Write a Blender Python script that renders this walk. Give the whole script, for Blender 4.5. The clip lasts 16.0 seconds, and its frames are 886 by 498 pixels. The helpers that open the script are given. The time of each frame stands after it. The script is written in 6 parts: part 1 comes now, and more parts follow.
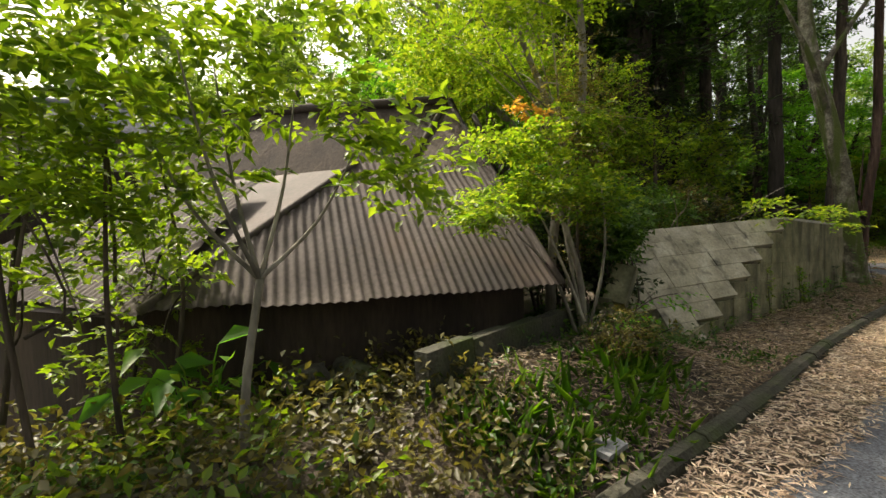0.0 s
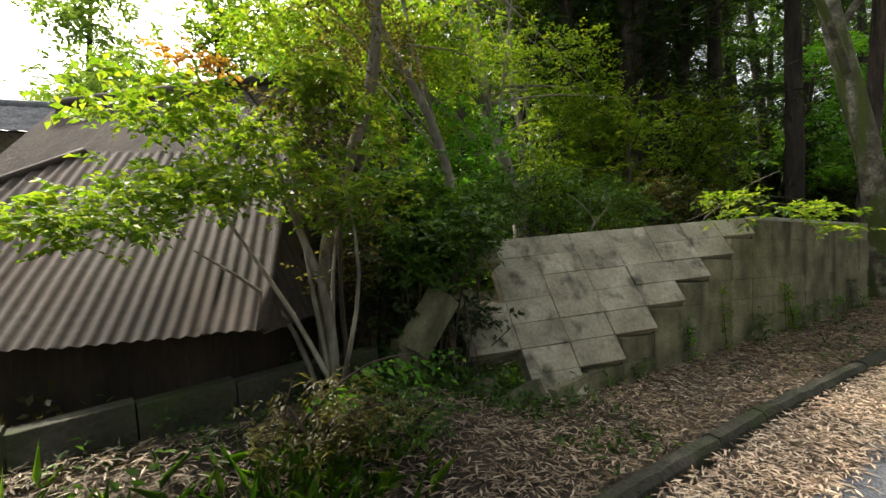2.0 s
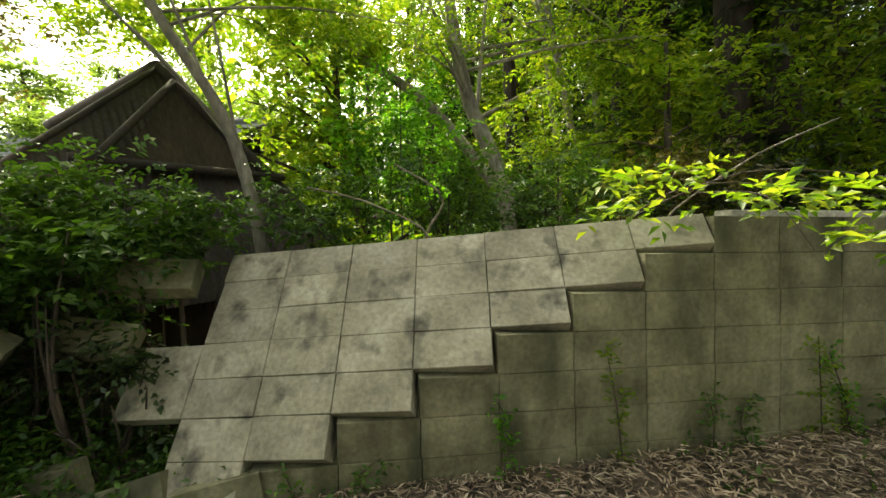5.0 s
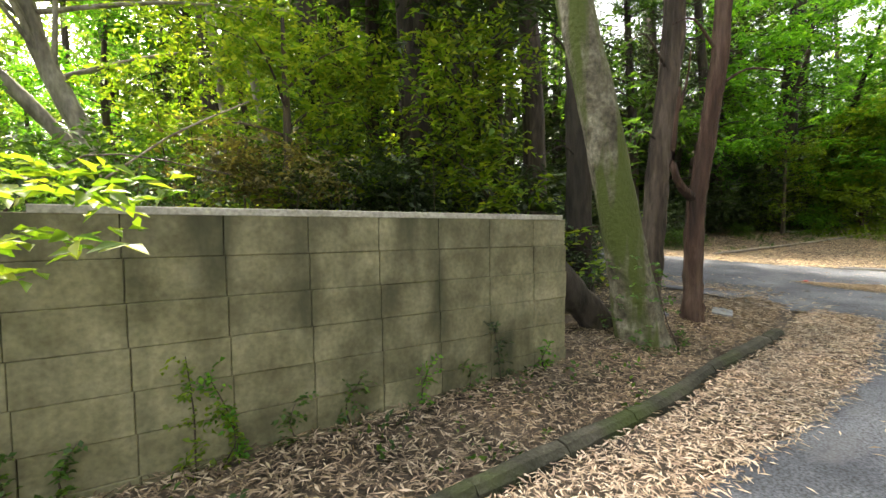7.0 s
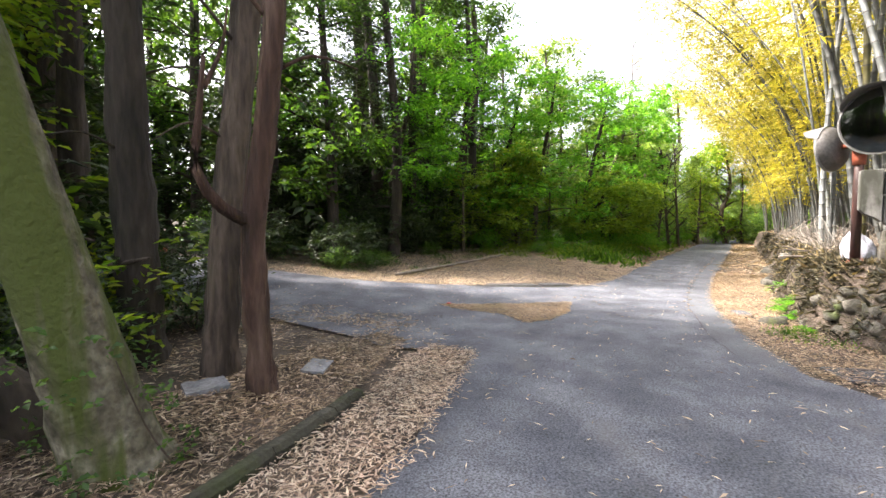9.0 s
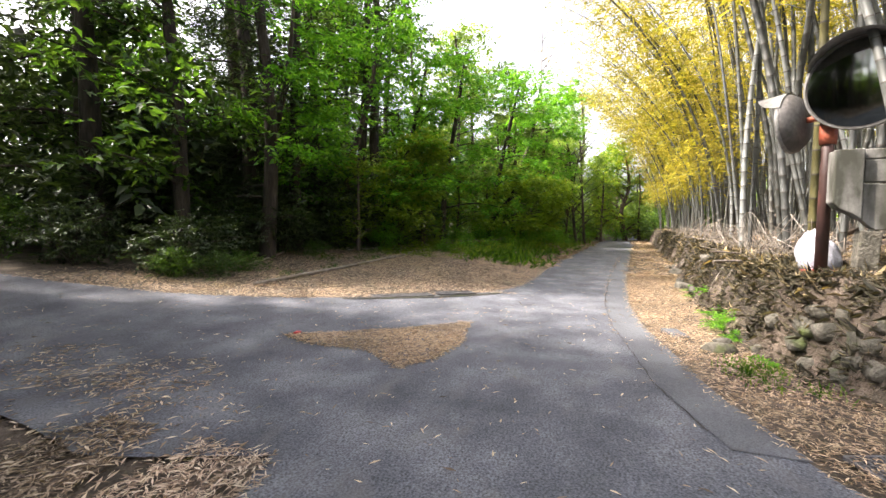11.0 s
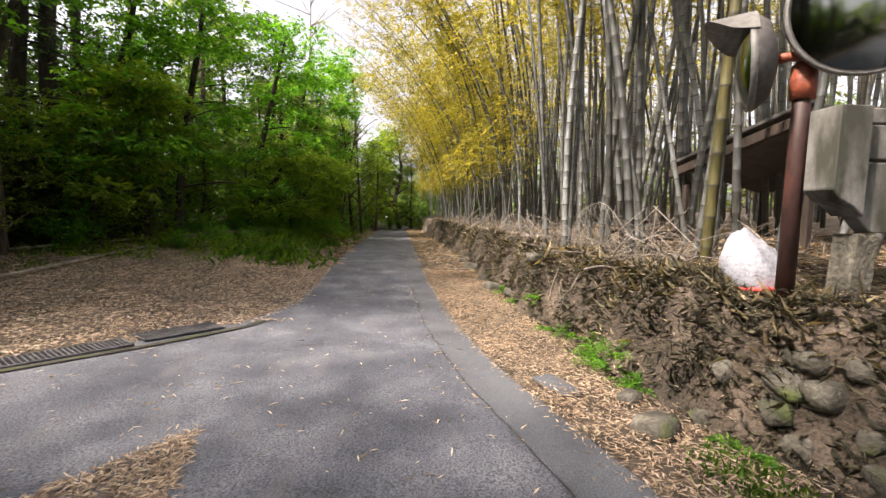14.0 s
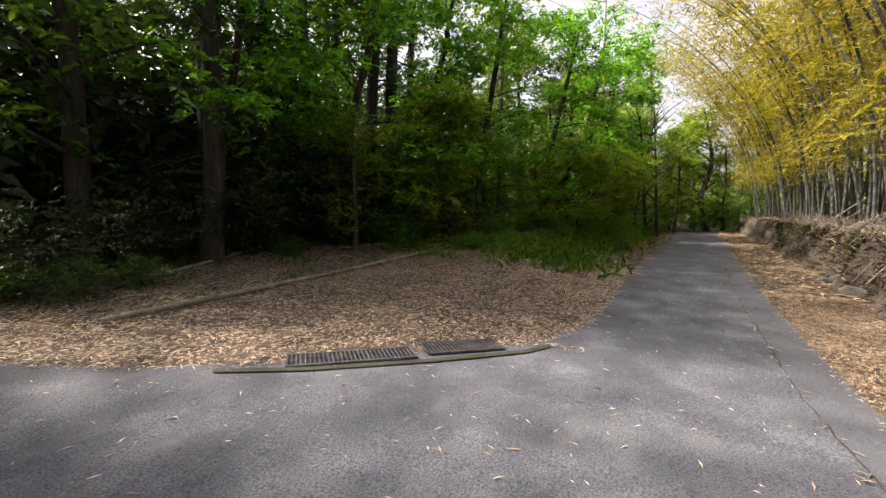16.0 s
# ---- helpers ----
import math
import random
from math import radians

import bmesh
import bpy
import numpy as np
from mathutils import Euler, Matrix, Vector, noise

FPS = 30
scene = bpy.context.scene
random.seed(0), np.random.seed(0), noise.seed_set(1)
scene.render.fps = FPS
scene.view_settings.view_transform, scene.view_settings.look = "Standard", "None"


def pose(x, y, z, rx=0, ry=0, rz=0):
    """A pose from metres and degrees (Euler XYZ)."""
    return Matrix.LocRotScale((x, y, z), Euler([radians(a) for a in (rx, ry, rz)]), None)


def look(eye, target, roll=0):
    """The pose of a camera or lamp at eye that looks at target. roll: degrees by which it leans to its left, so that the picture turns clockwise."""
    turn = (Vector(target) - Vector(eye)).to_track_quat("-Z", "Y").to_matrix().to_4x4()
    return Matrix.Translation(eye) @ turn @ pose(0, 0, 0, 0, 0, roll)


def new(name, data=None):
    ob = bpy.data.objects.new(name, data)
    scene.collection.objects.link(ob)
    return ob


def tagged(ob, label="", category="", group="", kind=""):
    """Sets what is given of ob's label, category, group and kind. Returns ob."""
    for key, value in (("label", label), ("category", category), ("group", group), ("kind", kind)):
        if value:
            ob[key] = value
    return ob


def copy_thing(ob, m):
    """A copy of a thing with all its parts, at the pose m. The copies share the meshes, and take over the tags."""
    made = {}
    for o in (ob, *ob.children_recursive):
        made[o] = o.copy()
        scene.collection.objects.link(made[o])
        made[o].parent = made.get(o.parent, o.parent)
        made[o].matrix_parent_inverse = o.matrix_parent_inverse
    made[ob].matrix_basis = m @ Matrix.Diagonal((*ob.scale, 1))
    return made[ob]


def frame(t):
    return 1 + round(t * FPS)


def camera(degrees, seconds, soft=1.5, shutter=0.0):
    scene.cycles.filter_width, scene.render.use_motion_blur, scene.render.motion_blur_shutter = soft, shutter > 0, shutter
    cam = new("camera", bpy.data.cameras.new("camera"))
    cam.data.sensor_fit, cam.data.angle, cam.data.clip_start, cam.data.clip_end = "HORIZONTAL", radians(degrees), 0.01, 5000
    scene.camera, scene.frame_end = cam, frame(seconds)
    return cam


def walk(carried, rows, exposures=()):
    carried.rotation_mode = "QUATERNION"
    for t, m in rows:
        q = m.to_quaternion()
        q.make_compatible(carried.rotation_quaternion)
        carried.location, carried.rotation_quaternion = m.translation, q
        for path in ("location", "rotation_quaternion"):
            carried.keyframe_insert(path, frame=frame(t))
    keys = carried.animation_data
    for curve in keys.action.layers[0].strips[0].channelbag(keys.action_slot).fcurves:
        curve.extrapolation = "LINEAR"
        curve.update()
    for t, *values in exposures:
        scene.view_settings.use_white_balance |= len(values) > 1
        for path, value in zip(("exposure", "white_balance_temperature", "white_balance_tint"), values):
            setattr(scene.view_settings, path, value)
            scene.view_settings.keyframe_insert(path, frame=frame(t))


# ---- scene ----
cam = camera(92.2, 16.0)
PATH = [
    (0.0, -5.950, -0.470, 1.240, 88.21, 1.27, -30.91),
    (0.5, -5.331, -0.463, 1.252, 88.33, 1.30, -30.01),
    (1.0, -4.701, -0.417, 1.276, 88.36, 1.34, -28.71),
    (1.5, -4.115, -0.435, 1.275, 88.21, 1.40, -26.81),
    (2.0, -3.520, -0.409, 1.296, 88.05, 1.55, -25.12),
    (2.5, -2.904, -0.422, 1.286, 87.78, 1.58, -24.02),
    (3.0, -2.336, -0.335, 1.292, 87.51, 1.61, -22.82),
    (5.5, 0.244, 0.011, 1.343, 87.40, 2.10, -1.70),
    (6.0, 0.888, -0.055, 1.320, 86.40, 1.80, -9.60),
    (6.5, 1.543, -0.066, 1.320, 85.70, 1.60, -19.10),
    (7.0, 2.175, -0.078, 1.309, 85.50, 1.40, -26.40),
    (7.5, 2.764, -0.078, 1.309, 85.50, 1.30, -31.90),
    (8.0, 3.374, -0.144, 1.343, 86.00, 1.00, -39.20),
    (8.5, 3.940, -0.156, 1.343, 86.70, 0.70, -49.10),
    (9.0, 4.539, -0.111, 1.376, 87.00, 0.30, -58.70),
    (9.5, 5.150, -0.122, 1.387, 86.90, 0.00, -65.50),
    (12.0, 7.674, 0.687, 1.353, 85.40, -0.40, -74.30),
    (12.5, 8.163, 0.831, 1.374, 84.50, -0.70, -81.50),
    (13.0, 8.673, 0.798, 1.397, 84.20, -1.00, -91.00),
    (13.5, 9.128, 0.821, 1.397, 84.50, -1.20, -98.20),
    (14.0, 9.572, 0.876, 1.374, 85.10, -1.30, -100.00),
    (14.5, 9.971, 0.932, 1.374, 85.20, -1.20, -97.50),
    (15.0, 10.360, 1.020, 1.386, 85.20, -1.00, -91.90),
    (15.5, 10.637, 1.076, 1.374, 85.10, -0.70, -81.30),
    (16.0, 10.837, 1.197, 1.374, 84.70, -0.10, -63.20),
]
EXPOSURES = [(0.0, 1.0, 7400, 9), (1.5, 1.05, 6900, 10), (2.0, 1.15, 6800, 9), (2.5, 0.5, 7400, 3), (3.0, 1.2, 7900, -1), (3.2, 1.35, 7900, -2), (5.5, 1.9, 7500, 1), (6.5, 2.4, 7200, 5), (7.5, 2.65, 7000, 12), (9.0, 2.5, 6500, 18), (9.7, 2.4, 6500, 18), (12.0, 2.0, 6700, 19), (13.0, 1.75, 6700, 19), (14.5, 1.4, 6900, 21), (16.0, 1.3, 6800, 20)]
walk(cam, [(r[0], pose(*r[1:])) for r in PATH], EXPOSURES)
# ---- light ----
SUN_EL, SUN_YAW = radians(50), radians(18)
world = bpy.data.worlds.new("world")
scene.world = world
world.use_nodes = True
wn = world.node_tree
sky = wn.nodes.new("ShaderNodeTexSky")
sky.sky_type, sky.sun_disc = "NISHITA", False
sky.sun_elevation, sky.sun_rotation = SUN_EL, -SUN_YAW
sky.air_density, sky.dust_density, sky.ozone_density = 1.0, 6.0, 1.0
wn.nodes["Background"].inputs[1].default_value = 0.15
haze = wn.nodes.new("ShaderNodeHueSaturation")
haze.inputs["Saturation"].default_value = 0.35
wn.links.new(sky.outputs[0], haze.inputs["Color"])
wn.links.new(haze.outputs[0], wn.nodes["Background"].inputs[0])
sun_data = bpy.data.lights.new("sun", "SUN")
sun_data.energy, sun_data.angle, sun_data.color = 3.7, radians(2.5), (1.0, 0.93, 0.8)
sun = new("sun", sun_data)
to_sun = Vector((-math.sin(SUN_YAW) * math.cos(SUN_EL), math.cos(SUN_YAW) * math.cos(SUN_EL), math.sin(SUN_EL)))
sun.matrix_world = look(to_sun * 60, (0, 0, 0))

# ---- materials ----


def nodes_of(name):
    m = bpy.data.materials.new(name)
    m.use_nodes = True
    return m, m.node_tree.nodes, m.node_tree.links, m.node_tree.nodes["Principled BSDF"]


def coloured(nodes, links, fac, stops):
    ramp = nodes.new("ShaderNodeValToRGB")
    while len(ramp.color_ramp.elements) < len(stops):
        ramp.color_ramp.elements.new(0.5)
    for el, (p, c) in zip(ramp.color_ramp.elements, stops):
        el.position, el.color = p, (*c, 1)
    links.new(fac, ramp.inputs[0])
    return ramp.outputs[0]


def noise_at(nodes, links, scale, detail=6.0, stretch=(1, 1, 1), world_space=True):
    n = nodes.new("ShaderNodeTexNoise")
    n.inputs["Scale"].default_value, n.inputs["Detail"].default_value = scale, detail
    mapping = nodes.new("ShaderNodeMapping")
    mapping.inputs["Scale"].default_value = stretch
    if world_space:
        links.new(nodes.new("ShaderNodeNewGeometry").outputs["Position"], mapping.inputs[0])
    else:
        links.new(nodes.new("ShaderNodeTexCoord").outputs["Object"], mapping.inputs[0])
    links.new(mapping.outputs[0], n.inputs["Vector"])
    return n.outputs["Fac"]


def blend(nodes, links, kind, fac, a, b):
    m = nodes.new("ShaderNodeMix")
    m.data_type, m.blend_type = "RGBA", kind
    for socket, v in ((m.inputs[0], fac), (m.inputs[6], a), (m.inputs[7], b)):
        if isinstance(v, (int, float)):
            socket.default_value = v
        elif isinstance(v, tuple):
            socket.default_value = (*v, 1)
        else:
            links.new(v, socket)
    return m.outputs[2]


def bumped(nodes, links, bsdf, height, strength, distance=0.02):
    b = nodes.new("ShaderNodeBump")
    b.inputs["Strength"].default_value, b.inputs["Distance"].default_value = strength, distance
    links.new(height, b.inputs["Height"])
    links.new(b.outputs[0], bsdf.inputs["Normal"])


def surface(name, stops, scale, rough=0.85, fine=40.0, bump=0.5, stretch=(1, 1, 1), metal=0.0, own=0.0, world_space=True, stain=None, distance=0.02, grit=0.3):
    """Colour ramp on a coarse noise, a finer grain over it, bump from the grain; own: spread of value between objects."""
    m, nodes, links, bsdf = nodes_of(name)
    coarse = noise_at(nodes, links, scale, 8, stretch, world_space)
    grain = noise_at(nodes, links, fine, 8, stretch, world_space)
    col = coloured(nodes, links, coarse, stops)
    g = coloured(nodes, links, grain, [(0.3, (1 - grit,) * 3), (0.7, (1 + grit,) * 3)])
    col = blend(nodes, links, "MULTIPLY", 1.0, col, g)
    if stain:
        tint, sscale, sstretch, lo, hi = stain
        s = noise_at(nodes, links, sscale, 5, sstretch, world_space)
        f = coloured(nodes, links, s, [(lo, (0, 0, 0)), (hi, (1, 1, 1))])
        col = blend(nodes, links, "MIX", f, col, tint)
    if own:
        r = nodes.new("ShaderNodeObjectInfo").outputs["Random"]
        f = coloured(nodes, links, r, [(0.0, (1 - own,) * 3), (1.0, (1 + own,) * 3)])
        col = blend(nodes, links, "MULTIPLY", 1.0, col, f)
    links.new(col, bsdf.inputs["Base Color"])
    bsdf.inputs["Roughness"].default_value, bsdf.inputs["Metallic"].default_value = rough, metal
    both = nodes.new("ShaderNodeMath")
    both.operation = "ADD"
    links.new(grain, both.inputs[0]), links.new(coarse, both.inputs[1])
    bumped(nodes, links, bsdf, both.outputs[0], bump, distance)
    return m


def leafy(name, stops, through_light=0.5, rough=0.45):
    """Thin leaves: every island takes its own colour, light passes through."""
    m, nodes, links, bsdf = nodes_of(name)
    geo = nodes.new("ShaderNodeNewGeometry")
    col = coloured(nodes, links, geo.outputs["Random Per Island"], stops)
    patch = noise_at(nodes, links, 1.3, 3)
    col = blend(nodes, links, "MULTIPLY", 0.7, col, coloured(nodes, links, patch, [(0.3, (0.6, 0.65, 0.6)), (0.7, (1.3, 1.25, 1.1))]))
    links.new(col, bsdf.inputs["Base Color"])
    bsdf.inputs["Roughness"].default_value = rough
    tr = nodes.new("ShaderNodeBsdfTranslucent")
    warm = blend(nodes, links, "MULTIPLY", 1.0, col, (1.7, 1.6, 0.7))
    links.new(warm, tr.inputs["Color"])
    mix = nodes.new("ShaderNodeMixShader")
    mix.inputs[0].default_value = through_light
    links.new(bsdf.outputs[0], mix.inputs[1]), links.new(tr.outputs[0], mix.inputs[2])
    links.new(mix.outputs[0], nodes["Material Output"].inputs["Surface"])
    return m


ASPHALT = surface("asphalt", [(0.3, (0.0388, 0.0439, 0.056)), (0.5, (0.0731, 0.0806, 0.0978)), (0.72, (0.138, 0.146, 0.164))], 1.6, 0.82, 75, 0.9, distance=0.008, grit=0.75,
                  stain=((0.13, 0.13, 0.132), 3.4, (0.5, 1, 1), 0.56, 0.95))
CONCRETE_GUTTER = surface("gutter_asphalt", [(0.3, (0.0472, 0.0525, 0.0629)), (0.7, (0.0984, 0.107, 0.121))], 1.6, 0.8, 100, 0.5, distance=0.008, grit=0.45)
SOIL = surface("leaf_soil", [(0.28, (0.026, 0.021, 0.015)), (0.5, (0.07, 0.055, 0.04)), (0.72, (0.15, 0.118, 0.09))], 2.6, 0.95, 45, 0.9, distance=0.03)
BLOCK = surface("block_concrete", [(0.28, (0.084, 0.08, 0.046)), (0.5, (0.17, 0.161, 0.096)), (0.72, (0.265, 0.251, 0.163))], 4.2, 0.92, 38, 0.5, own=0.1, grit=0.22, distance=0.008,
                stain=((0.045, 0.047, 0.025), 3.8, (1, 1, 0.3), 0.45, 0.68))
# paler, less green version of BLOCK for the leaning part
BLOCK_PALE = surface("block_concrete_pale", [(0.28, (0.15, 0.138, 0.10)), (0.5, (0.27, 0.25, 0.185)), (0.72, (0.39, 0.365, 0.29))], 3.2, 0.92, 38, 0.5, own=0.14, distance=0.008, grit=0.2,
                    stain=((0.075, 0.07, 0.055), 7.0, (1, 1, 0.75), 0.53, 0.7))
CAP = surface("cap_concrete", [(0.3, (0.22, 0.215, 0.18)), (0.7, (0.42, 0.41, 0.37))], 4, 0.9, 50, 0.4, distance=0.006)
MORTAR = surface("mortar", [(0.3, (0.07, 0.065, 0.042)), (0.7, (0.17, 0.155, 0.1))], 5, 0.95, 50, 0.6)
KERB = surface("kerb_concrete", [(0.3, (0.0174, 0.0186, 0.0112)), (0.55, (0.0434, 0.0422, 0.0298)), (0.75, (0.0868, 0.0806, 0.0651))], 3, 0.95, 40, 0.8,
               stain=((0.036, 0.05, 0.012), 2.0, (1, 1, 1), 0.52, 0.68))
RUST_TIN = surface("old_tin", [(0.3, (0.024, 0.019, 0.0185)), (0.55, (0.055, 0.042, 0.039)), (0.75, (0.115, 0.094, 0.087))], 1.2, 0.85, 30, 0.3, own=0.1, distance=0.006,
                   stain=((0.07, 0.045, 0.035), 2.3, (1, 1, 0.3), 0.54, 0.8))
DARK_WOOD = surface("dark_wood", [(0.3, (0.02, 0.014, 0.011)), (0.7, (0.06, 0.042, 0.032))], 3, 0.9, 30, 0.6, (1, 1, 0.2))
ROOF_TILE = surface("roof_tile", [(0.3, (0.10, 0.105, 0.12)), (0.7, (0.22, 0.225, 0.25))], 2, 0.6, 20, 0.4, own=0.15)
PLASTER = surface("ochre_plaster", [(0.3, (0.40, 0.24, 0.09)), (0.7, (0.58, 0.38, 0.16))], 1, 0.9, 20, 0.3)
WHITE_PLASTER = surface("grey_plaster", [(0.3, (0.22, 0.21, 0.2)), (0.7, (0.4, 0.39, 0.37))], 1, 0.9, 20, 0.3)
STONE = surface("field_stone", [(0.3, (0.035, 0.034, 0.026)), (0.55, (0.09, 0.084, 0.066)), (0.75, (0.175, 0.165, 0.135))], 5, 0.9, 40, 0.8, own=0.3,
                stain=((0.09, 0.12, 0.03), 3.0, (1, 1, 1), 0.58, 0.72))
BARK_MOSS = surface("mossy_bark", [(0.3, (0.045, 0.04, 0.028)), (0.5, (0.115, 0.105, 0.075)), (0.7, (0.23, 0.218, 0.17))], 7, 0.95, 30, 1.0, (1, 1, 0.9), grit=0.45,
                    stain=((0.062, 0.082, 0.016), 3.4, (1.5, 1.5, 0.16), 0.45, 0.56))
BARK_RED = surface("red_bark", [(0.3, (0.0205, 0.0119, 0.00893)), (0.52, (0.0595, 0.0316, 0.0223)), (0.75, (0.123, 0.0818, 0.0632))], 6, 0.95, 24, 1.0, (1, 1, 0.16), distance=0.04)
BARK_BROWN = surface("brown_bark", [(0.3, (0.0253, 0.0197, 0.0158)), (0.52, (0.0675, 0.0506, 0.0394)), (0.75, (0.135, 0.107, 0.084))], 6, 0.95, 24, 1.0, (1, 1, 0.16), distance=0.04)
BARK_DARK = surface("dark_bark", [(0.3, (0.017, 0.0145, 0.011)), (0.6, (0.051, 0.0408, 0.0323)), (0.8, (0.102, 0.085, 0.0723))], 5, 0.95, 20, 0.9, (1, 1, 0.2), own=0.3)
BARK_PALE = surface("pale_bark", [(0.3, (0.10, 0.09, 0.075)), (0.55, (0.22, 0.2, 0.165)), (0.75, (0.36, 0.34, 0.29))], 6, 0.95, 30, 0.5, (1, 1, 0.35), own=0.2)
DEAD_WOOD = surface("dead_wood", [(0.3, (0.0992, 0.0806, 0.062)), (0.7, (0.26, 0.229, 0.192))], 6, 0.9, 40, 0.5, own=0.25)
CULM = surface("bamboo_culm", [(0.3, (0.04, 0.042, 0.036)), (0.55, (0.095, 0.102, 0.096)), (0.75, (0.175, 0.187, 0.185))], 1.3, 0.55, 22, 0.15, (1, 1, 0.3), own=0.45, distance=0.004,
               stain=((0.07, 0.06, 0.045), 1.1, (1, 1, 0.4), 0.54, 0.74))
CULM_GREEN = surface("green_culm", [(0.3, (0.05, 0.0475, 0.015)), (0.55, (0.095, 0.085, 0.03)), (0.75, (0.14, 0.12, 0.05))], 2, 0.5, 22, 0.15, (1, 1, 0.3), distance=0.004)
NODE_RING = surface("culm_node", [(0.3, (0.06, 0.055, 0.045)), (0.7, (0.16, 0.15, 0.125))], 5, 0.7, 30, 0.2)
OLD_CONCRETE = surface("old_white_concrete", [(0.3, (0.085, 0.085, 0.076)), (0.52, (0.18, 0.178, 0.165)), (0.75, (0.29, 0.287, 0.27))], 2.5, 0.9, 40, 0.3, own=0.08, distance=0.006, grit=0.1,
                       stain=((0.045, 0.047, 0.034), 4.2, (1, 1, 0.4), 0.46, 0.62))
POLE_RED = surface("rusty_red_paint", [(0.3, (0.024, 0.012, 0.01)), (0.55, (0.045, 0.018, 0.014)), (0.75, (0.11, 0.035, 0.025))], 5, 0.6, 30, 0.3, (1, 1, 0.4), distance=0.006)
ORANGE_PAINT = surface("orange_paint", [(0.3, (0.16, 0.035, 0.018)), (0.7, (0.3, 0.075, 0.035))], 5, 0.6, 30, 0.2)
DARK_BACK = surface("weathered_back", [(0.3, (0.03, 0.028, 0.026)), (0.7, (0.09, 0.085, 0.08))], 4, 0.6, 30, 0.2)
HOOD_GREY = surface("hood_grey", [(0.3, (0.1, 0.1, 0.095)), (0.7, (0.21, 0.21, 0.2))], 5, 0.6, 30, 0.2)
GRATE_STEEL = surface("grate_steel", [(0.3, (0.06, 0.06, 0.065)), (0.7, (0.17, 0.17, 0.18))], 8, 0.55, 60, 0.3, metal=0.6)
PIT_SHADE = surface("drain_shade", [(0.3, (0.008, 0.008, 0.008)), (0.7, (0.02, 0.018, 0.016))], 8, 0.9, 40, 0.3)
CRACK = surface("crack_dark", [(0.3, (0.018, 0.018, 0.018)), (0.7, (0.05, 0.048, 0.045))], 8, 0.9, 60, 0.4)
BAG_WHITE = surface("white_sack", [(0.3, (0.19, 0.2, 0.23)), (0.7, (0.28, 0.29, 0.325))], 6, 0.6, 50, 0.3)
BAG_RED = surface("red_stripe", [(0.3, (0.45, 0.04, 0.04)), (0.7, (0.6, 0.07, 0.06))], 6, 0.6, 50, 0.3)
BLUE_SHEET = surface("blue_sheet", [(0.3, (0.01, 0.12, 0.55)), (0.7, (0.02, 0.2, 0.75))], 3, 0.5, 30, 0.3)
SCRAP = surface("grey_scrap", [(0.3, (0.12, 0.125, 0.135)), (0.7, (0.27, 0.275, 0.285))], 6, 0.6, 40, 0.3)
TWINE = surface("pale_wire", [(0.3, (0.18, 0.162, 0.132)), (0.7, (0.3, 0.282, 0.252))], 12, 0.7, 60, 0.2)
# low base colour stands in for the dark wood mirrored in the glass
MIRROR, _n, _l, _b = nodes_of("mirror_glass")
_b.inputs["Metallic"].default_value, _b.inputs["Roughness"].default_value, _b.inputs["Base Color"].default_value = 1.0, 0.1, (0.2, 0.215, 0.2, 1)

JOINT = 0.27


def jointed(m):
    """Dark rings at the joints of a culm, every JOINT metres up from its foot."""
    nodes, links = m.node_tree.nodes, m.node_tree.links
    bsdf = nodes["Principled BSDF"]
    old = bsdf.inputs["Base Color"].links[0].from_socket
    sep = nodes.new("ShaderNodeSeparateXYZ")
    links.new(nodes.new("ShaderNodeTexCoord").outputs["Object"], sep.inputs[0])
    last = sep.outputs["Z"]
    for op, val in (("DIVIDE", JOINT), ("ADD", 0.035), ("FRACT", 0.0), ("LESS_THAN", 0.07)):
        n = nodes.new("ShaderNodeMath")
        n.operation, n.inputs[1].default_value = op, val
        links.new(last, n.inputs[0])
        last = n.outputs[0]
    links.new(blend(nodes, links, "MIX", last, old, (0.045, 0.04, 0.032)), bsdf.inputs["Base Color"])


jointed(CULM), jointed(CULM_GREEN)
LITTER = leafy("dry_bamboo_leaf", [(0.0, (0.0912, 0.0638, 0.0479)), (0.35, (0.262, 0.188, 0.142)), (0.7, (0.456, 0.353, 0.285)), (1.0, (0.684, 0.581, 0.49))], 0.15, 0.7)
LITTER_PINK = leafy("dry_leaf_pinkish", [(0.0, (0.158, 0.105, 0.084)), (0.3, (0.378, 0.273, 0.221)), (0.65, (0.588, 0.462, 0.394)), (1.0, (0.756, 0.651, 0.567))], 0.15, 0.7)
# dull bank leaves, with the shade of the bank face put into the colour
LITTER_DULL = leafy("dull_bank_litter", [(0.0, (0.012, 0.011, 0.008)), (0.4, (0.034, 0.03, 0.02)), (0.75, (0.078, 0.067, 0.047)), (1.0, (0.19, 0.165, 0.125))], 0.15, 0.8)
# darkened copy of LITTER: shade behind the kerb is put into the colour
LITTER_SHADY = leafy("shaded_leaf_brown", [(0.0, (0.065, 0.046, 0.034)), (0.35, (0.18, 0.13, 0.098)), (0.75, (0.36, 0.275, 0.215)), (1.0, (0.58, 0.48, 0.4))], 0.15, 0.75)
LITTER_WARM = leafy("dry_leaf_warm", [(0.0, (0.12, 0.08, 0.056)), (0.4, (0.30, 0.215, 0.158)), (1.0, (0.55, 0.44, 0.35))], 0.15, 0.7)
LEAF_LIME = leafy("lime_leaf", [(0.0, (0.07, 0.14, 0.012)), (0.5, (0.13, 0.22, 0.02)), (1.0, (0.21, 0.29, 0.035))], 0.55)
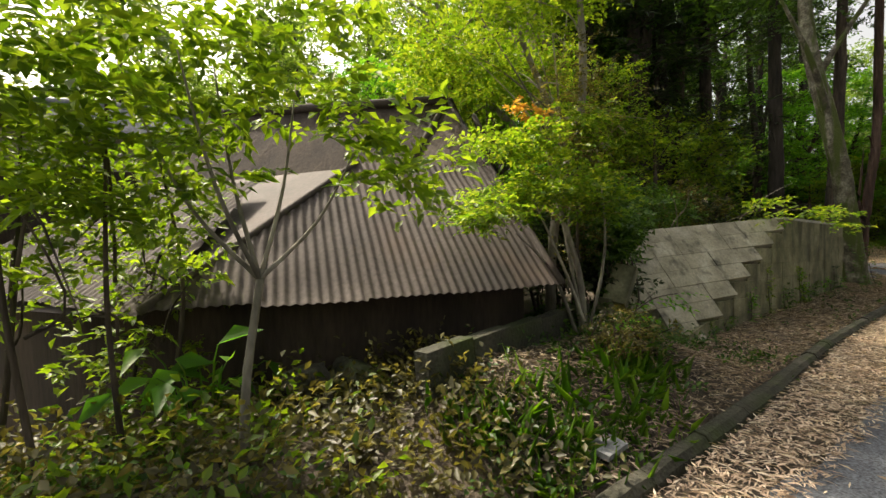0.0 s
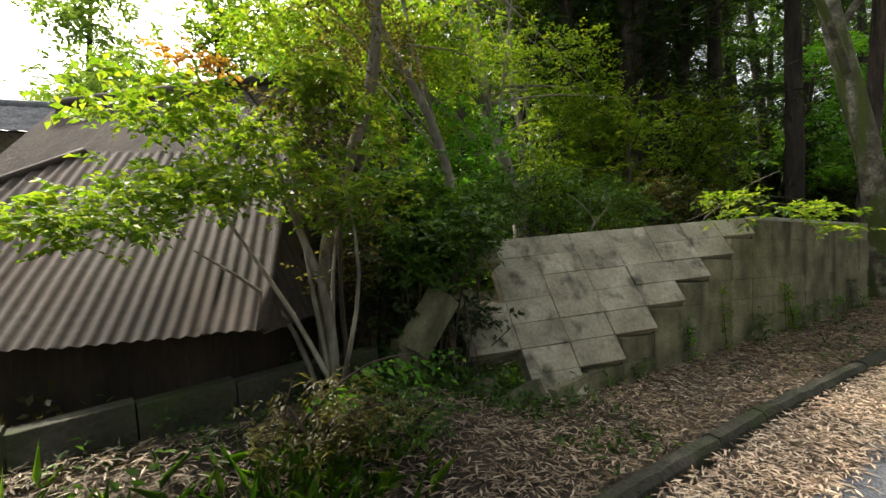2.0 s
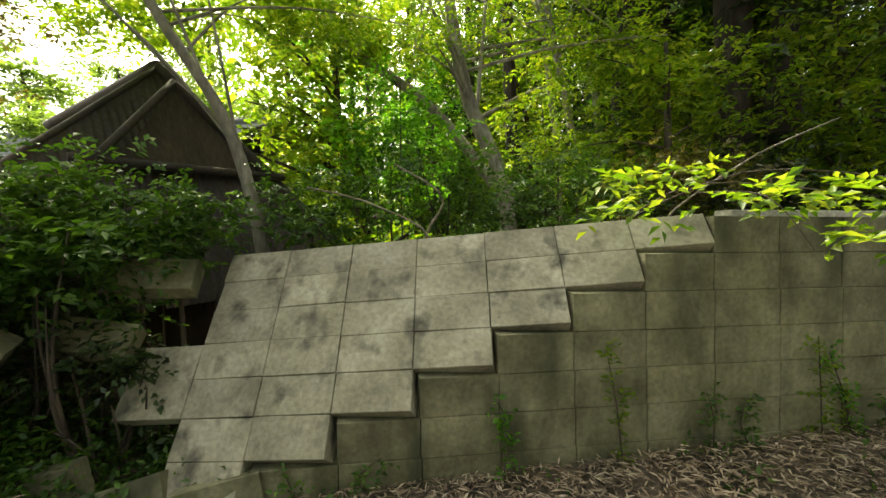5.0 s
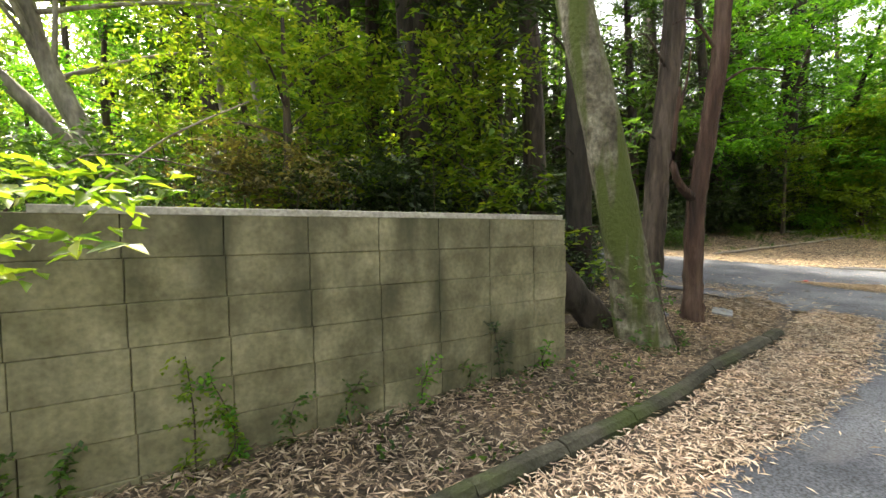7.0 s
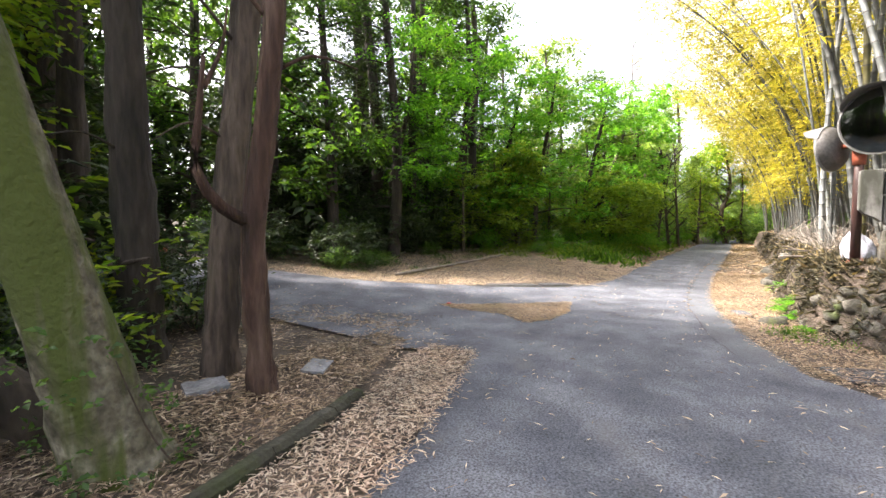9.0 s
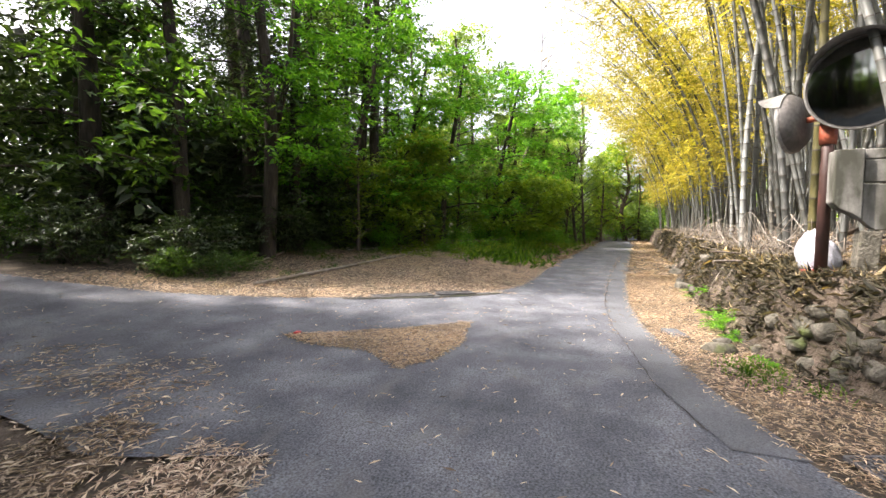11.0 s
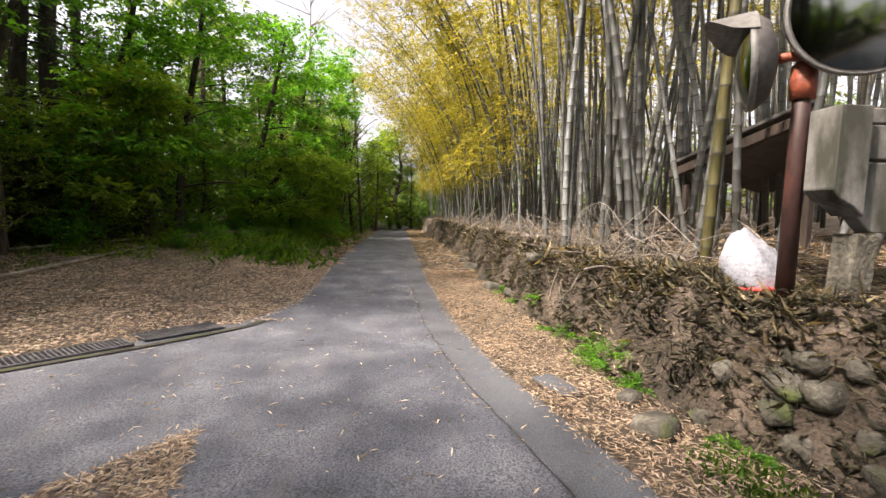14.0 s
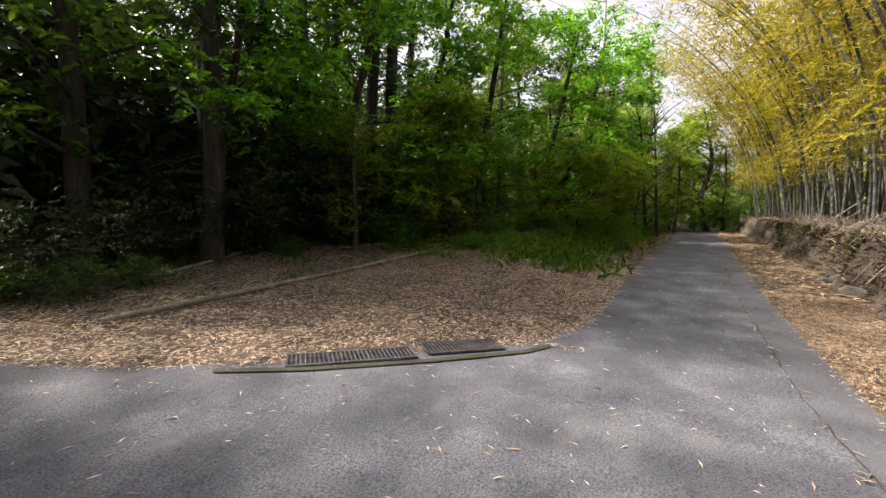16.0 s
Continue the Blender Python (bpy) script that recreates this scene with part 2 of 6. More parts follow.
LEAF_MAPLE = leafy("maple_leaf", [(0.0, (0.0656, 0.148, 0.0131)), (0.6, (0.139, 0.23, 0.0246)), (1.0, (0.246, 0.303, 0.0451))], 0.6)
LEAF_GREEN = leafy("green_leaf", [(0.0, (0.022, 0.06, 0.010)), (0.6, (0.05, 0.12, 0.018)), (1.0, (0.10, 0.19, 0.03))], 0.45)
LEAF_BRIGHT = leafy("bright_green_leaf", [(0.0, (0.045, 0.142, 0.017)), (0.6, (0.088, 0.262, 0.026)), (1.0, (0.17, 0.36, 0.042))], 0.62)
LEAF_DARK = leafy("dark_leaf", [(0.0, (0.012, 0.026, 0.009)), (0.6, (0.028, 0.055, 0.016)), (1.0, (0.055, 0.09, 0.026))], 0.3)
LEAF_BROWNISH = leafy("bronze_leaf", [(0.0, (0.05, 0.045, 0.02)), (0.6, (0.10, 0.095, 0.035)), (1.0, (0.19, 0.17, 0.06))], 0.45)
LEAF_ORANGE = leafy("orange_leaf", [(0.0, (0.26, 0.12, 0.035)), (1.0, (0.48, 0.3, 0.08))], 0.45)
LEAF_YELLOW = leafy("bamboo_yellow_leaf", [(0.0, (0.107, 0.119, 0.0164)), (0.5, (0.221, 0.205, 0.0369)), (1.0, (0.361, 0.312, 0.0738))], 0.58)
# pale green with the haze of distance mixed into the leaf colour
LEAF_HAZE = leafy("hazy_leaf", [(0.0, (0.07, 0.13, 0.03)), (1.0, (0.17, 0.27, 0.07))], 0.55)
DRY_GRASS = leafy("dry_grass", [(0.0, (0.10, 0.085, 0.045)), (0.5, (0.24, 0.19, 0.11)), (1.0, (0.42, 0.35, 0.22))], 0.25, 0.7)
# dull roots and grass, also darkened to carry the bank's shade
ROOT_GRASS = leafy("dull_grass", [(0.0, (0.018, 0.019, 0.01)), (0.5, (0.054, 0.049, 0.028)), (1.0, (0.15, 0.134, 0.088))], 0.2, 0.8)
GRASS = leafy("grass_blade", [(0.0, (0.04, 0.12, 0.008)), (0.6, (0.09, 0.22, 0.015)), (1.0, (0.2, 0.34, 0.04))], 0.5)

# ---- building helpers ----
R = np.random.default_rng(7)


def raw_mesh(name, verts, tris, smooth=False):
    """A mesh straight from arrays of vertices and triangles."""
    me = bpy.data.meshes.new(name)
    verts, tris = np.asarray(verts, np.float32), np.asarray(tris, np.int32)
    me.vertices.add(len(verts)), me.vertices.foreach_set("co", verts.ravel())
    me.loops.add(tris.size), me.loops.foreach_set("vertex_index", tris.ravel())
    me.polygons.add(len(tris))
    me.polygons.foreach_set("loop_start", np.arange(0, tris.size, 3, dtype=np.int32))
    if smooth:
        me.polygons.foreach_set("use_smooth", np.ones(len(tris), bool))
    me.update(calc_edges=True)
    return me


def put(name, me, material, parent=None, label=""):
    me.materials.clear()
    me.materials.append(material)
    ob = new(name, me)
    if parent:
        ob.parent = parent
    return tagged(ob, label)


def part(name, bm, material, parent=None, label="", smooth=False):
    me = bpy.data.meshes.new(name)
    bm.to_mesh(me)
    bm.free()
    if smooth:
        me.polygons.foreach_set("use_smooth", np.ones(len(me.polygons), bool))
    return put(name, me, material, parent, label)


def holder(name, m, label, category, group=""):
    ob = new(name)
    ob.matrix_basis = m
    ob.empty_display_size = 0.1
    return tagged(ob, label, category, group)


def tube(pts, radii, sides=8, rough=0.0):
    """Vertices and triangles of a tapered tube along pts."""
    pts, radii = np.asarray(pts, float), np.asarray(radii, float)
    way = np.gradient(pts, axis=0)
    way /= np.linalg.norm(way, axis=1)[:, None] + 1e-9
    ref = np.array([0.31, 0.95, 0.05]) if abs(way[0][2]) > 0.5 else np.array([0.0, 0.0, 1.0])
    a = np.cross(way, ref)
    a /= np.linalg.norm(a, axis=1)[:, None] + 1e-9
    b = np.cross(way, a)
    ang = np.linspace(0, 2 * np.pi, sides, endpoint=False)
    rr = radii[:, None] * (1 + rough * R.normal(0, 1, (len(pts), sides)))
    v = pts[:, None] + rr[..., None] * (np.cos(ang)[None, :, None] * a[:, None] + np.sin(ang)[None, :, None] * b[:, None])
    tri = []
    for i in range(len(pts) - 1):
        for s in range(sides):
            p, q = i * sides + s, i * sides + (s + 1) % sides
            tri += [(p, q, q + sides), (p, q + sides, p + sides)]
    top = (len(pts) - 1) * sides
    tri += [(top, top + s, top + s + 1) for s in range(1, sides - 1)]
    tri += [(0, s + 1, s) for s in range(1, sides - 1)]
    return v.reshape(-1, 3), np.array(tri)


def join(*meshes):
    vs, ts, n = [], [], 0
    for v, t in meshes:
        vs.append(v), ts.append(np.asarray(t) + n)
        n += len(v)
    return np.concatenate(vs), np.concatenate(ts)


def curve_pts(ctrl, n):
    """A smooth line through the control points."""
    ctrl = np.asarray(ctrl, float)
    t = np.linspace(0, len(ctrl) - 1, n)
    out = []
    for x in t:
        i = min(int(x), len(ctrl) - 2)
        f = x - i
        p0, p1, p2, p3 = ctrl[max(i - 1, 0)], ctrl[i], ctrl[i + 1], ctrl[min(i + 2, len(ctrl) - 1)]
        out.append(0.5 * (2 * p1 + (p2 - p0) * f + (2 * p0 - 5 * p1 + 4 * p2 - p3) * f * f + (3 * p1 - p0 - 3 * p2 + p3) * f ** 3))
    return np.array(out)


def unit(v):
    return v / (np.linalg.norm(v, axis=-1, keepdims=True) + 1e-9)


def blades(at, way, up, length, width, fold=0.25, droop=0.0):
    """One folded leaf of two triangles at each place; arrays all round."""
    side = unit(np.cross(way, up))
    nor = np.cross(side, way)
    length, width = np.asarray(length)[:, None], np.asarray(width)[:, None]
    mid = at + way * length * 0.45
    tip = at + way * length - nor * length * droop
    lift = nor * width * fold
    v = np.stack([at, mid + side * width * 0.5 + lift, tip, mid - side * width * 0.5 + lift], 1).reshape(-1, 3)
    k = np.arange(len(at))[:, None] * 4
    t = np.stack([k + (0, 1, 2), k + (0, 2, 3)], 1).reshape(-1, 3)
    return v, t


def sprays(origin, way, length, per, leaf, width, flat=0.35, droop=0.15):
    """Twigs with leaves in two ranks: per leaves on every twig."""
    n = len(origin)
    up = unit(np.array([0, 0, 1.0]) + R.normal(0, flat, (n, 3)))
    side = unit(np.cross(way, up))
    f = (np.arange(per) + 0.6) / per
    f = np.tile(f, (n, 1)) + R.uniform(-0.04, 0.04, (n, per))
    at = origin[:, None] + way[:, None] * (f * np.asarray(length)[:, None])[..., None]
    at = at - np.array([0, 0, 1.0]) * (f ** 2 * droop * np.asarray(length)[:, None])[..., None]
    sign = np.where(np.arange(per) % 2 == 0, 1.0, -1.0)[None, :, None]
    d = unit(way[:, None] * R.uniform(0.3, 0.9, (n, per, 1)) + side[:, None] * sign * 0.9 + R.normal(0, 0.22, (n, per, 3)))
    u = unit(up[:, None] + R.normal(0, 0.3, (n, per, 3)))
    ln = leaf * R.uniform(0.6, 1.15, n * per)
    return blades(at.reshape(-1, 3), d.reshape(-1, 3), u.reshape(-1, 3), ln, ln * width, 0.2, 0.15)


def cloud(centres, radii, twigs, per, leaf, width=0.5, flat=0.35, squash=0.55, out=0.7):
    """Clumps of twigs round centres: the leaves of a crown or a shrub."""
    centres, radii = np.asarray(centres, float), np.asarray(radii, float)
    c, r = np.repeat(centres, twigs, 0), np.repeat(radii, twigs)
    d = unit(R.normal(0, 1, (len(c), 3)) * np.array([1, 1, squash]))
    o = c + d * (r * R.uniform(0.0, 0.75, len(c)))[:, None] * np.array([1, 1, squash])
    w = unit(d * out + R.normal(0, 0.5, (len(c), 3)) * np.array([1, 1, 0.5]))
    return sprays(o, w, r * R.uniform(0.35, 0.75, len(c)), per, leaf, width, flat)


def blob(centre, radii, n, lo=0.0):
    """Random places in an ellipsoid, more of them near its skin."""
    d = unit(R.normal(0, 1, (n, 3)))
    return np.asarray(centre) + d * np.asarray(radii) * (R.uniform(lo, 1, (n, 1)) ** 0.45)


def smooth(a):
    a = np.clip(a, 0, 1)
    return a * a * (3 - 2 * a)


# ---- the ground ----
KERB_X = [-14, -5.5, -4.1, -2.3, -0.4, 1.5, 3.0, 4.76, 5.3, 7.05, 9.0]
KERB_Y = [0.2, 0.6, 0.73, 0.93, 1.2, 1.37, 1.49, 1.7, 1.86, 2.17, 2.9]
LEFT_X = [-14, -3.5, -2.2, -0.4, 0.6, 4.1, 5.4, 6.7, 8.0, 8.6, 15.4, 16.5, 24, 40, 60]
LEFT_Y = [0.1, 0.4, 0.47, 0.72, 0.9, 1.08, 1.2, 1.42, 1.8, 2.0, 2.35, 1.98, 1.6, 0.5, -2.5]
RIGHT_X = [-14, 8.5, 9.4, 10.6, 13, 15, 19, 37, 44, 60]
RIGHT_Y = [-3.2, -1.9, -0.95, -0.6, -0.34, -0.26, -0.42, -1.75, -2.1, -5]
FOOT_X = [-14, 9.0, 10.2, 11.0, 12.0, 13.3, 16, 24, 44, 60]
FOOT_Y = [-4.5, -2.5, -2.0, -1.5, -1.3, -1.35, -1.5, -2.3, -3.4, -6]


def road_z(x):
    return -0.12 * smooth((np.asarray(x) - 10.5) / 4.0)


def ground_z(x, y):
    x, y = np.asarray(x, float), np.asarray(y, float)
    z = road_z(x)
    k = np.interp(x, KERB_X, KERB_Y)
    mound = np.interp(x, [-9, -5.4, -4.9, -4.3, -2.6, -1.9, -1.2, 5, 7.5, 9], [0.22, 0.24, 0.26, 0.4, 0.36, 0.06, 0.03, 0.1, 0.1, 0.02])
    z = z + mound * smooth((y - k) / 1.0) * (x < 9)
    low = smooth((y - 2.25) / 0.5) * smooth((-3.4 - x) / 0.6)
    z = z - 0.75 * low
    z = z + np.clip(0.045 * (y - 2.6 + (x - 13) * 0.6), 0, 0.7) * smooth((x - 6) / 4) * smooth((y - 1.8) / 2)
    z = z + 0.05 * np.clip(y - 7, 0, 30) * smooth((x + 2) / 4)
    f = np.interp(x, FOOT_X, FOOT_Y)
    f = f + 0.09 * np.sin(2.1 * x) + 0.06 * np.sin(5.3 * x + 1)
    z = z + (0.95 + 0.06 * np.sin(3.1 * x) + 0.04 * np.sin(7.7 * x)) * smooth((f - y) / 0.36) + 0.05 * np.clip(f - 0.5 - y, 0, 40)
    return z


def on_ground(x, y):
    return float(ground_z(x, y))


def spaced(*runs):
    out = []
    for a, b, step in runs:
        out += list(np.arange(a, b, step))
    return np.array(out)


gx = spaced((-600, -100, 100), (-100, -20, 10), (-20, -8, 1), (-8, 19, 0.13), (19, 50, 0.6), (50, 120, 8), (120, 700, 100))
gy = spaced((-600, -100, 100), (-100, -20, 10), (-20, -4, 0.8), (-4, 8, 0.13), (8, 24, 0.6), (24, 120, 8), (120, 700, 100))
GX, GY = np.meshgrid(gx, gy, indexing="ij")
GZ = ground_z(GX, GY)
off_road = np.clip(np.maximum(GY - np.interp(GX, LEFT_X, LEFT_Y), np.interp(GX, RIGHT_X, RIGHT_Y) - GY) * 2, 0, 1)
bumps = np.array([noise.noise((x * 1.7, y * 1.7, 0.3)) + 0.5 * noise.noise((x * 6, y * 6, 2.3)) for x, y in zip(GX.ravel(), GY.ravel())]).reshape(GX.shape)
face = smooth((np.interp(GX, FOOT_X, FOOT_Y) + 0.1 - GY) / 0.3)
GZ = GZ + bumps * (0.02 + 0.02 * face) * off_road
nx, ny = len(gx), len(gy)
ii = (np.arange(nx - 1)[:, None] * ny + np.arange(ny - 1)[None]).ravel()
gt = np.concatenate([np.stack([ii, ii + ny, ii + ny + 1], 1), np.stack([ii, ii + ny + 1, ii + 1], 1)])
ground = put("ground", raw_mesh("ground", np.stack([GX, GY, GZ], -1).reshape(-1, 3), gt, True), SOIL)
tagged(ground, "brown soil under fallen dry bamboo leaves", "ground", kind="structure")


def strip(name, rows, material, label, category, lift):
    """A ribbon of ground: each row is a line of (x, y) places across it."""
    rows = np.asarray(rows, float)
    n, m = rows.shape[:2]
    v = np.concatenate([rows, (ground_z(rows[..., 0], rows[..., 1]) + lift)[..., None]], -1).reshape(-1, 3)
    k = (np.arange(n - 1)[:, None] * m + np.arange(m - 1)[None]).ravel()
    t = np.concatenate([np.stack([k, k + 1, k + m + 1], 1), np.stack([k, k + m + 1, k + m], 1)])
    return tagged(put(name, raw_mesh(name, v, t, True), material), label, category, kind="structure")


xs = np.arange(-14, 58, 0.15)
wob = np.array([noise.noise((x * 2.1, 0, 5)) * 0.06 + noise.noise((x * 9, 0, 8)) * 0.03 for x in xs])
yl, yr = np.interp(xs, LEFT_X, LEFT_Y) + wob * (1 - smooth((xs - 8) / 0.6) * smooth((15.4 - xs) / 0.6)), np.interp(xs, RIGHT_X, RIGHT_Y) + wob
road = strip("road", [[(x, a + (b - a) * f) for f in np.linspace(0, 1, 14)] for x, a, b in zip(xs, yr, yl)], ASPHALT,
             "grey worn asphalt lane strewn with leaves", "road", 0.03)
side_far = ([2.35, 3.9, 5.2, 6.2, 8.9, 12.3, 20], [15.4, 13.65, 12.65, 12.15, 11.2, 10.6, 9.5])
side_near = ([2.0, 3.0, 5.0, 7.5, 12.3, 20], [8.6, 8.2, 8.4, 8.3, 7.6, 6.2])
side_rows = []
for f in np.linspace(0, 1, 80):
    y0 = 2.0 + 18 * f ** 1.6
    xa, xb = np.interp(y0, *side_near), np.interp(y0 + 0.35, *side_far)
    side_rows.append([(xa + (xb - xa) * g, y0 + 0.35 * g) for g in np.linspace(0, 1, 18)])
for g, p in enumerate(side_rows[0]):
    side_rows[0][g] = (p[0], float(np.interp(p[0], LEFT_X, LEFT_Y)))
side_road = strip("road", side_rows, ASPHALT, "grey asphalt side lane joining between trees", "road", 0.03)
gxs = np.arange(9.6, 40, 0.3)
strip("gutter_strip", [[(x, np.interp(x, RIGHT_X, RIGHT_Y) - 0.02 + 0.40 * f) for f in (0, 0.5, 1)] for x in gxs], CONCRETE_GUTTER,
      "worn concrete edge strip beside the lane", "gutter", 0.036)

# ---- the block wall ----
WALL_T = 0.12
COLS, COURSE = 0.415, 0.207


def wall_y(u):
    return 2.15 + 0.083 * u


def top_z(u):
    return 1.385 - 0.036 * (u - 0.9)


def block_bm(w, h, d, bev=0.0035):
    """A block face-on: x across, z up, its front at y = 0; chamfered front edges."""
    bm = bmesh.new()
    x0, x1, z0, z1 = 0.001, w - 0.001, 0.001, h - 0.001
    a = [bm.verts.new(p) for p in ((x0, d, z0), (x1, d, z0), (x1, d, z1), (x0, d, z1))]
    b = [bm.verts.new(p) for p in ((x0, bev, z0), (x1, bev, z0), (x1, bev, z1), (x0, bev, z1))]
    c = [bm.verts.new(p) for p in ((x0 + bev, 0, z0 + bev), (x1 - bev, 0, z0 + bev), (x1 - bev, 0, z1 - bev), (x0 + bev, 0, z1 - bev))]
    bm.faces.new(a[::-1])
    bm.faces.new(c)
    for i in range(4):
        j = (i + 1) % 4
        bm.faces.new((a[i], a[j], b[j], b[i]))
        bm.faces.new((b[i], b[j], c[j], c[i]))
    bmesh.ops.recalc_face_normals(bm, faces=bm.faces)
    return bm


def block_mesh(name, w, h, d, mat):
    me = bpy.data.meshes.new(name)
    bm = block_bm(w, h, d)
    bm.to_mesh(me)
    bm.free()
    me.materials.append(mat)
    return me


BLOCK_ME = block_mesh("block", COLS, COURSE, WALL_T, BLOCK)
BLOCK_PALE_ME = block_mesh("pale_block", COLS, COURSE, WALL_T, BLOCK_PALE)
WALL_TURN = math.atan(0.083)


def skew(origin, ex, ey, ez):
    m = Matrix.Identity(4)
    for i, v in enumerate((ex, ey, ez)):
        m.col[i] = (*v, 0)
    m.translation = origin
    return m


wall = tagged(new("wall_block_standing"), "standing grey-green concrete block garden wall, stained", "wall", kind="structure")
e_u = Vector((1, 0.083, -0.036)).normalized()
e_n = Vector((-0.083, 1, 0)).normalized()
e_w = e_u.cross(e_n).normalized()
starts = [1.305, 0.89, 0.475, 0.06, -0.355, -0.77, -1.185]
for row, u0 in enumerate(starts):
    u = u0
    while u < 4.5:
        ob = new("block", BLOCK_ME)
        ob.parent = wall
        z = top_z(u) - COURSE * (row + 1)
        ob.matrix_basis = skew((u, wall_y(u) + R.normal(0, 0.0035), z), e_u * min(1, (4.55 - u) / COLS), e_n, e_w)
        u += COLS
core_bm = block_bm(3.17, 1.24, 0.09, 0.002)
core = part("mortar_core", core_bm, MORTAR, wall)
core.matrix_basis = skew((1.31, wall_y(1.31) + 0.012, -0.02), e_u, e_n, e_w)
cap = part("wall_cap", block_bm(3.11, 0.04, WALL_T + 0.012, 0.003), CAP, wall, "pale concrete capping strip")
cap.matrix_basis = skew((1.42, wall_y(1.42) - 0.006, top_z(1.42) - 0.006), e_u, e_n, e_w)

# the part that has broken along a stepped crack and leans back about it
lean = tagged(new("wall_block_leaning"), "cracked concrete block wall leaning back along a stepped break", "wall", kind="structure")
h0, h1 = Vector((-1.32, wall_y(-1.32), 0.10)), Vector((1.30, wall_y(1.30), 1.215))
hinge = (h1 - h0).normalized()
fold = Matrix.Translation(h0) @ Matrix.Rotation(radians(-40), 4, hinge) @ Matrix.Translation(-h0)
flat_u = Vector((1, 0.083, -0.036)).normalized()
rows_left = [(1.30, 7), (0.88, 6), (0.46, 5), (0.04, 5), (-0.38, 4), (-0.80, 2), (-1.22, 1)]
for row, (right, count) in enumerate(rows_left):
    zr = 1.215 - 0.192 * row
    for c in range(count):
        u = right - COLS * (c + 1)
        z = zr - 0.036 * (u + COLS - right)
        flat = skew((u, wall_y(u) - 0.035 + R.normal(0, 0.003), z), flat_u, e_n, e_w)
        ob = new("block", BLOCK_PALE_ME)
        ob.parent = lean
        jog = pose(0, 0, 0, R.normal(0, 0.5), R.normal(0, 0.35), R.normal(0, 0.5))
        ob.matrix_basis = fold @ flat @ jog
for x, y, z, rx, ry, rz in ((-2.59, 2.15, 0.42, -6, -86, 12), (-2.46, 2.12, 0.73, -76, -52, 10), (-2.30, 2.2, 0.15, -10, 3, 4), (-2.14, 2.46, 0.8, -40, 12, 6),
                            (-2.06, 2.1, 0.07, -14, 78, -6), (-1.78, 2.08, 0.07, -22, -14, 5), (-2.0, 2.78, 1.1, -30, 6, 4), (-2.36, 2.82, 0.86, -30, 14, 4),
                            (-2.75, 2.3, 0.22, -20, -20, 20), (-1.32, 2.06, 0.08, -8, -9, 6), (-1.85, 2.6, 1.12, -36, 3, 5)):
    ob = tagged(new("fallen_block", BLOCK_ME), "loose mossy concrete block fallen from the broken wall", "block", "fallen blocks")
    ob.matrix_basis = pose(x, y, z, rx, ry, rz) @ Matrix.Translation((-COLS / 2, -WALL_T / 2, -COURSE / 2))
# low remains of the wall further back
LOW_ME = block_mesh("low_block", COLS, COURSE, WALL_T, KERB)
low_wall = tagged(new("wall_low"), "low mossy remains of a block wall under leaves", "wall", kind="structure")
for i in range(5):
    ob = new("block", LOW_ME)
    ob.parent = low_wall
    ob.matrix_basis = pose(-4.78 + i * 0.405, 1.66 + 0.11 * i, 0.36, -4, -2.5, 15)
    ob = new("block", LOW_ME)
    ob.parent = low_wall
    ob.matrix_basis = pose(-4.78 + i * 0.405, 1.65 + 0.11 * i, 0.15, -2, -2.5, 15)

# ---- kerb ----
kerb = tagged(new("kerb"), "low mossy concrete kerb, half buried in leaves", "kerb", kind="structure")
kx = np.arange(-9.5, 6.95, 0.6)
for a in kx:
    b = min(a + 0.592, 7.05)
    pa, pb = Vector((a, np.interp(a, KERB_X, KERB_Y), 0)), Vector((b, np.interp(b, KERB_X, KERB_Y), 0))
    bm = bmesh.new()
    ln = (pb - pa).length
    prof = [(0.0, -0.08), (0.004, 0.055), (0.03, 0.088), (0.085, 0.094), (0.12, 0.06), (0.13, -0.08)]
    ends = []
    for xx in np.linspace(0, ln, 5):
        ends.append([bm.verts.new((xx, p[0] + noise.noise((a + xx, p[0] * 9, 1)) * 0.018, p[1] + noise.noise((a * 1.3 + xx * 4, p[1] * 9, 7)) * 0.016)) for p in prof])
    for r0, r1 in zip(ends, ends[1:]):
        for i in range(6):
            bm.faces.new((r0[i], r1[i], r1[(i + 1) % 6], r0[(i + 1) % 6]))
    bm.faces.new(ends[0]), bm.faces.new(ends[-1][::-1])
    bmesh.ops.recalc_face_normals(bm, faces=bm.faces)
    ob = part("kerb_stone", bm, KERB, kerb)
    ob.matrix_basis = pose(pa.x, pa.y - 0.02, 0.0, 0, 0, math.degrees(math.atan2(pb.y - pa.y, pb.x - pa.x)))

# ---- the old house with its tin-covered hip roof ----
house = holder("old_house", pose(-4.5, 4.0, -0.5), "abandoned house with rusty corrugated tin roof skirt", "house")


def house_part(name, verts, tris, mat, label=""):
    return put(name, raw_mesh(name, np.asarray(verts) - np.array([-4.5, 4.0, -0.5]), tris), mat, house, label)


RL, RC, RR, RA = (np.array(p) for p in ((-6.2, 2.46, 0.85), (-3.45, 1.91, 0.85), (-0.95, 5.15, 0.85), (-2.85, 4.5, 3.08)))
RB = np.array((-5.6, 6.6, 3.08))


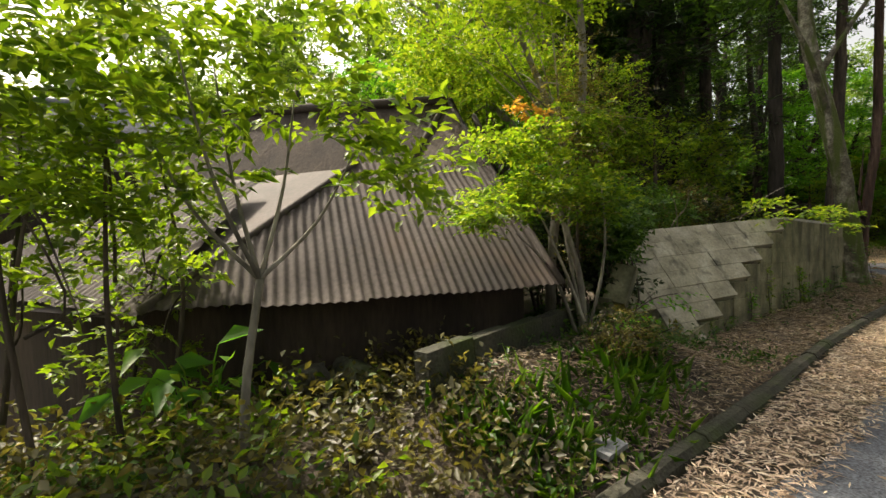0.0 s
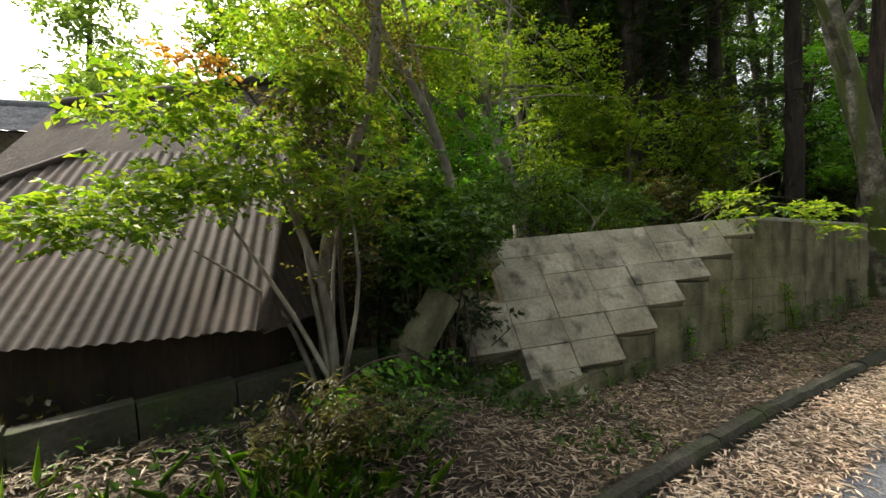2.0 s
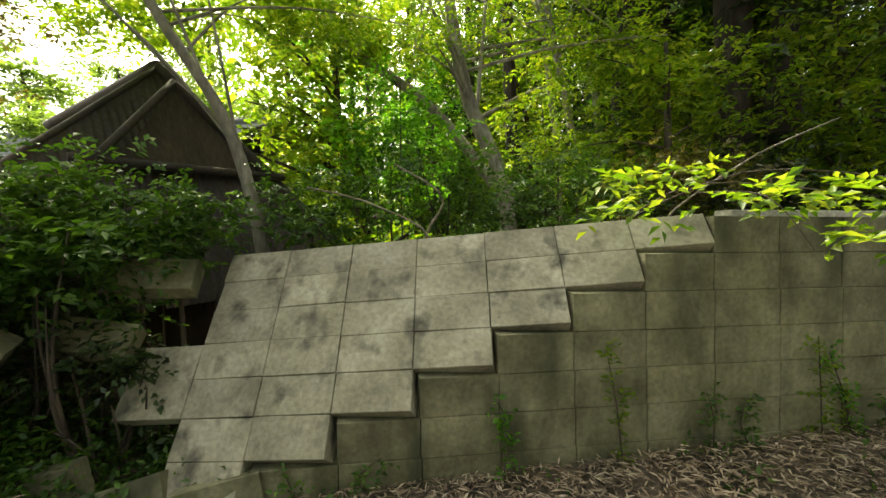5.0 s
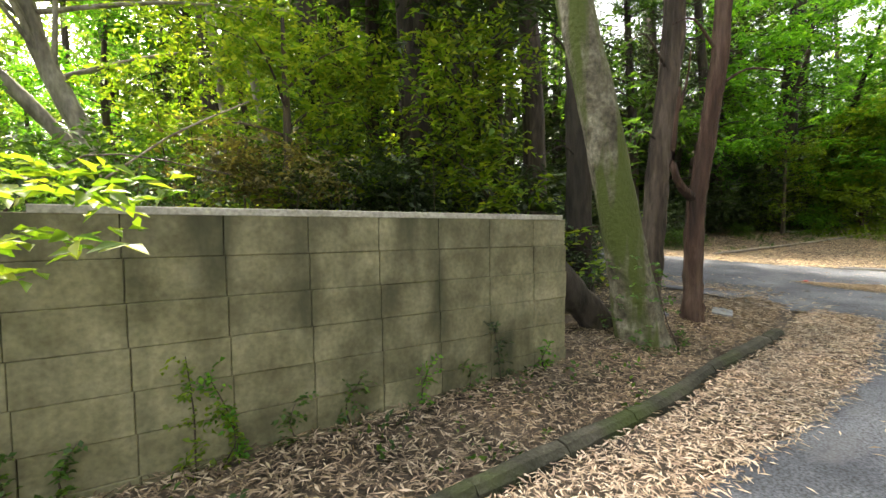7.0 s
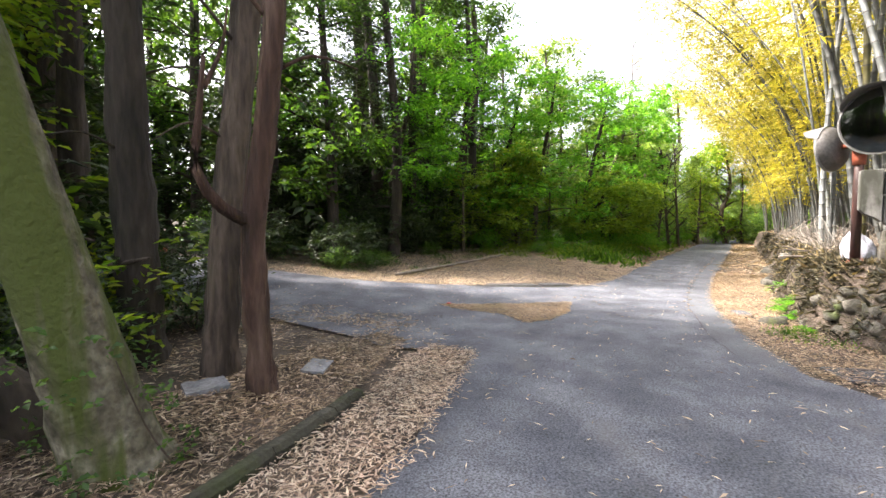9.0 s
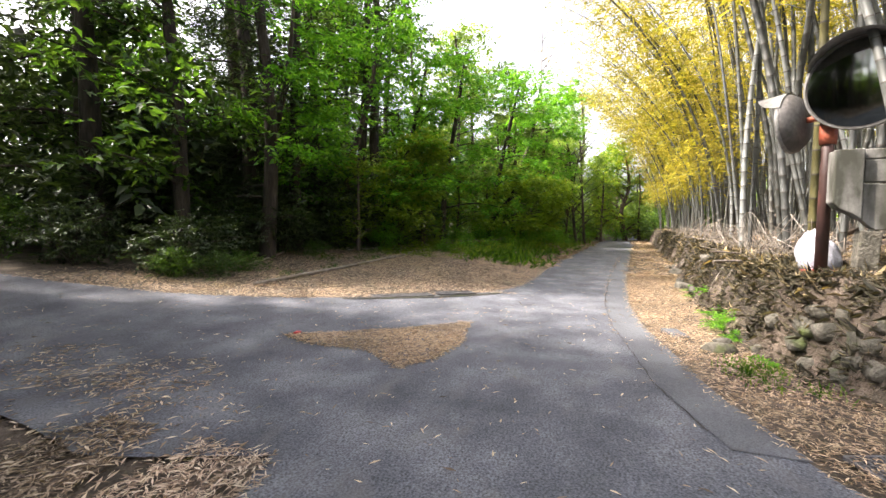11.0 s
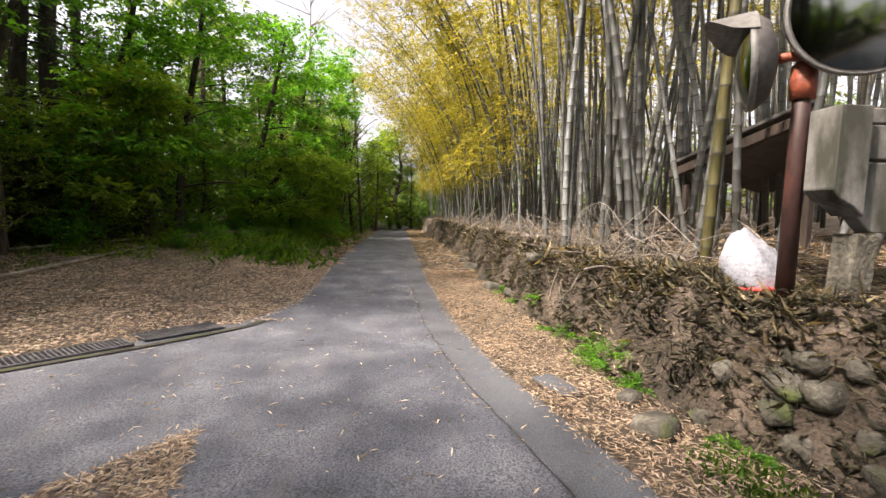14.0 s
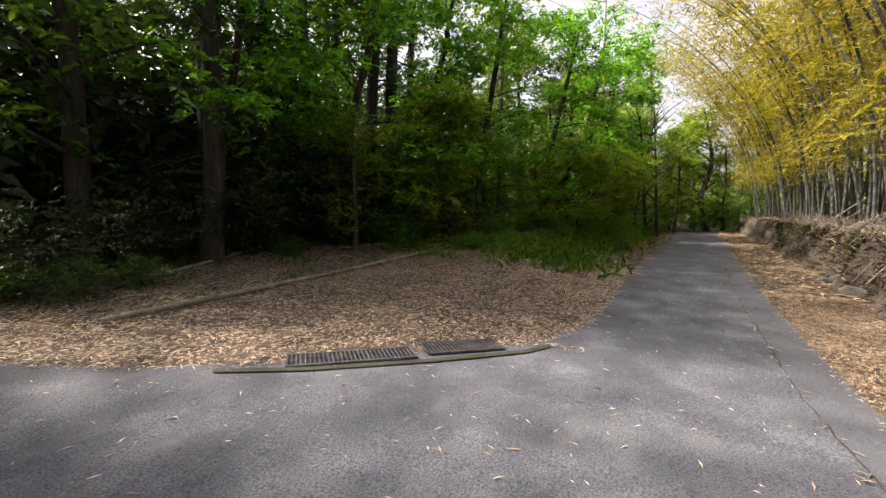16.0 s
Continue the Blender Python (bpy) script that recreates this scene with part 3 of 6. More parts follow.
def tin_sheets(a, b, top, start, sheet=0.66, wave=0.068, amp=0.008, cap=1.0):
    """Corrugated sheets of a hip face: eave from a to b, sides running to top."""
    e = unit(b - a)
    n = unit(np.cross(b - a, top - a))
    s_top = float(np.dot(top - a, e))
    up = top - (a + e * s_top)
    width = float(np.linalg.norm(b - a))
    s = start
    while s < width - 0.05:
        s1 = min(s + sheet, width)
        cols = np.arange(s, s1 + 0.001, wave / 6)
        tm = np.where(cols < s_top, cols / max(s_top, 1e-3), (width - cols) / max(width - s_top, 1e-3)) if s_top > 0 else 1 - cols / width
        tm = np.clip(tm, 0.004, cap)
        low = -0.004 + 0.004 * R.normal() + 0.002 * np.sin(cols * 3)
        v = []
        for j in range(9):
            f = j / 8
            t = low * (1 - f) + tm * f
            w = amp * np.sin(cols / wave * 2 * np.pi)
            v.append(a + e * cols[:, None] + up * t[:, None] + n * (w + 0.004 * R.normal())[:, None])
        v = np.concatenate(v)
        m = len(cols)
        k = (np.arange(8)[:, None] * m + np.arange(m - 1)[None]).ravel()
        t = np.concatenate([np.stack([k, k + 1, k + m + 1], 1), np.stack([k, k + m + 1, k + m], 1)])
        house_part("tin_sheet", v, t, RUST_TIN)
        s = s1 - 0.03


QL, QR, PL, B2 = RL * 0.5 + RA * 0.5, RC * 0.5 + RA * 0.5, np.array((-3.72, 4.1, 2.0)), np.array((-6.4, 6.2, 1.97))
BL, BB = np.array((-8.2, 5.2, 0.85)), np.array((-4.0, 9.0, 0.85))
tin_sheets(RL, RC, RA, 0.0, cap=0.5)
tin_sheets(RC, RR, RA, 0.0)
tin_sheets(BL, RL, RB * 0.5 + RA * 0.5, 0.0, cap=0.42)
for p, q, rad in ((RL, QL, 0.03), (PL, RA, 0.04), (RC, RA, 0.03), (RR, RA, 0.07), (RA, RB, 0.07)):
    v, t = tube(curve_pts([p, (p + q) / 2, q], 10), [rad] * 10, 8)
    house_part("ridge_cap", v, t, RUST_TIN)
# the steep upper gable behind the skirt, the far slopes, and dark walls under the eaves
v = np.array([RL, QL, QR, PL, RA, RB, B2, BL, BB, RR]) - np.array([0, 0, 0.05])
house_part("back_roof", v, [(0, 1, 6), (0, 6, 7), (1, 2, 3), (1, 3, 6), (6, 5, 8), (6, 8, 7), (5, 4, 9), (5, 9, 8)], RUST_TIN)
# dark brown slope; its colour also carries the shade of foliage over it
house_part("upper_roof", v[3:7], [(0, 1, 2), (0, 2, 3)], DARK_WOOD, "dark brown upper roof slope, darkened for foliage shade")
house_part("gable_wall", np.array([QR, PL, RA]) + np.array([0.0, 0.0, -0.02]), [(0, 1, 2)], DARK_WOOD, "dark boarded gable side")
inner = [np.array(p) for p in ((-5.9, 2.75), (-3.5, 2.3), (-1.4, 5.1), (-3.9, 8.5), (-7.8, 5.3))]
v = [(*p, z) for p in inner for z in (-0.7, 1.0)]
house_part("house_wall", v, [t for i in range(5) for t in ((2 * i, (2 * i + 2) % 10, (2 * i + 3) % 10), (2 * i, (2 * i + 3) % 10, 2 * i + 1))], DARK_WOOD)
# gable vent near the top of the hip, a dark panel for its shaded opening
e2 = unit(RR - RC)
n2 = unit(np.cross(RR - RC, RA - RC))
up2 = unit(RA - (RC + e2 * np.dot(RA - RC, e2)))
base = RA - up2 * 1.28 + n2 * 0.1 - e2 * 0.02
tipv = RA - up2 * 0.42 + n2 * 0.16 - e2 * 0.02
bl, br = base - e2 * 0.62, base + e2 * 0.62
house_part("gable_vent", [bl, br, tipv], [(0, 1, 2)], DARK_WOOD, "dark triangular panel standing in for the shaded gable opening")
for p, q in ((bl - e2 * 0.14, tipv + up2 * 0.06), (br + e2 * 0.14, tipv + up2 * 0.06)):
    v, t = tube(curve_pts([p, (p + q) / 2, q], 6), [0.035] * 6, 6)
    house_part("barge_board", v + n2 * 0.05, t, RUST_TIN)
v, t = tube(np.array([bl - e2 * 0.3, base, br + e2 * 0.3]), [0.04] * 3, 6)
house_part("vent_sill", v + n2 * 0.02, t, RUST_TIN)


def far_house(origin, turn, w, d, wall_h, roof_h, wallmat, label):
    """A gabled house with rows of roof tiles."""
    h = holder("far_house", pose(*origin, 0, 0, turn), label, "house")
    bm = bmesh.new()
    bmesh.ops.create_cube(bm, size=1, matrix=Matrix.Diagonal((w, d, wall_h, 1)))
    bmesh.ops.translate(bm, verts=bm.verts, vec=(0, 0, wall_h / 2))
    part("wall", bm, wallmat, h)
    for sgn in (-1, 1):
        vs, ts = [], []
        rows, cols = 12, int(w * 8)
        for r in range(rows):
            f0, f1 = r / rows, (r + 1) / rows
            xs_ = np.linspace(-w / 2 - 0.5, w / 2 + 0.5, cols + 1)
            wv = 0.025 * np.abs(np.sin(np.arange(cols + 1) * np.pi / 2))
            for f, lift in ((f0, 0.05), (f1, 0.0)):
                y = sgn * (d / 2 + 0.6) * (1 - f)
                vs += [(x, y, wall_h - 0.15 + roof_h * f + lift + k) for x, k in zip(xs_, wv)]
        m = cols + 1
        for r in range(rows):
            for c in range(cols):
                k = r * 2 * m + c
                ts += [(k, k + 1, k + m + 1), (k, k + m + 1, k + m)]
        for r in range(rows - 1):
            for c in range(cols):
                k = (r * 2 + 1) * m + c
                ts += [(k, k + 1, k + m + 1), (k, k + m + 1, k + m)]
        put("roof", raw_mesh("roof", vs, ts), ROOF_TILE, h)
    v, t = tube([(-w / 2 - 0.5, 0, wall_h - 0.1 + roof_h), (0, 0, wall_h - 0.1 + roof_h), (w / 2 + 0.5, 0, wall_h - 0.1 + roof_h)], [0.13] * 3, 8)
    put("ridge_tiles", raw_mesh("ridge_tiles", v, t, True), ROOF_TILE, h)
    bm = bmesh.new()
    bmesh.ops.create_cube(bm, size=1, matrix=Matrix.Translation((0, -d / 2 - 0.02, wall_h * 0.5)) @ Matrix.Diagonal((w * 0.5, 0.06, wall_h * 0.5, 1)))
    part("window_band", bm, DARK_WOOD, h)
    return h


far_house((-8.2, 12.6, 0.4), -8, 7.0, 4.5, 3.0, 1.2, WHITE_PLASTER, "house with grey tiled roof behind the old roof")
far_house((-8.0, 17.5, 0.0), -20, 5.5, 4.5, 4.4, 1.6, PLASTER, "ochre plastered house with grey tiled roof among trees")

# ---- woody plants ----


def woody(name, label, category, trunk, radii, bark, limbs=(), leaves=None, leafmat=None, sides=9, group="", rough=0.05, origin=None):
    """A tree: trunk through control points, limbs as (control points, radius), leaves as arrays."""
    origin = np.array(trunk[0] if origin is None else origin, float)
    h = holder(name, Matrix.Translation(origin), label, category, group)
    n = max(14, int(len(trunk) * 7))
    pts = curve_pts(trunk, n)
    rad = np.interp(np.linspace(0, 1, n), np.linspace(0, 1, len(radii)), radii)
    v, t = tube(pts - origin, rad, sides, rough)
    put("trunk", raw_mesh("trunk", v, t, True), bark, h)
    if limbs:
        made = []
        for ctrl, r in limbs:
            p = curve_pts(ctrl, 9)
            made.append(tube(p - origin, np.linspace(r, r * 0.25, 9), 5, 0.03))
        for lv, lt in made:
            put("limb", raw_mesh("limb", lv, lt, True), bark, h)
    if leaves is not None:
        v, t = leaves
        put("crown", raw_mesh("crown", v - origin, t), leafmat, h)
    return h


# young tree by the lane
sap = np.array([-5.77, 1.62, 0.2])
fork = np.array([-5.66, 1.73, 1.05])
sap_limbs = []
for dx, dy, dz in ((-0.45, 0.15, 0.75), (-0.15, 0.25, 1.1), (0.22, 0.1, 1.0), (0.45, -0.1, 0.62), (-0.3, -0.2, 0.95)):
    e = fork + np.array((dx, dy, dz))
    sap_limbs.append(([fork, fork + np.array((dx * 0.6, dy * 0.6, dz * 0.45)), e], 0.014))
cl = np.concatenate([blob((-5.75, 1.75, 2.15), (0.75, 0.5, 0.5), 60), blob((-6.25, 1.9, 1.75), (0.6, 0.5, 0.45), 40), blob((-4.95, 1.55, 1.62), (0.4, 0.3, 0.28), 20)])
woody("young_tree", "young tree with bright lime-green leaves beside the lane", "tree", [sap, (-5.74, 1.66, 0.6), fork], [0.028, 0.02, 0.018], BARK_PALE, sap_limbs,
      cloud(cl, np.full(len(cl), 0.22), 5, 6, 0.085, 0.5), LEAF_LIME)
for x, y, hgt in ((-6.25, 2.05, 1.7), (-6.5, 1.85, 1.9), (-6.75, 2.3, 1.6), (-7.1, 2.0, 2.0), (-6.4, 2.6, 1.5), (-7.4, 2.6, 2.0), (-6.1, 2.35, 1.6)):
    b = np.array((x, y, on_ground(x, y) - 0.03))
    t1 = b + np.array((R.normal(0, 0.12), R.normal(0, 0.1), hgt))
    lim = [([b + (t1 - b) * f, b + (t1 - b) * (f + 0.12) + R.normal(0, 0.1, 3), b + (t1 - b) * (f + 0.25) + R.normal(0, 0.22, 3)], 0.009) for f in (0.35, 0.5, 0.65, 0.8)]
    c2 = blob((t1 + b) / 2 + np.array((0, 0, 0.45)), (0.42, 0.4, 0.6), 34)
    woody("shrub", "slender shrub with thin stems and lime-green leaves", "shrub", [b, (b + t1) / 2 + R.normal(0, 0.05, 3), t1], [0.016, 0.012, 0.006], BARK_BROWN, lim,
          cloud(c2, np.full(len(c2), 0.2), 5, 6, 0.06, 0.5), LEAF_LIME, 6, "thicket by the lane")
# big-leaved weed at its foot
at = np.array((-5.9, 2.2, 0.2)) + R.normal(0, 1, (26, 3)) * (0.22, 0.16, 0.03)
at[:, 2] = ground_z(at[:, 0], at[:, 1]) + R.uniform(0.15, 0.5, 26)
w = unit(R.normal(0, 1, (26, 3)) * (1, 1, 0.35) + (0, -0.4, 0))
v, t = blades(at, w, unit(R.normal(0, 0.35, (26, 3)) + (0, -0.3, 1)), R.uniform(0.16, 0.26, 26), R.uniform(0.08, 0.12, 26), 0.2, 0.25)
stalks = [tube([(a[0] * 0.4 + -5.9 * 0.6, a[1] * 0.4 + 2.2 * 0.6, on_ground(a[0], a[1]) - 0.01), a * 0.7 + np.array((-5.9, 2.2, 0.35)) * 0.3, a], [0.006, 0.005, 0.003], 4) for a in at]
weed = holder("broadleaf_weed", pose(-5.9, 2.2, on_ground(-5.9, 2.2)), "low weed with large glossy green leaves", "plant")
o_ = np.array(weed.matrix_basis.translation)
put("leaves", raw_mesh("leaves", v - o_, t), LEAF_BRIGHT, weed)
sv, st = join(*stalks)
put("stalks", raw_mesh("stalks", sv - o_, st), GRASS, weed)

# multi-stemmed maple bush in front of the broken wall
bb = np.array((-3.08, 2.0, 0.32))
stems = [([bb, (-3.1, 2.05, 0.9), (-3.25, 2.1, 1.4), (-3.4, 2.1, 1.9)], 0.026),
         ([bb + (0.05, 0, 0), (-3.3, 2.0, 0.9), (-3.65, 2.0, 1.5)], 0.022), ([bb + (-0.05, 0.03, 0), (-3.35, 2.1, 0.9), (-3.75, 2.1, 1.25)], 0.02),
         ([bb, (-2.95, 1.9, 1.1), (-3.1, 1.85, 1.9)], 0.018), ([bb, (-3.2, 2.1, 1.2), (-3.3, 2.2, 2.1)], 0.02), ([bb + (0, 0.04, 0), (-3.0, 2.25, 1.3), (-2.7, 2.4, 1.9)], 0.018)]
cl = np.concatenate([blob((-3.75, 1.95, 1.55), (0.45, 0.4, 0.14), 40), blob((-4.15, 1.95, 1.38), (0.35, 0.3, 0.10), 30), blob((-3.85, 2.0, 1.92), (0.4, 0.4, 0.12), 30),
                     blob((-3.4, 1.95, 1.7), (0.3, 0.3, 0.3), 26), blob((-3.0, 1.95, 1.6), (0.35, 0.25, 0.3), 26), blob((-3.15, 1.95, 2.1), (0.4, 0.3, 0.2), 28)])
woody("maple_bush", "maple bush with layered lime-green sprays and bent pale stems", "shrub", [p for p in stems[0][0]], [0.032, 0.026, 0.02, 0.01], BARK_PALE, stems[1:],
      cloud(cl, np.full(len(cl), 0.2), 6, 7, 0.05, 0.6, 0.2, 0.3), LEAF_MAPLE)
cl = np.concatenate([blob((-2.9, 2.5, 3.5), (0.7, 0.6, 0.2), 30), blob((-2.3, 2.7, 3.9), (0.7, 0.6, 0.2), 30), blob((-3.5, 2.4, 3.2), (0.6, 0.5, 0.15), 26)])
woody("bent_tree", "slim tree with a bent pale trunk behind the bush", "tree", [(-3.02, 2.46, 0.15), (-3.06, 2.42, 0.8), (-3.01, 2.40, 1.36), (-2.87, 2.41, 1.79), (-2.71, 2.36, 2.34), (-2.66, 2.36, 3.0), (-2.6, 2.5, 4.2)],
      [0.055, 0.046, 0.044, 0.042, 0.04, 0.036, 0.015], BARK_PALE,
      [([(-2.66, 2.36, 3.0), (-2.8, 2.4, 3.3), (-3.4, 2.4, 3.3)], 0.014), ([(-2.65, 2.38, 3.2), (-2.5, 2.5, 3.6), (-2.2, 2.7, 3.9)], 0.014)],
      cloud(cl, np.full(len(cl), 0.32), 5, 7, 0.07, 0.5, 0.2, 0.3), LEAF_LIME, 10, "", 0.03)
cl = np.concatenate([blob((-3.1, 2.15, 1.9), (0.45, 0.4, 0.55), 60), blob((-2.75, 2.3, 2.6), (0.5, 0.5, 0.5), 50), blob((-2.9, 2.2, 1.3), (0.35, 0.35, 0.35), 30)])
woody("bronze_shrub", "twiggy shrub with small bronze-green leaves", "shrub", [(-2.98, 2.1, 0.3), (-3.0, 2.15, 1.2), (-2.9, 2.2, 2.2)], [0.02, 0.014, 0.006], BARK_BROWN, (),
      cloud(cl, np.full(len(cl), 0.2), 5, 7, 0.04, 0.5), LEAF_BROWNISH, 6)
at = blob((-3.68, 2.0, 2.16), (0.17, 0.12, 0.10), 10)
woody("orange_spray", "small spray of orange autumn leaves", "plant", [(-3.35, 2.1, 1.9), (-3.5, 2.05, 2.1), (-3.75, 2.0, 2.25)], [0.008, 0.006, 0.003], BARK_BROWN, (),
      cloud(at, np.full(10, 0.1), 3, 6, 0.05, 0.5), LEAF_ORANGE, 5)


def shrub(name, label, centre, radii, n, leaf, mat, stems=5, group="", width=0.5, clump=0.22, twigs=5, per=6, ground=None):
    c = np.array(centre, float)
    gz = on_ground(c[0], c[1]) - 0.03 if ground is None else ground
    root = np.array((c[0], c[1], gz))
    lims = []
    for i in range(stems):
        e = c + R.normal(0, 0.45, 3) * np.array(radii)
        lims.append(([root + R.normal(0, 0.05, 3) * (1, 1, 0), (root + e) / 2 + R.normal(0, 0.08, 3), e], 0.012))
    cl = blob(c, radii, n)
    return woody(name, label, "shrub", [root, (root + c) / 2 + R.normal(0, 0.05, 3), c], [0.02, 0.015, 0.008], BARK_BROWN, lims,
                 cloud(cl, np.full(n, clump), twigs, per, leaf, width), mat, 6, group)


# creepers and shrubs over the broken end of the wall
for c, r, n, m in (((-2.45, 2.2, 1.15), (0.34, 0.16, 0.3), 44, LEAF_GREEN), ((-2.15, 2.3, 1.3), (0.3, 0.16, 0.2), 30, LEAF_GREEN), ((-2.2, 2.55, 1.25), (0.5, 0.35, 0.4), 70, LEAF_GREEN), ((-1.85, 2.75, 1.4), (0.4, 0.3, 0.3), 50, LEAF_GREEN), ((-2.6, 2.7, 1.65), (0.6, 0.4, 0.4), 70, LEAF_GREEN),
                   ((-2.45, 2.35, 0.85), (0.3, 0.2, 0.3), 26, LEAF_DARK), ((-2.05, 2.45, 0.55), (0.35, 0.2, 0.3), 26, LEAF_DARK), ((-1.2, 3.6, 1.5), (0.6, 0.4, 0.4), 60, LEAF_GREEN), ((-2.65, 2.25, 0.4), (0.4, 0.25, 0.25), 34, LEAF_GREEN),
                   ((-2.9, 2.75, 1.0), (0.5, 0.3, 0.5), 50, LEAF_DARK)):
    shrub("creeper", "tangle of glossy green creeper over the broken wall", c, r, n, 0.065, m, 4, "creepers", 0.55)
# shrubs growing above the wall
for c, r, n, m, lf in (((0.0, 4.2, 1.7), (0.9, 0.6, 0.5), 120, LEAF_GREEN, 0.05), ((1.2, 4.0, 1.6), (0.9, 0.6, 0.45), 120, LEAF_GREEN, 0.05), ((2.3, 4.2, 1.7), (0.9, 0.6, 0.5), 110, LEAF_BROWNISH, 0.05),
                       ((-0.6, 5.2, 2.4), (0.9, 0.7, 0.9), 150, LEAF_BRIGHT, 0.06), ((3.2, 4.8, 1.6), (0.9, 0.6, 0.6), 90, LEAF_DARK, 0.06),
                       ((4.3, 5.0, 1.6), (0.9, 0.7, 0.7), 90, LEAF_DARK, 0.06), ((1.8, 6.2, 2.6), (1.1, 0.8, 0.9), 130, LEAF_MAPLE, 0.06), ((3.0, 6.8, 2.4), (1.1, 0.8, 1.0), 110, LEAF_GREEN, 0.06)):
    shrub("shrub", "dense leafy shrub growing behind the block wall", c, r, int(n * 0.75), lf * 1.45, m, 6, "shrubs behind the wall", 0.5, 0.26)
# branch that hangs over the wall with large pale leaves
b_limbs = [([(1.1, 2.9, 1.35), (1.25, 2.3, 1.55), (1.7, 1.75, 1.42)], 0.008), ([(1.1, 2.9, 1.35), (1.6, 2.4, 1.62), (2.2, 1.95, 1.5)], 0.008), ([(1.25, 2.3, 1.5), (1.3, 1.9, 1.45), (1.35, 1.7, 1.2)], 0.006)]
cl = np.concatenate([blob((1.3, 1.85, 1.45), (0.3, 0.15, 0.07), 12), blob((1.75, 1.8, 1.45), (0.35, 0.15, 0.06), 14), blob((1.65, 1.68, 1.25), (0.22, 0.06, 0.07), 9),
                     blob((1.0, 2.3, 1.58), (0.4, 0.25, 0.10), 16), blob((0.75, 2.1, 1.42), (0.25, 0.15, 0.08), 8)])
woody("overhanging_branch", "branch with pale green leaves hanging over the wall", "plant", [(1.0, 3.1, 0.3), (1.05, 3.0, 0.9), (1.1, 2.9, 1.35)], [0.016, 0.013, 0.01], BARK_BROWN, b_limbs,
      cloud(cl, np.full(len(cl), 0.16), 2, 4, 0.085, 0.48, 0.2, 0.4), LEAF_MAPLE, 6)

# ---- trees at the end of the wall ----
woody("leaning_tree", "thick leaning tree with smooth mossy pale bark", "tree",
      [(5.62, 2.62, -0.15), (5.55, 2.63, 0.15), (5.36, 2.65, 1.0), (5.08, 2.70, 2.2), (4.9, 2.85, 3.3), (4.9, 3.2, 5.2), (5.2, 3.4, 8.0)],
      [0.40, 0.235, 0.178, 0.16, 0.152, 0.13, 0.08], BARK_MOSS,
      [([(4.9, 2.85, 3.3), (4.3, 2.9, 4.3), (3.6, 3.2, 5.6)], 0.09), ([(4.9, 3.0, 4.3), (5.6, 2.6, 5.5), (6.4, 2.2, 6.6)], 0.07)],
      cloud(np.concatenate([blob((4.2, 3.6, 6.6), (2.0, 1.6, 1.1), 90), blob((6.4, 2.6, 7.0), (1.5, 1.3, 0.9), 60)]), np.full(150, 0.5), 6, 7, 0.09, 0.5), LEAF_GREEN, 14, "", 0.02)
woody("red_bark_tree", "conifer with peeling reddish bark and a hooked dead limb", "tree",
      [(6.62, 2.82, 0.0), (6.58, 2.8, 0.4), (6.52, 2.75, 1.3), (6.6, 2.68, 2.2), (6.66, 2.6, 3.2), (6.75, 2.6, 6.0), (6.8, 2.6, 9.0)],
      [0.14, 0.10, 0.088, 0.084, 0.08, 0.07, 0.05], BARK_RED,
      [([(6.5, 2.75, 1.42), (6.28, 2.74, 1.52), (6.1, 2.72, 1.75), (6.12, 2.71, 2.1), (6.16, 2.7, 2.5)], 0.055), ([(6.16, 2.7, 2.3), (6.3, 2.72, 2.6), (6.35, 2.72, 2.9)], 0.02),
       ([(6.62, 2.65, 2.9), (6.2, 2.6, 3.1), (5.9, 2.6, 3.0)], 0.02), ([(6.62, 2.65, 2.5), (6.9, 2.5, 2.7), (7.2, 2.3, 2.65)], 0.02)],
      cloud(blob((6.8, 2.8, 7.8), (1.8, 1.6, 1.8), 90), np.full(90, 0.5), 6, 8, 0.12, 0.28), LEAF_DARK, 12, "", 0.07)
woody("brown_tree", "tall conifer with rough brown bark", "tree",
      [(6.62, 3.38, 0.0), (6.62, 3.38, 0.4), (6.72, 3.36, 1.6), (6.9, 3.32, 3.3), (7.1, 3.3, 6.0), (7.2, 3.3, 10.0)],
      [0.2, 0.14, 0.127, 0.12, 0.1, 0.06], BARK_BROWN,
      [([(6.75, 3.36, 2.1), (6.4, 3.3, 2.2), (6.1, 3.3, 2.0)], 0.015), ([(6.85, 3.33, 2.9), (6.3, 3.2, 3.2), (5.9, 3.1, 3.0)], 0.018), ([(6.8, 3.33, 2.5), (7.3, 3.5, 2.8), (7.8, 3.6, 2.7)], 0.018)],
      cloud(np.concatenate([blob((7.1, 3.4, 8.6), (2.0, 1.8, 2.0), 45), blob((8.2, 4.2, 6.9), (1.5, 1.3, 1.3), 45)]), np.full(90, 0.5), 6, 8, 0.12, 0.28), LEAF_DARK, 12, "", 0.07)
woody("rotting_log", "dark rotting trunk lying beyond the wall end", "log", [(4.55, 3.35, 1.0), (4.95, 3.2, 0.75), (5.3, 3.1, 0.38), (5.65, 3.1, -0.02)], [0.15, 0.16, 0.16, 0.17], BARK_DARK, (), None, None, 10, "", 0.06)

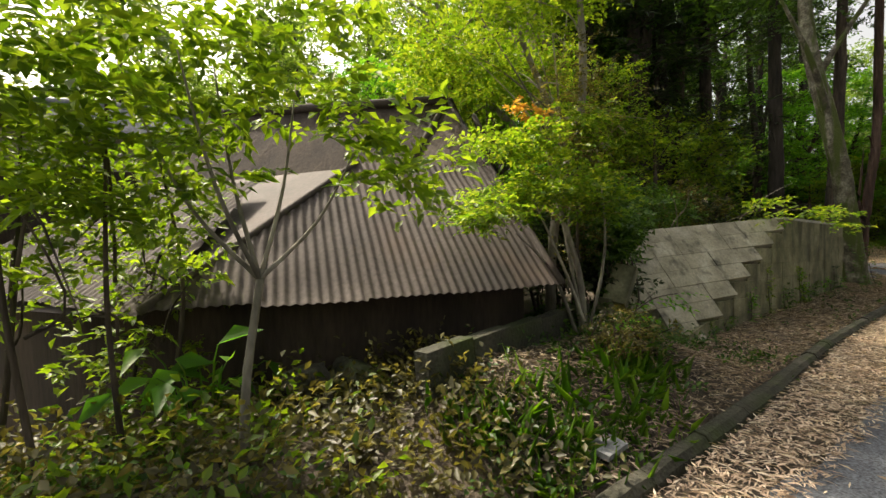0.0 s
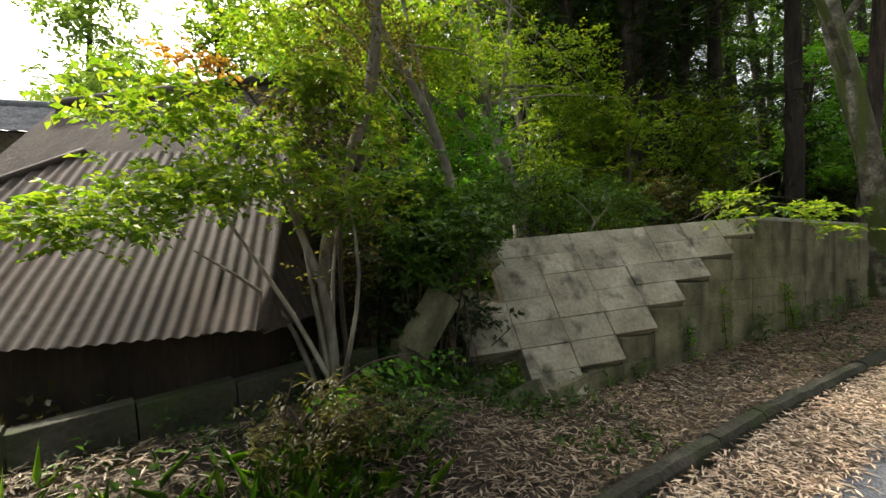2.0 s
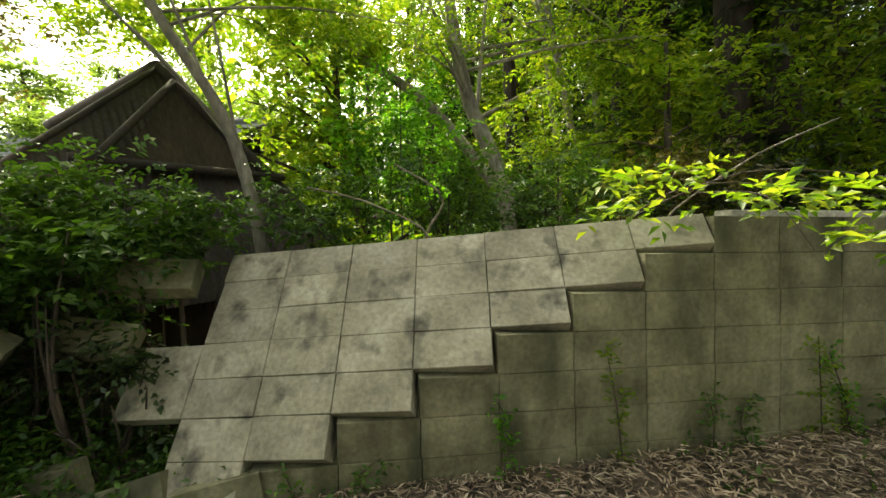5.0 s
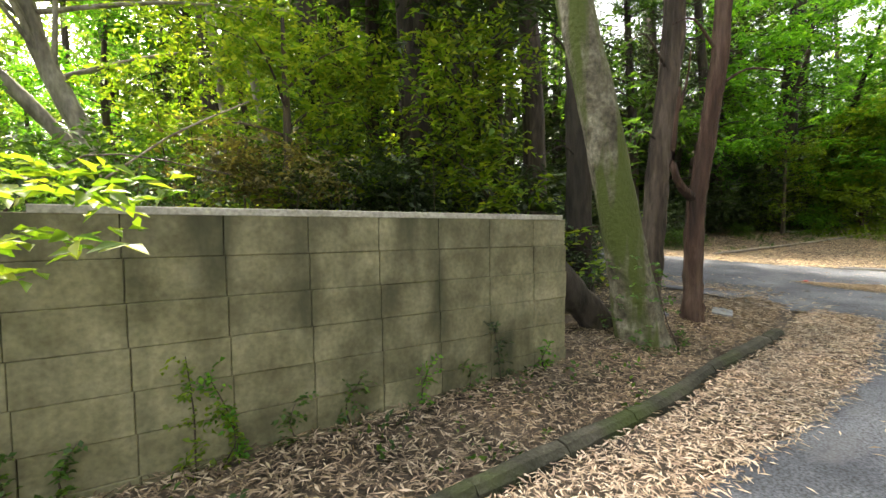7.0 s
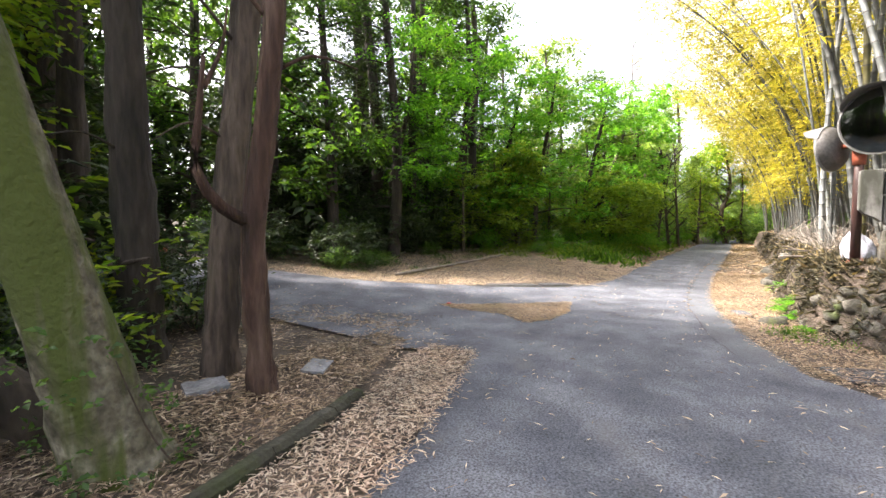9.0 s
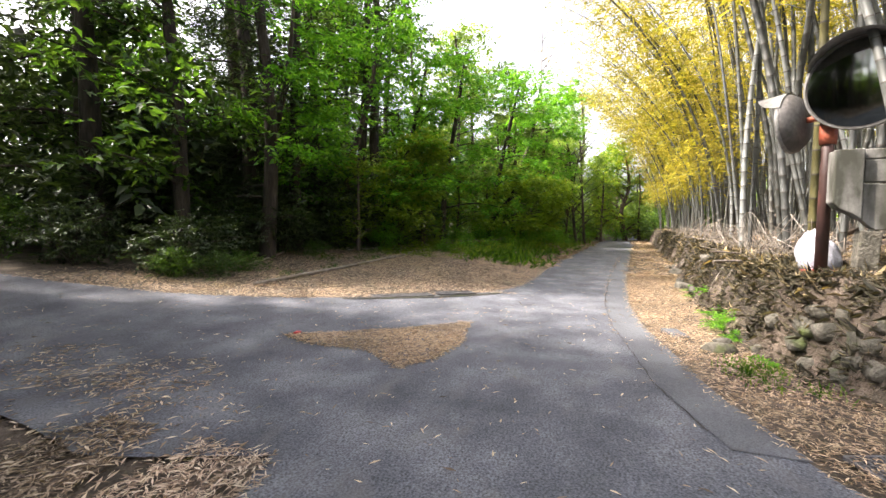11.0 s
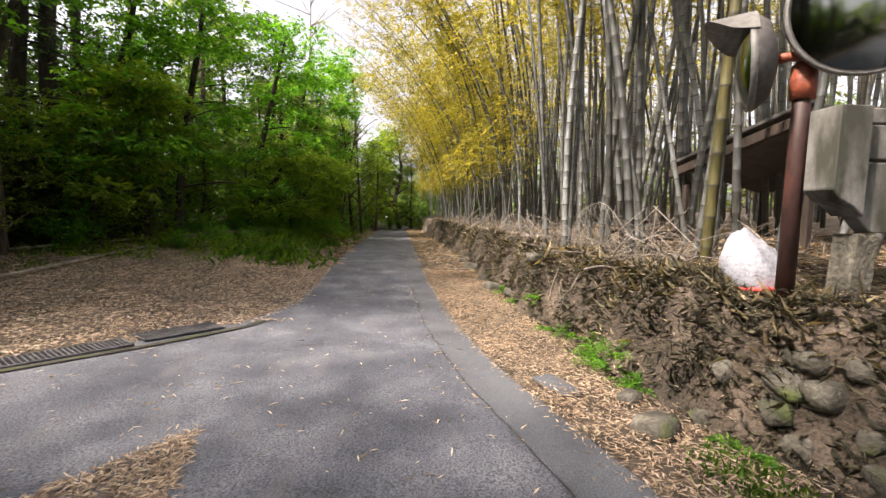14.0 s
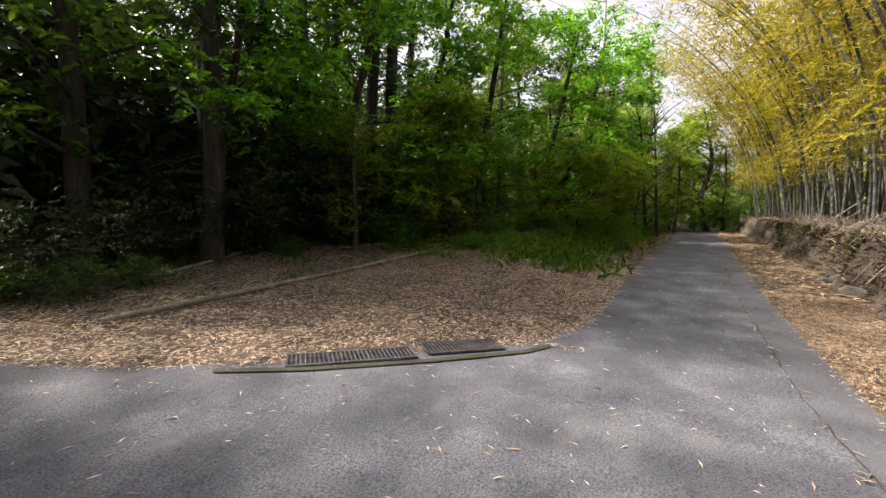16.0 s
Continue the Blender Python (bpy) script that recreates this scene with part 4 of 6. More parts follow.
woody("dark_conifer", "dark thick-trunked conifer standing behind the leaning tree", "tree",
      [(6.45, 4.35, -0.05), (6.44, 4.34, 0.4), (6.4, 4.3, 1.6), (6.38, 4.3, 3.4), (6.4, 4.35, 6.5), (6.45, 4.4, 10.0)],
      [0.26, 0.19, 0.165, 0.15, 0.12, 0.06], BARK_DARK,
      [([(6.4, 4.3, 2.0), (6.0, 4.15, 2.15), (5.6, 4.05, 2.0)], 0.016), ([(6.39, 4.3, 2.7), (6.8, 4.1, 2.9), (7.2, 4.0, 2.75)], 0.016), ([(6.38, 4.3, 3.2), (5.9, 4.2, 3.5), (5.5, 4.1, 3.4)], 0.018)],
      cloud(blob((6.4, 4.6, 8.4), (2.0, 1.8, 1.8), 80), np.full(80, 0.5), 6, 8, 0.12, 0.28), LEAF_DARK, 12, "", 0.07)
k = 90
a = R.uniform(0, 2 * np.pi, k)
hz = R.uniform(0.02, 1, k) ** 1.6
o = np.stack([5.6 - 0.26 * hz + np.cos(a) * (0.3 - 0.09 * hz), 2.63 + np.sin(a) * (0.3 - 0.09 * hz), 0.1 + hz * 0.8], 1)
woody("ivy", "small green ivy climbing the foot of the leaning tree", "plant", [(5.75, 2.35, 0.02), (5.62, 2.4, 0.3), (5.5, 2.43, 0.7)], [0.006, 0.005, 0.003], BARK_BROWN, (),
      sprays(o, unit(np.stack([np.cos(a), np.sin(a), R.uniform(-0.2, 0.6, k)], 1)), np.full(k, 0.08), 4, 0.045, 0.7), LEAF_GREEN, 5)

# slender leaning trees behind the wall
for ctrl, r, crown in (
        ([(0.95, 5.9, 0.4), (0.9, 5.9, 1.9), (0.45, 6.0, 3.2), (0.25, 6.1, 4.6), (0.1, 6.2, 6.5)], 0.11, [((-0.6, 6.4, 6.0), (2.0, 1.6, 0.9)), ((1.5, 6.0, 4.6), (1.6, 1.2, 0.6)), ((-0.4, 5.8, 3.9), (1.3, 0.9, 0.4)), ((2.6, 6.2, 3.8), (1.3, 1.0, 0.45))]),
        ([(0.85, 6.0, 1.9), (-0.1, 6.0, 3.1), (-1.2, 6.1, 4.0), (-2.0, 6.2, 5.4)], 0.07, [((-2.0, 6.4, 5.6), (1.5, 1.2, 0.7))]),
        ([(-1.55, 3.5, 0.1), (-1.55, 3.45, 1.2), (-1.75, 3.4, 2.2), (-2.3, 3.4, 3.2), (-2.9, 3.5, 4.4)], 0.05, [((-2.9, 3.6, 4.4), (1.2, 1.0, 0.5)), ((-2.9, 4.2, 3.5), (0.8, 0.7, 0.25)), ((-1.5, 4.4, 3.6), (0.8, 0.7, 0.25))]),
        ([(2.3, 7.4, 0.4), (2.2, 7.4, 2.5), (2.0, 7.5, 5.0), (1.8, 7.6, 8.0)], 0.06, [((1.8, 7.6, 7.0), (1.6, 1.4, 1.0))]),
        ([(3.2, 8.2, 0.4), (2.75, 8.2, 3.2), (2.3, 8.3, 6.0), (2.0, 8.4, 9.0)], 0.07, [((2.2, 8.4, 7.5), (1.7, 1.5, 1.1))]),
        ([(3.9, 9.1, 0.4), (3.7, 9.1, 3.2), (3.5, 9.2, 6.0), (3.3, 9.4, 9.0)], 0.07, [((3.3, 9.4, 7.8), (1.7, 1.5, 1.1))])):
    cls = np.concatenate([blob(c, rr, 60) for c, rr in crown])
    lims = []
    for c, rr in crown:
        for k in range(5):
            f = R.uniform(0.45, 0.95)
            p = curve_pts(ctrl, 40)[int(f * 39)]
            e = np.array(c) + R.normal(0, 0.5, 3) * np.array(rr)
            lims.append(([p, (p + e) / 2 + (0, 0, 0.1), e], r * 0.3))
    woody("slender_tree", "slender tree with pale bark and yellow-green leaves", "tree", ctrl, [r * 1.15, r, r * 0.8, r * 0.4], BARK_PALE, lims,
          cloud(cls, np.full(len(cls), 0.5), 6, 7, 0.085, 0.5, 0.25, 0.4), LEAF_MAPLE, 9, "trees behind the wall")

# ---- woods ----


def wood_tree(kind, seed_leaf, height, crown_r, bark, leafmat, leaf, label, crown_low=0.35, n=110, lean=0.4):
    """One free-standing tree at the origin, to be copied about."""
    top = np.array((R.normal(0, lean), R.normal(0, lean), height))
    ctrl = [np.zeros(3) - (0, 0, 0.2), top * 0.3 + R.normal(0, 0.12, 3), top * 0.65 + R.normal(0, 0.15, 3), top]
    line = curve_pts(ctrl, 40)
    lims, cls = [], []
    for k in range(16):
        f = crown_low + (0.99 - crown_low) * (k + R.uniform(0, 1)) / 16
        p = line[int(f * 39)]
        a = R.uniform(0, 2 * np.pi)
        reach = crown_r * R.uniform(0.5, 1.0) * (1.1 - 0.5 * (f - crown_low))
        e = p + np.array((math.cos(a) * reach, math.sin(a) * reach, R.uniform(0.1, 0.9) if kind == "broad" else R.uniform(-0.5, 0.2)))
        lims.append(([p, p * 0.5 + e * 0.5 + (0, 0, 0.15), e], 0.02 + 0.05 * (1 - f)))
        m = n // 16
        cls.append(blob(e * 0.65 + p * 0.35, (reach * 0.6, reach * 0.6, 0.8 if kind == "broad" else 0.7), m))
    cls.append(blob(top - (0, 0, 0.5), (crown_r * 0.35, crown_r * 0.35, 0.9), n // 10))
    cls = np.concatenate(cls)
    lv = cloud(cls, np.full(len(cls), 0.5 * seed_leaf), 4, 6, leaf * 1.08, 0.5 if kind == "broad" else 0.16, 0.3, 0.45)
    r0 = 0.035 + height * 0.012
    return woody("tree", label, "tree", ctrl, [r0 * 1.5, r0, r0 * 0.75, r0 * 0.3], bark, lims, lv, leafmat, 8, "", 0.05, origin=(0, 0, 0))


kinds = {}
for i in range(2):
    kinds["maple", i] = wood_tree("broad", 1.6, 10.5 + i, 3.4, BARK_BROWN, LEAF_BRIGHT, 0.22, "broadleaf tree with bright green layered foliage", 0.12, 190)
    kinds["green", i] = wood_tree("broad", 1.6, 11.5 + i, 3.2, BARK_DARK, LEAF_GREEN, 0.23, "tall broadleaf tree with deep green crown", 0.15, 180)
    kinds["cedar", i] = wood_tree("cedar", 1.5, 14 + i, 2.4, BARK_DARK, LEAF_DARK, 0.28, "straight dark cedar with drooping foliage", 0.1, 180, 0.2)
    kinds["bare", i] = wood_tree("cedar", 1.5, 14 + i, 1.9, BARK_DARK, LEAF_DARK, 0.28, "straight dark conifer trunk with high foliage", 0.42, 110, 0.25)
    kinds["far", i] = wood_tree("broad", 2.0, 9 + i * 2, 3.4, BARK_BROWN, LEAF_HAZE, 0.28, "distant green tree with haze put into its pale leaves", 0.06, 170)
    kinds["under", i] = wood_tree("broad", 1.2, 5.0 + i, 2.0, BARK_BROWN, LEAF_MAPLE, 0.15, "small understorey tree with light yellow-green leaves", 0.12, 180, 0.5)
    kinds["high", i] = wood_tree("broad", 1.9, 12 + i, 3.7, BARK_DARK, LEAF_GREEN, 0.24, "tall tree added for shade, with a high spreading green canopy", 0.52, 190, 0.3)


def plant_tree(kind, i, x, y, s=1.0, first={}):
    src = kinds[kind, i]
    m = pose(x, y, on_ground(x, y), 0, 0, R.uniform(0, 360)) @ Matrix.Diagonal((s, s, s * R.uniform(0.92, 1.1), 1))
    if (kind, i) in first:
        return copy_thing(src, m)
    first[kind, i] = True
    src.matrix_basis = m
    return src


for k, i, x, y, s in (
        # behind the wall
        ("bare", 0, 5.15, 7.15, 1.0), ("bare", 1, 5.5, 7.2, 0.95), ("cedar", 0, 5.9, 7.0, 1.0), ("bare", 0, 3.6, 7.6, 0.9), ("bare", 1, 4.3, 8.2, 1.1), ("cedar", 1, 6.9, 9.0, 1.0),
        ("bare", 1, 7.2, 6.2, 0.9), ("bare", 0, 4.6, 10.5, 1.0), ("under", 0, 2.2, 10.0, 1.1), ("maple", 1, 0.3, 10.5, 0.5), ("far", 0, 3.2, 14, 0.7), ("green", 1, 6.0, 13, 1.0),
        ("maple", 0, -1.4, 9.6, 0.5), ("far", 1, -0.4, 13.5, 0.7), ("cedar", 1, 8.2, 12.9, 0.7), ("bare", 0, 1.4, 12.5, 0.8), ("far", 0, -3.8, 13, 1.15), ("far", 1, -7.6, 16, 1.15), ("far", 0, -12, 14, 1.1), ("far", 1, -6.2, 11.6, 0.7), ("far", 0, -9.4, 11, 0.75), ("far", 1, -2.0, 17, 1.1),
        ("green", 1, 6.6, 17.9, 0.75), ("cedar", 0, 5.2, 17.5, 1.0), ("far", 0, 3.0, 19, 1.1), ("cedar", 1, 9.2, 20, 0.8), ("far", 1, 0.5, 20, 0.9), ("bare", 1, 7.6, 9.6, 1.0), ("bare", 0, 6.4, 10.8, 1.0),
        # across the side lane
        ("cedar", 1, 16.2, 9.0, 0.75), ("cedar", 0, 13.6, 12.0, 1.0), ("maple", 0, 18.5, 10.3, 1.0), ("green", 0, 14.6, 10.2, 0.9), ("cedar", 1, 17.6, 11, 1.0),
        ("green", 1, 20.0, 10.5, 1.0), ("green", 0, 23, 12, 1.1), ("cedar", 0, 20.6, 14.5, 1.1), ("maple", 1, 16.5, 14, 1.0), ("green", 1, 13.2, 15.5, 1.0),
        ("green", 0, 26.5, 11, 1.1), ("maple", 1, 28, 8.0, 1.0), ("far", 0, 31, 9.0, 0.9), ("far", 1, 34, 6.5, 0.8), ("maple", 0, 13.4, 18, 1.0), ("green", 1, 17, 18, 1.1), ("cedar", 0, 24, 17, 1.1),
        ("far", 0, 37, 8.5, 1.0), ("far", 1, 40, 4.8, 0.7), ("far", 0, 43, 6.5, 0.9), ("far", 1, 47, 0.5, 0.75), ("far", 0, 50, 3.5, 0.9), ("far", 1, 46, -2.8, 0.7), ("far", 0, 53, -3.0, 0.9), ("far", 1, 55, 7, 1.1),
        ("far", 0, 60, 1.0, 1.0), ("far", 1, 50, -9, 0.9), ("far", 0, 44, 10, 1.1), ("maple", 1, 30, 12.5, 1.1), ("green", 0, 34, 12, 1.1),
        # high canopy over the lane side: "high" trees added to shade lane and verge
        ("high", 1, 2.3, 9.6, 0.85), ("high", 0, 4.9, 8.8, 0.95), ("high", 1, 6.9, 9.9, 1.0), ("high", 0, 7.4, 12.4, 1.0), ("high", 0, 6.9, 7.1, 0.9), ("high", 1, 7.9, 9.2, 0.95),
        ("maple", 0, 26.8, 9.6, 1.25), ("green", 1, 24.4, 9.8, 1.2), ("far", 1, 31.5, 8.4, 1.35), ("far", 0, 35.5, 8.6, 1.5), ("maple", 1, 29.6, 10.2, 1.3),
        # tall pale trees behind the houses
        ("far", 0, -6.8, 19.5, 1.15), ("far", 1, -4.4, 20.5, 1.05), ("far", 0, -9.6, 22, 1.2), ("far", 1, -1.6, 21, 1.1), ("far", 1, -13, 20, 1.1), ("maple", 0, -2.6, 14.5, 0.8), ("maple", 1, 0.8, 14.0, 0.8),
        # fuller wood
        ("under", 0, -0.8, 6.6, 0.9), ("under", 1, 2.8, 5.2, 0.6), ("under", 0, 5.6, 8.2, 1.0), ("under", 1, 4.0, 8.0, 1.1), ("under", 1, -1.6, 9.8, 1.0), ("under", 0, 4.8, 6.6, 0.8), ("under", 0, 6.2, 5.6, 0.75),
        ("under", 1, 19.4, 8.0, 0.9), ("under", 1, 21.6, 7.6, 1.0), ("under", 1, 23.6, 7.4, 1.0), ("under", 1, 26.6, 6.8, 1.0),
        ("under", 1, -5.0, 9.6, 0.8), ("under", 1, -7.6, 10.4, 0.85), ("under", 0, -10.5, 8.5, 0.8), ("under", 1, -3.6, 11.2, 1.0), ("far", 1, -7, 15, 0.62), ("far", 0, -10.5, 19, 0.75), ("far", 1, -15, 12, 0.6), ("far", 0, -3.5, 19, 0.8),
        ("cedar", 1, 12.0, 21, 1.1), ("green", 1, 10.2, 24, 1.2), ("cedar", 0, 7.0, 23, 0.9), ("green", 0, 15.5, 23, 1.2), ("green", 1, 19.5, 20, 1.2), ("far", 0, 2.0, 23, 1.2), ("green", 0, 4.6, 26, 1.3),
        ("far", 1, 0.6, 16, 0.9), ("green", 1, 26.5, 15, 1.2), ("green", 0, 31, 15.5, 1.2), ("maple", 1, 32.5, 8.6, 1.0), ("far", 0, 38, 13, 1.3), ("far", 1, 45, 14, 1.4), ("far", 0, 30.5, 6.4, 0.6),
        ("cedar", 0, 15.0, 14.5, 1.0), ("cedar", 1, 19.0, 12.8, 1.0), ("bare", 0, 18.2, 9.6, 0.8), ("bare", 1, 22.4, 9.6, 0.9), ("green", 0, 36, 6.5, 1.0), ("far", 1, 33, 5.0, 0.9), ("far", 0, 39, 5.6, 1.2), ("far", 1, 43.5, 3.0, 0.9), ("under", 1, 43.5, 0.2, 1.5), ("under", 0, 45.0, -1.8, 1.7), ("far", 0, 35.6, 5.6, 1.25), ("far", 1, 40.2, 4.2, 1.1), ("maple", 1, 21.2, 11.0, 1.0), ("far", 1, 48, -6, 1.0), ("far", 0, 52, 0.6, 1.2), ("far", 1, 57, -5, 1.4), ("far", 0, 58, 5, 1.5), ("far", 0, 44, 4.2, 1.15), ("far", 1, 46.5, 2.6, 1.2), ("far", 0, 49, 5.5, 1.35), ("far", 1, 47.5, 8.5, 1.4), ("far", 0, 51.5, -1.2, 1.2), ("far", 1, 56, 2.2, 1.7), ("far", 0, 62, 7, 1.9),
        # behind the camera's side, closing the view in reflections
        ("green", 1, 3, -8, 0.9), ("maple", 0, -3, -7, 0.9), ("green", 0, -9, -6.5, 0.9), ("cedar", 1, 0, -11, 1.0), ("maple", 1, 7, -9.5, 0.9), ("green", 1, -15, -3, 1.0), ("cedar", 0, -13, 4.5, 0.5)):
    plant_tree(k, i, x, y, s)



def spreading_tree(x, y, h, seed_r, mat=None, label="broadleaf tree spreading layered bright green branches"):
    """A tree at the wood edge whose layered boughs reach out over the lane side."""
    z = on_ground(x, y)
    b = np.array((x, y, z - 0.1))
    top = b + np.array((R.normal(0, 0.4), -1.3, h))
    ctrl = [b, b * 0.65 + top * 0.35 + (R.normal(0, 0.2), 0.35, 0), b * 0.3 + top * 0.7 + R.normal(0, 0.15, 3), top]
    line = curve_pts(ctrl, 40)
    lims, cls = [], []
    for k in range(17):
        f = 0.22 + 0.76 * k / 16
        p = line[int(f * 39)]
        e = p + np.array((R.normal(0, 1.5), R.uniform(-3.0, 0.8), R.uniform(-0.3, 0.7))) * (1.1 - 0.45 * f) * seed_r
        lims.append(([p, p * 0.5 + e * 0.5 + (0, 0, 0.25), e], 0.045 * (1.15 - f)))
        cls.append(blob(e * 0.8 + p * 0.2, (1.0 * seed_r, 0.9 * seed_r, 0.2), 9))
    cls = np.concatenate(cls)
    return woody("tree", label, "tree", ctrl, [0.15, 0.11, 0.085, 0.03], BARK_DARK, lims, cloud(cls, np.full(len(cls), 0.6), 5, 7, 0.17, 0.55, 0.25, 0.35), mat or LEAF_BRIGHT, 8, "trees over the lane")


for x, y, h, s in ((17.4, 10.0, 7.5, 1.0), (20.2, 9.0, 8.0, 1.05), (22.8, 8.0, 7.5, 1.0), (25.4, 7.2, 8.5, 1.1), (28.2, 5.4, 8.0, 1.1), (31.5, 5.0, 9.0, 1.15), (35.0, 4.6, 8.5, 1.1), (21.4, 8.2, 4.0, 0.8), (26.5, 5.2, 3.2, 0.75), (30.0, 4.2, 3.0, 0.75)):
    # low ones get LEAF_LIME, a brighter colour in place of light from the lane
    spreading_tree(x, y, h, s, LEAF_LIME if h < 5 else None)

# thickets of the wood edge: shrubs built once and copied; LEAF_DARK ones paint tree shade
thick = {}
for i, (m, label, lf) in enumerate(((LEAF_DARK, "dark shrub at the wood edge, shade put into its leaf colour", 0.08), (LEAF_GREEN, "green leafy shrub at the wood edge", 0.08), (LEAF_BRIGHT, "green shrub at the lane edge, leaves brightened as if lit", 0.08),
                                    (LEAF_DARK, "broad thicket, leaves darkened for shade under the trees", 0.10))):
    cl = blob((0, 0, 0.75), (0.95, 0.95, 0.7), 75)
    lims = [([np.array((0, 0, -0.05)), R.normal(0, 0.2, 3) + (0, 0, 0.5), R.normal(0, 0.45, 3) + (0, 0, 1.0)], 0.015) for _ in range(7)]
    thick[i] = woody("shrub", label, "shrub", [(0, 0, -0.1), (0, 0.05, 0.4), (0.05, 0, 0.9)], [0.025, 0.02, 0.01], BARK_DARK, lims,
                     cloud(cl, np.full(75, 0.42), 6, 6, lf * 1.35, 0.45), m, 6, "wood-edge shrubs", origin=(0, 0, 0))
used = set()


def thicket(i, x, y, s, sz=None):
    m = pose(x, y, on_ground(x, y) - 0.03, 0, 0, R.uniform(0, 360)) @ Matrix.Diagonal((s, s, sz or s, 1))
    if i in used:
        return copy_thing(thick[i], m)
    used.add(i)
    thick[i].matrix_basis = m
    return thick[i]


# kind 2 along the lane has brighter leaves to paint the light there
for x, y, i, s in ((13.2, 8.6, 0, 0.9), (14.6, 9.0, 0, 1.0), (15.8, 9.6, 0, 1.2), (17.2, 9.4, 3, 1.3), (18.6, 9.8, 3, 1.4), (19.6, 8.9, 0, 1.3), (20.8, 9.4, 3, 1.3), (22.2, 8.8, 0, 1.3), (23.2, 8.4, 3, 1.2),
                   (20.6, 7.6, 2, 0.75), (24.6, 6.2, 2, 0.8), (25.8, 5.6, 2, 0.9), (27.0, 5.2, 2, 0.9), (28.4, 5.6, 2, 1.1), (30, 3.9, 2, 0.9), (31.6, 4.6, 2, 1.2), (33.5, 3.0, 2, 1.0), (36, 3.8, 2, 1.4),
                   (12.4, 10.5, 0, 1.1), (11.8, 12.0, 1, 0.9), (12.8, 13.4, 0, 1.3), (16.6, 12.0, 3, 1.7), (19.4, 12.4, 3, 1.8), (22.6, 11, 3, 1.7), (14.4, 12.6, 3, 1.5), (26, 9.5, 3, 1.7), (29, 8.5, 1, 1.6),
                   (13.6, 7.9, 1, 0.45), (14.4, 8.0, 1, 0.4), (12.8, 8.2, 1, 0.5), (17.6, 8.4, 1, 0.4), (38, 3.2, 1, 1.3), (40.5, 2.6, 2, 1.3), (43, 1.8, 1, 1.5), (45, -1.0, 2, 1.3), (44, -4.2, 1, 1.4), (47, -3, 1, 1.6),
                   (5.2, 4.0, 0, 0.7), (6.0, 4.6, 0, 0.9), (7.4, 5.2, 0, 0.8), (4.4, 6.2, 3, 1.1), (6.6, 6.4, 3, 1.1), (2.4, 8.2, 3, 1.2), (3.8, 8.8, 3, 1.3), (5.6, 9.2, 3, 1.3), (1.0, 8.0, 1, 1.3), (-0.4, 7.0, 2, 1.1),
                   (7.8, 8.0, 0, 1.0), (7.2, 11, 3, 1.4), (4.8, 12, 3, 1.6), (2.2, 13, 3, 1.6), (6.6, 14.5, 3, 1.7), (-2.2, 7.4, 1, 0.9), (-5.5, 10, 2, 1.2), (-3.5, 10.5, 1, 1.3), (-10, 8, 2, 1.0), (-8.6, 3.8, 1, 0.9),
                   (21.6, 5.7, 2, 0.5), (22.8, 5.1, 2, 0.55), (24.2, 4.6, 2, 0.5), (25.6, 4.1, 2, 0.55), (27.2, 3.6, 2, 0.6), (29.0, 3.1, 2, 0.6), (31.2, 2.7, 2, 0.65), (33.4, 2.2, 2, 0.7), (42.5, 1.4, 2, 1.2),
                   (9.0, 16, 3, 1.6), (11.0, 18, 3, 1.8), (8.6, 20.5, 3, 2.0), (13, 20.5, 3, 2.0), (36, -6.2, 1, 1.0), (40, -6.6, 2, 1.2)):
    thicket(i, x, y, s)

# far woods closing the view all round
cl, rad = [], []
for a in np.linspace(0, 2 * np.pi, 150, endpoint=False):
    d = R.uniform(55, 75)
    c = np.array((12 + d * math.cos(a), 2 + d * math.sin(a), 0))
    low = 7.0 if math.cos(a - 1.9) > 0.6 else 15.0
    if abs(math.sin(a / 2)) < 0.1:
        low = 5.0
    h = R.uniform(0.6, 1.1) * low
    for _ in range(12):
        cl.append(c + R.normal(0, 1, 3) * (2.5, 2.5, 0) + (0, 0, R.uniform(0.5, h)))
v, t = cloud(np.array(cl), np.full(len(cl), 2.8), 6, 6, 0.85, 0.55, 0.5, 0.7)
tagged(put("far_woods", raw_mesh("far_woods", v, t), LEAF_HAZE), "distant woods around the place, haze put into their pale colour", "woods", kind="stuff")

# dense shade of the deeper wood, made of leaf clouds as a backdrop
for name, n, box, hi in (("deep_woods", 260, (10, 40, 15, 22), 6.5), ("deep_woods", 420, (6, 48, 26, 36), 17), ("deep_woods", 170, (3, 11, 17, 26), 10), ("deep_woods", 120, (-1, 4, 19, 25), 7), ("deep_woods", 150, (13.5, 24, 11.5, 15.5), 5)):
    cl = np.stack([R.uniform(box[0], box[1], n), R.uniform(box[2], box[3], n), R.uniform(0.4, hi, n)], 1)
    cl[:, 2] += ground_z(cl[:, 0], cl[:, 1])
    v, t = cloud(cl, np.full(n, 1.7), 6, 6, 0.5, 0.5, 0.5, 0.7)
    tagged(put(name, raw_mesh(name, v, t), LEAF_DARK if hi != 7 else LEAF_GREEN), "leafy backdrop standing in for the wood's shaded depth", "woods", kind="stuff")

# ---- bamboo ----


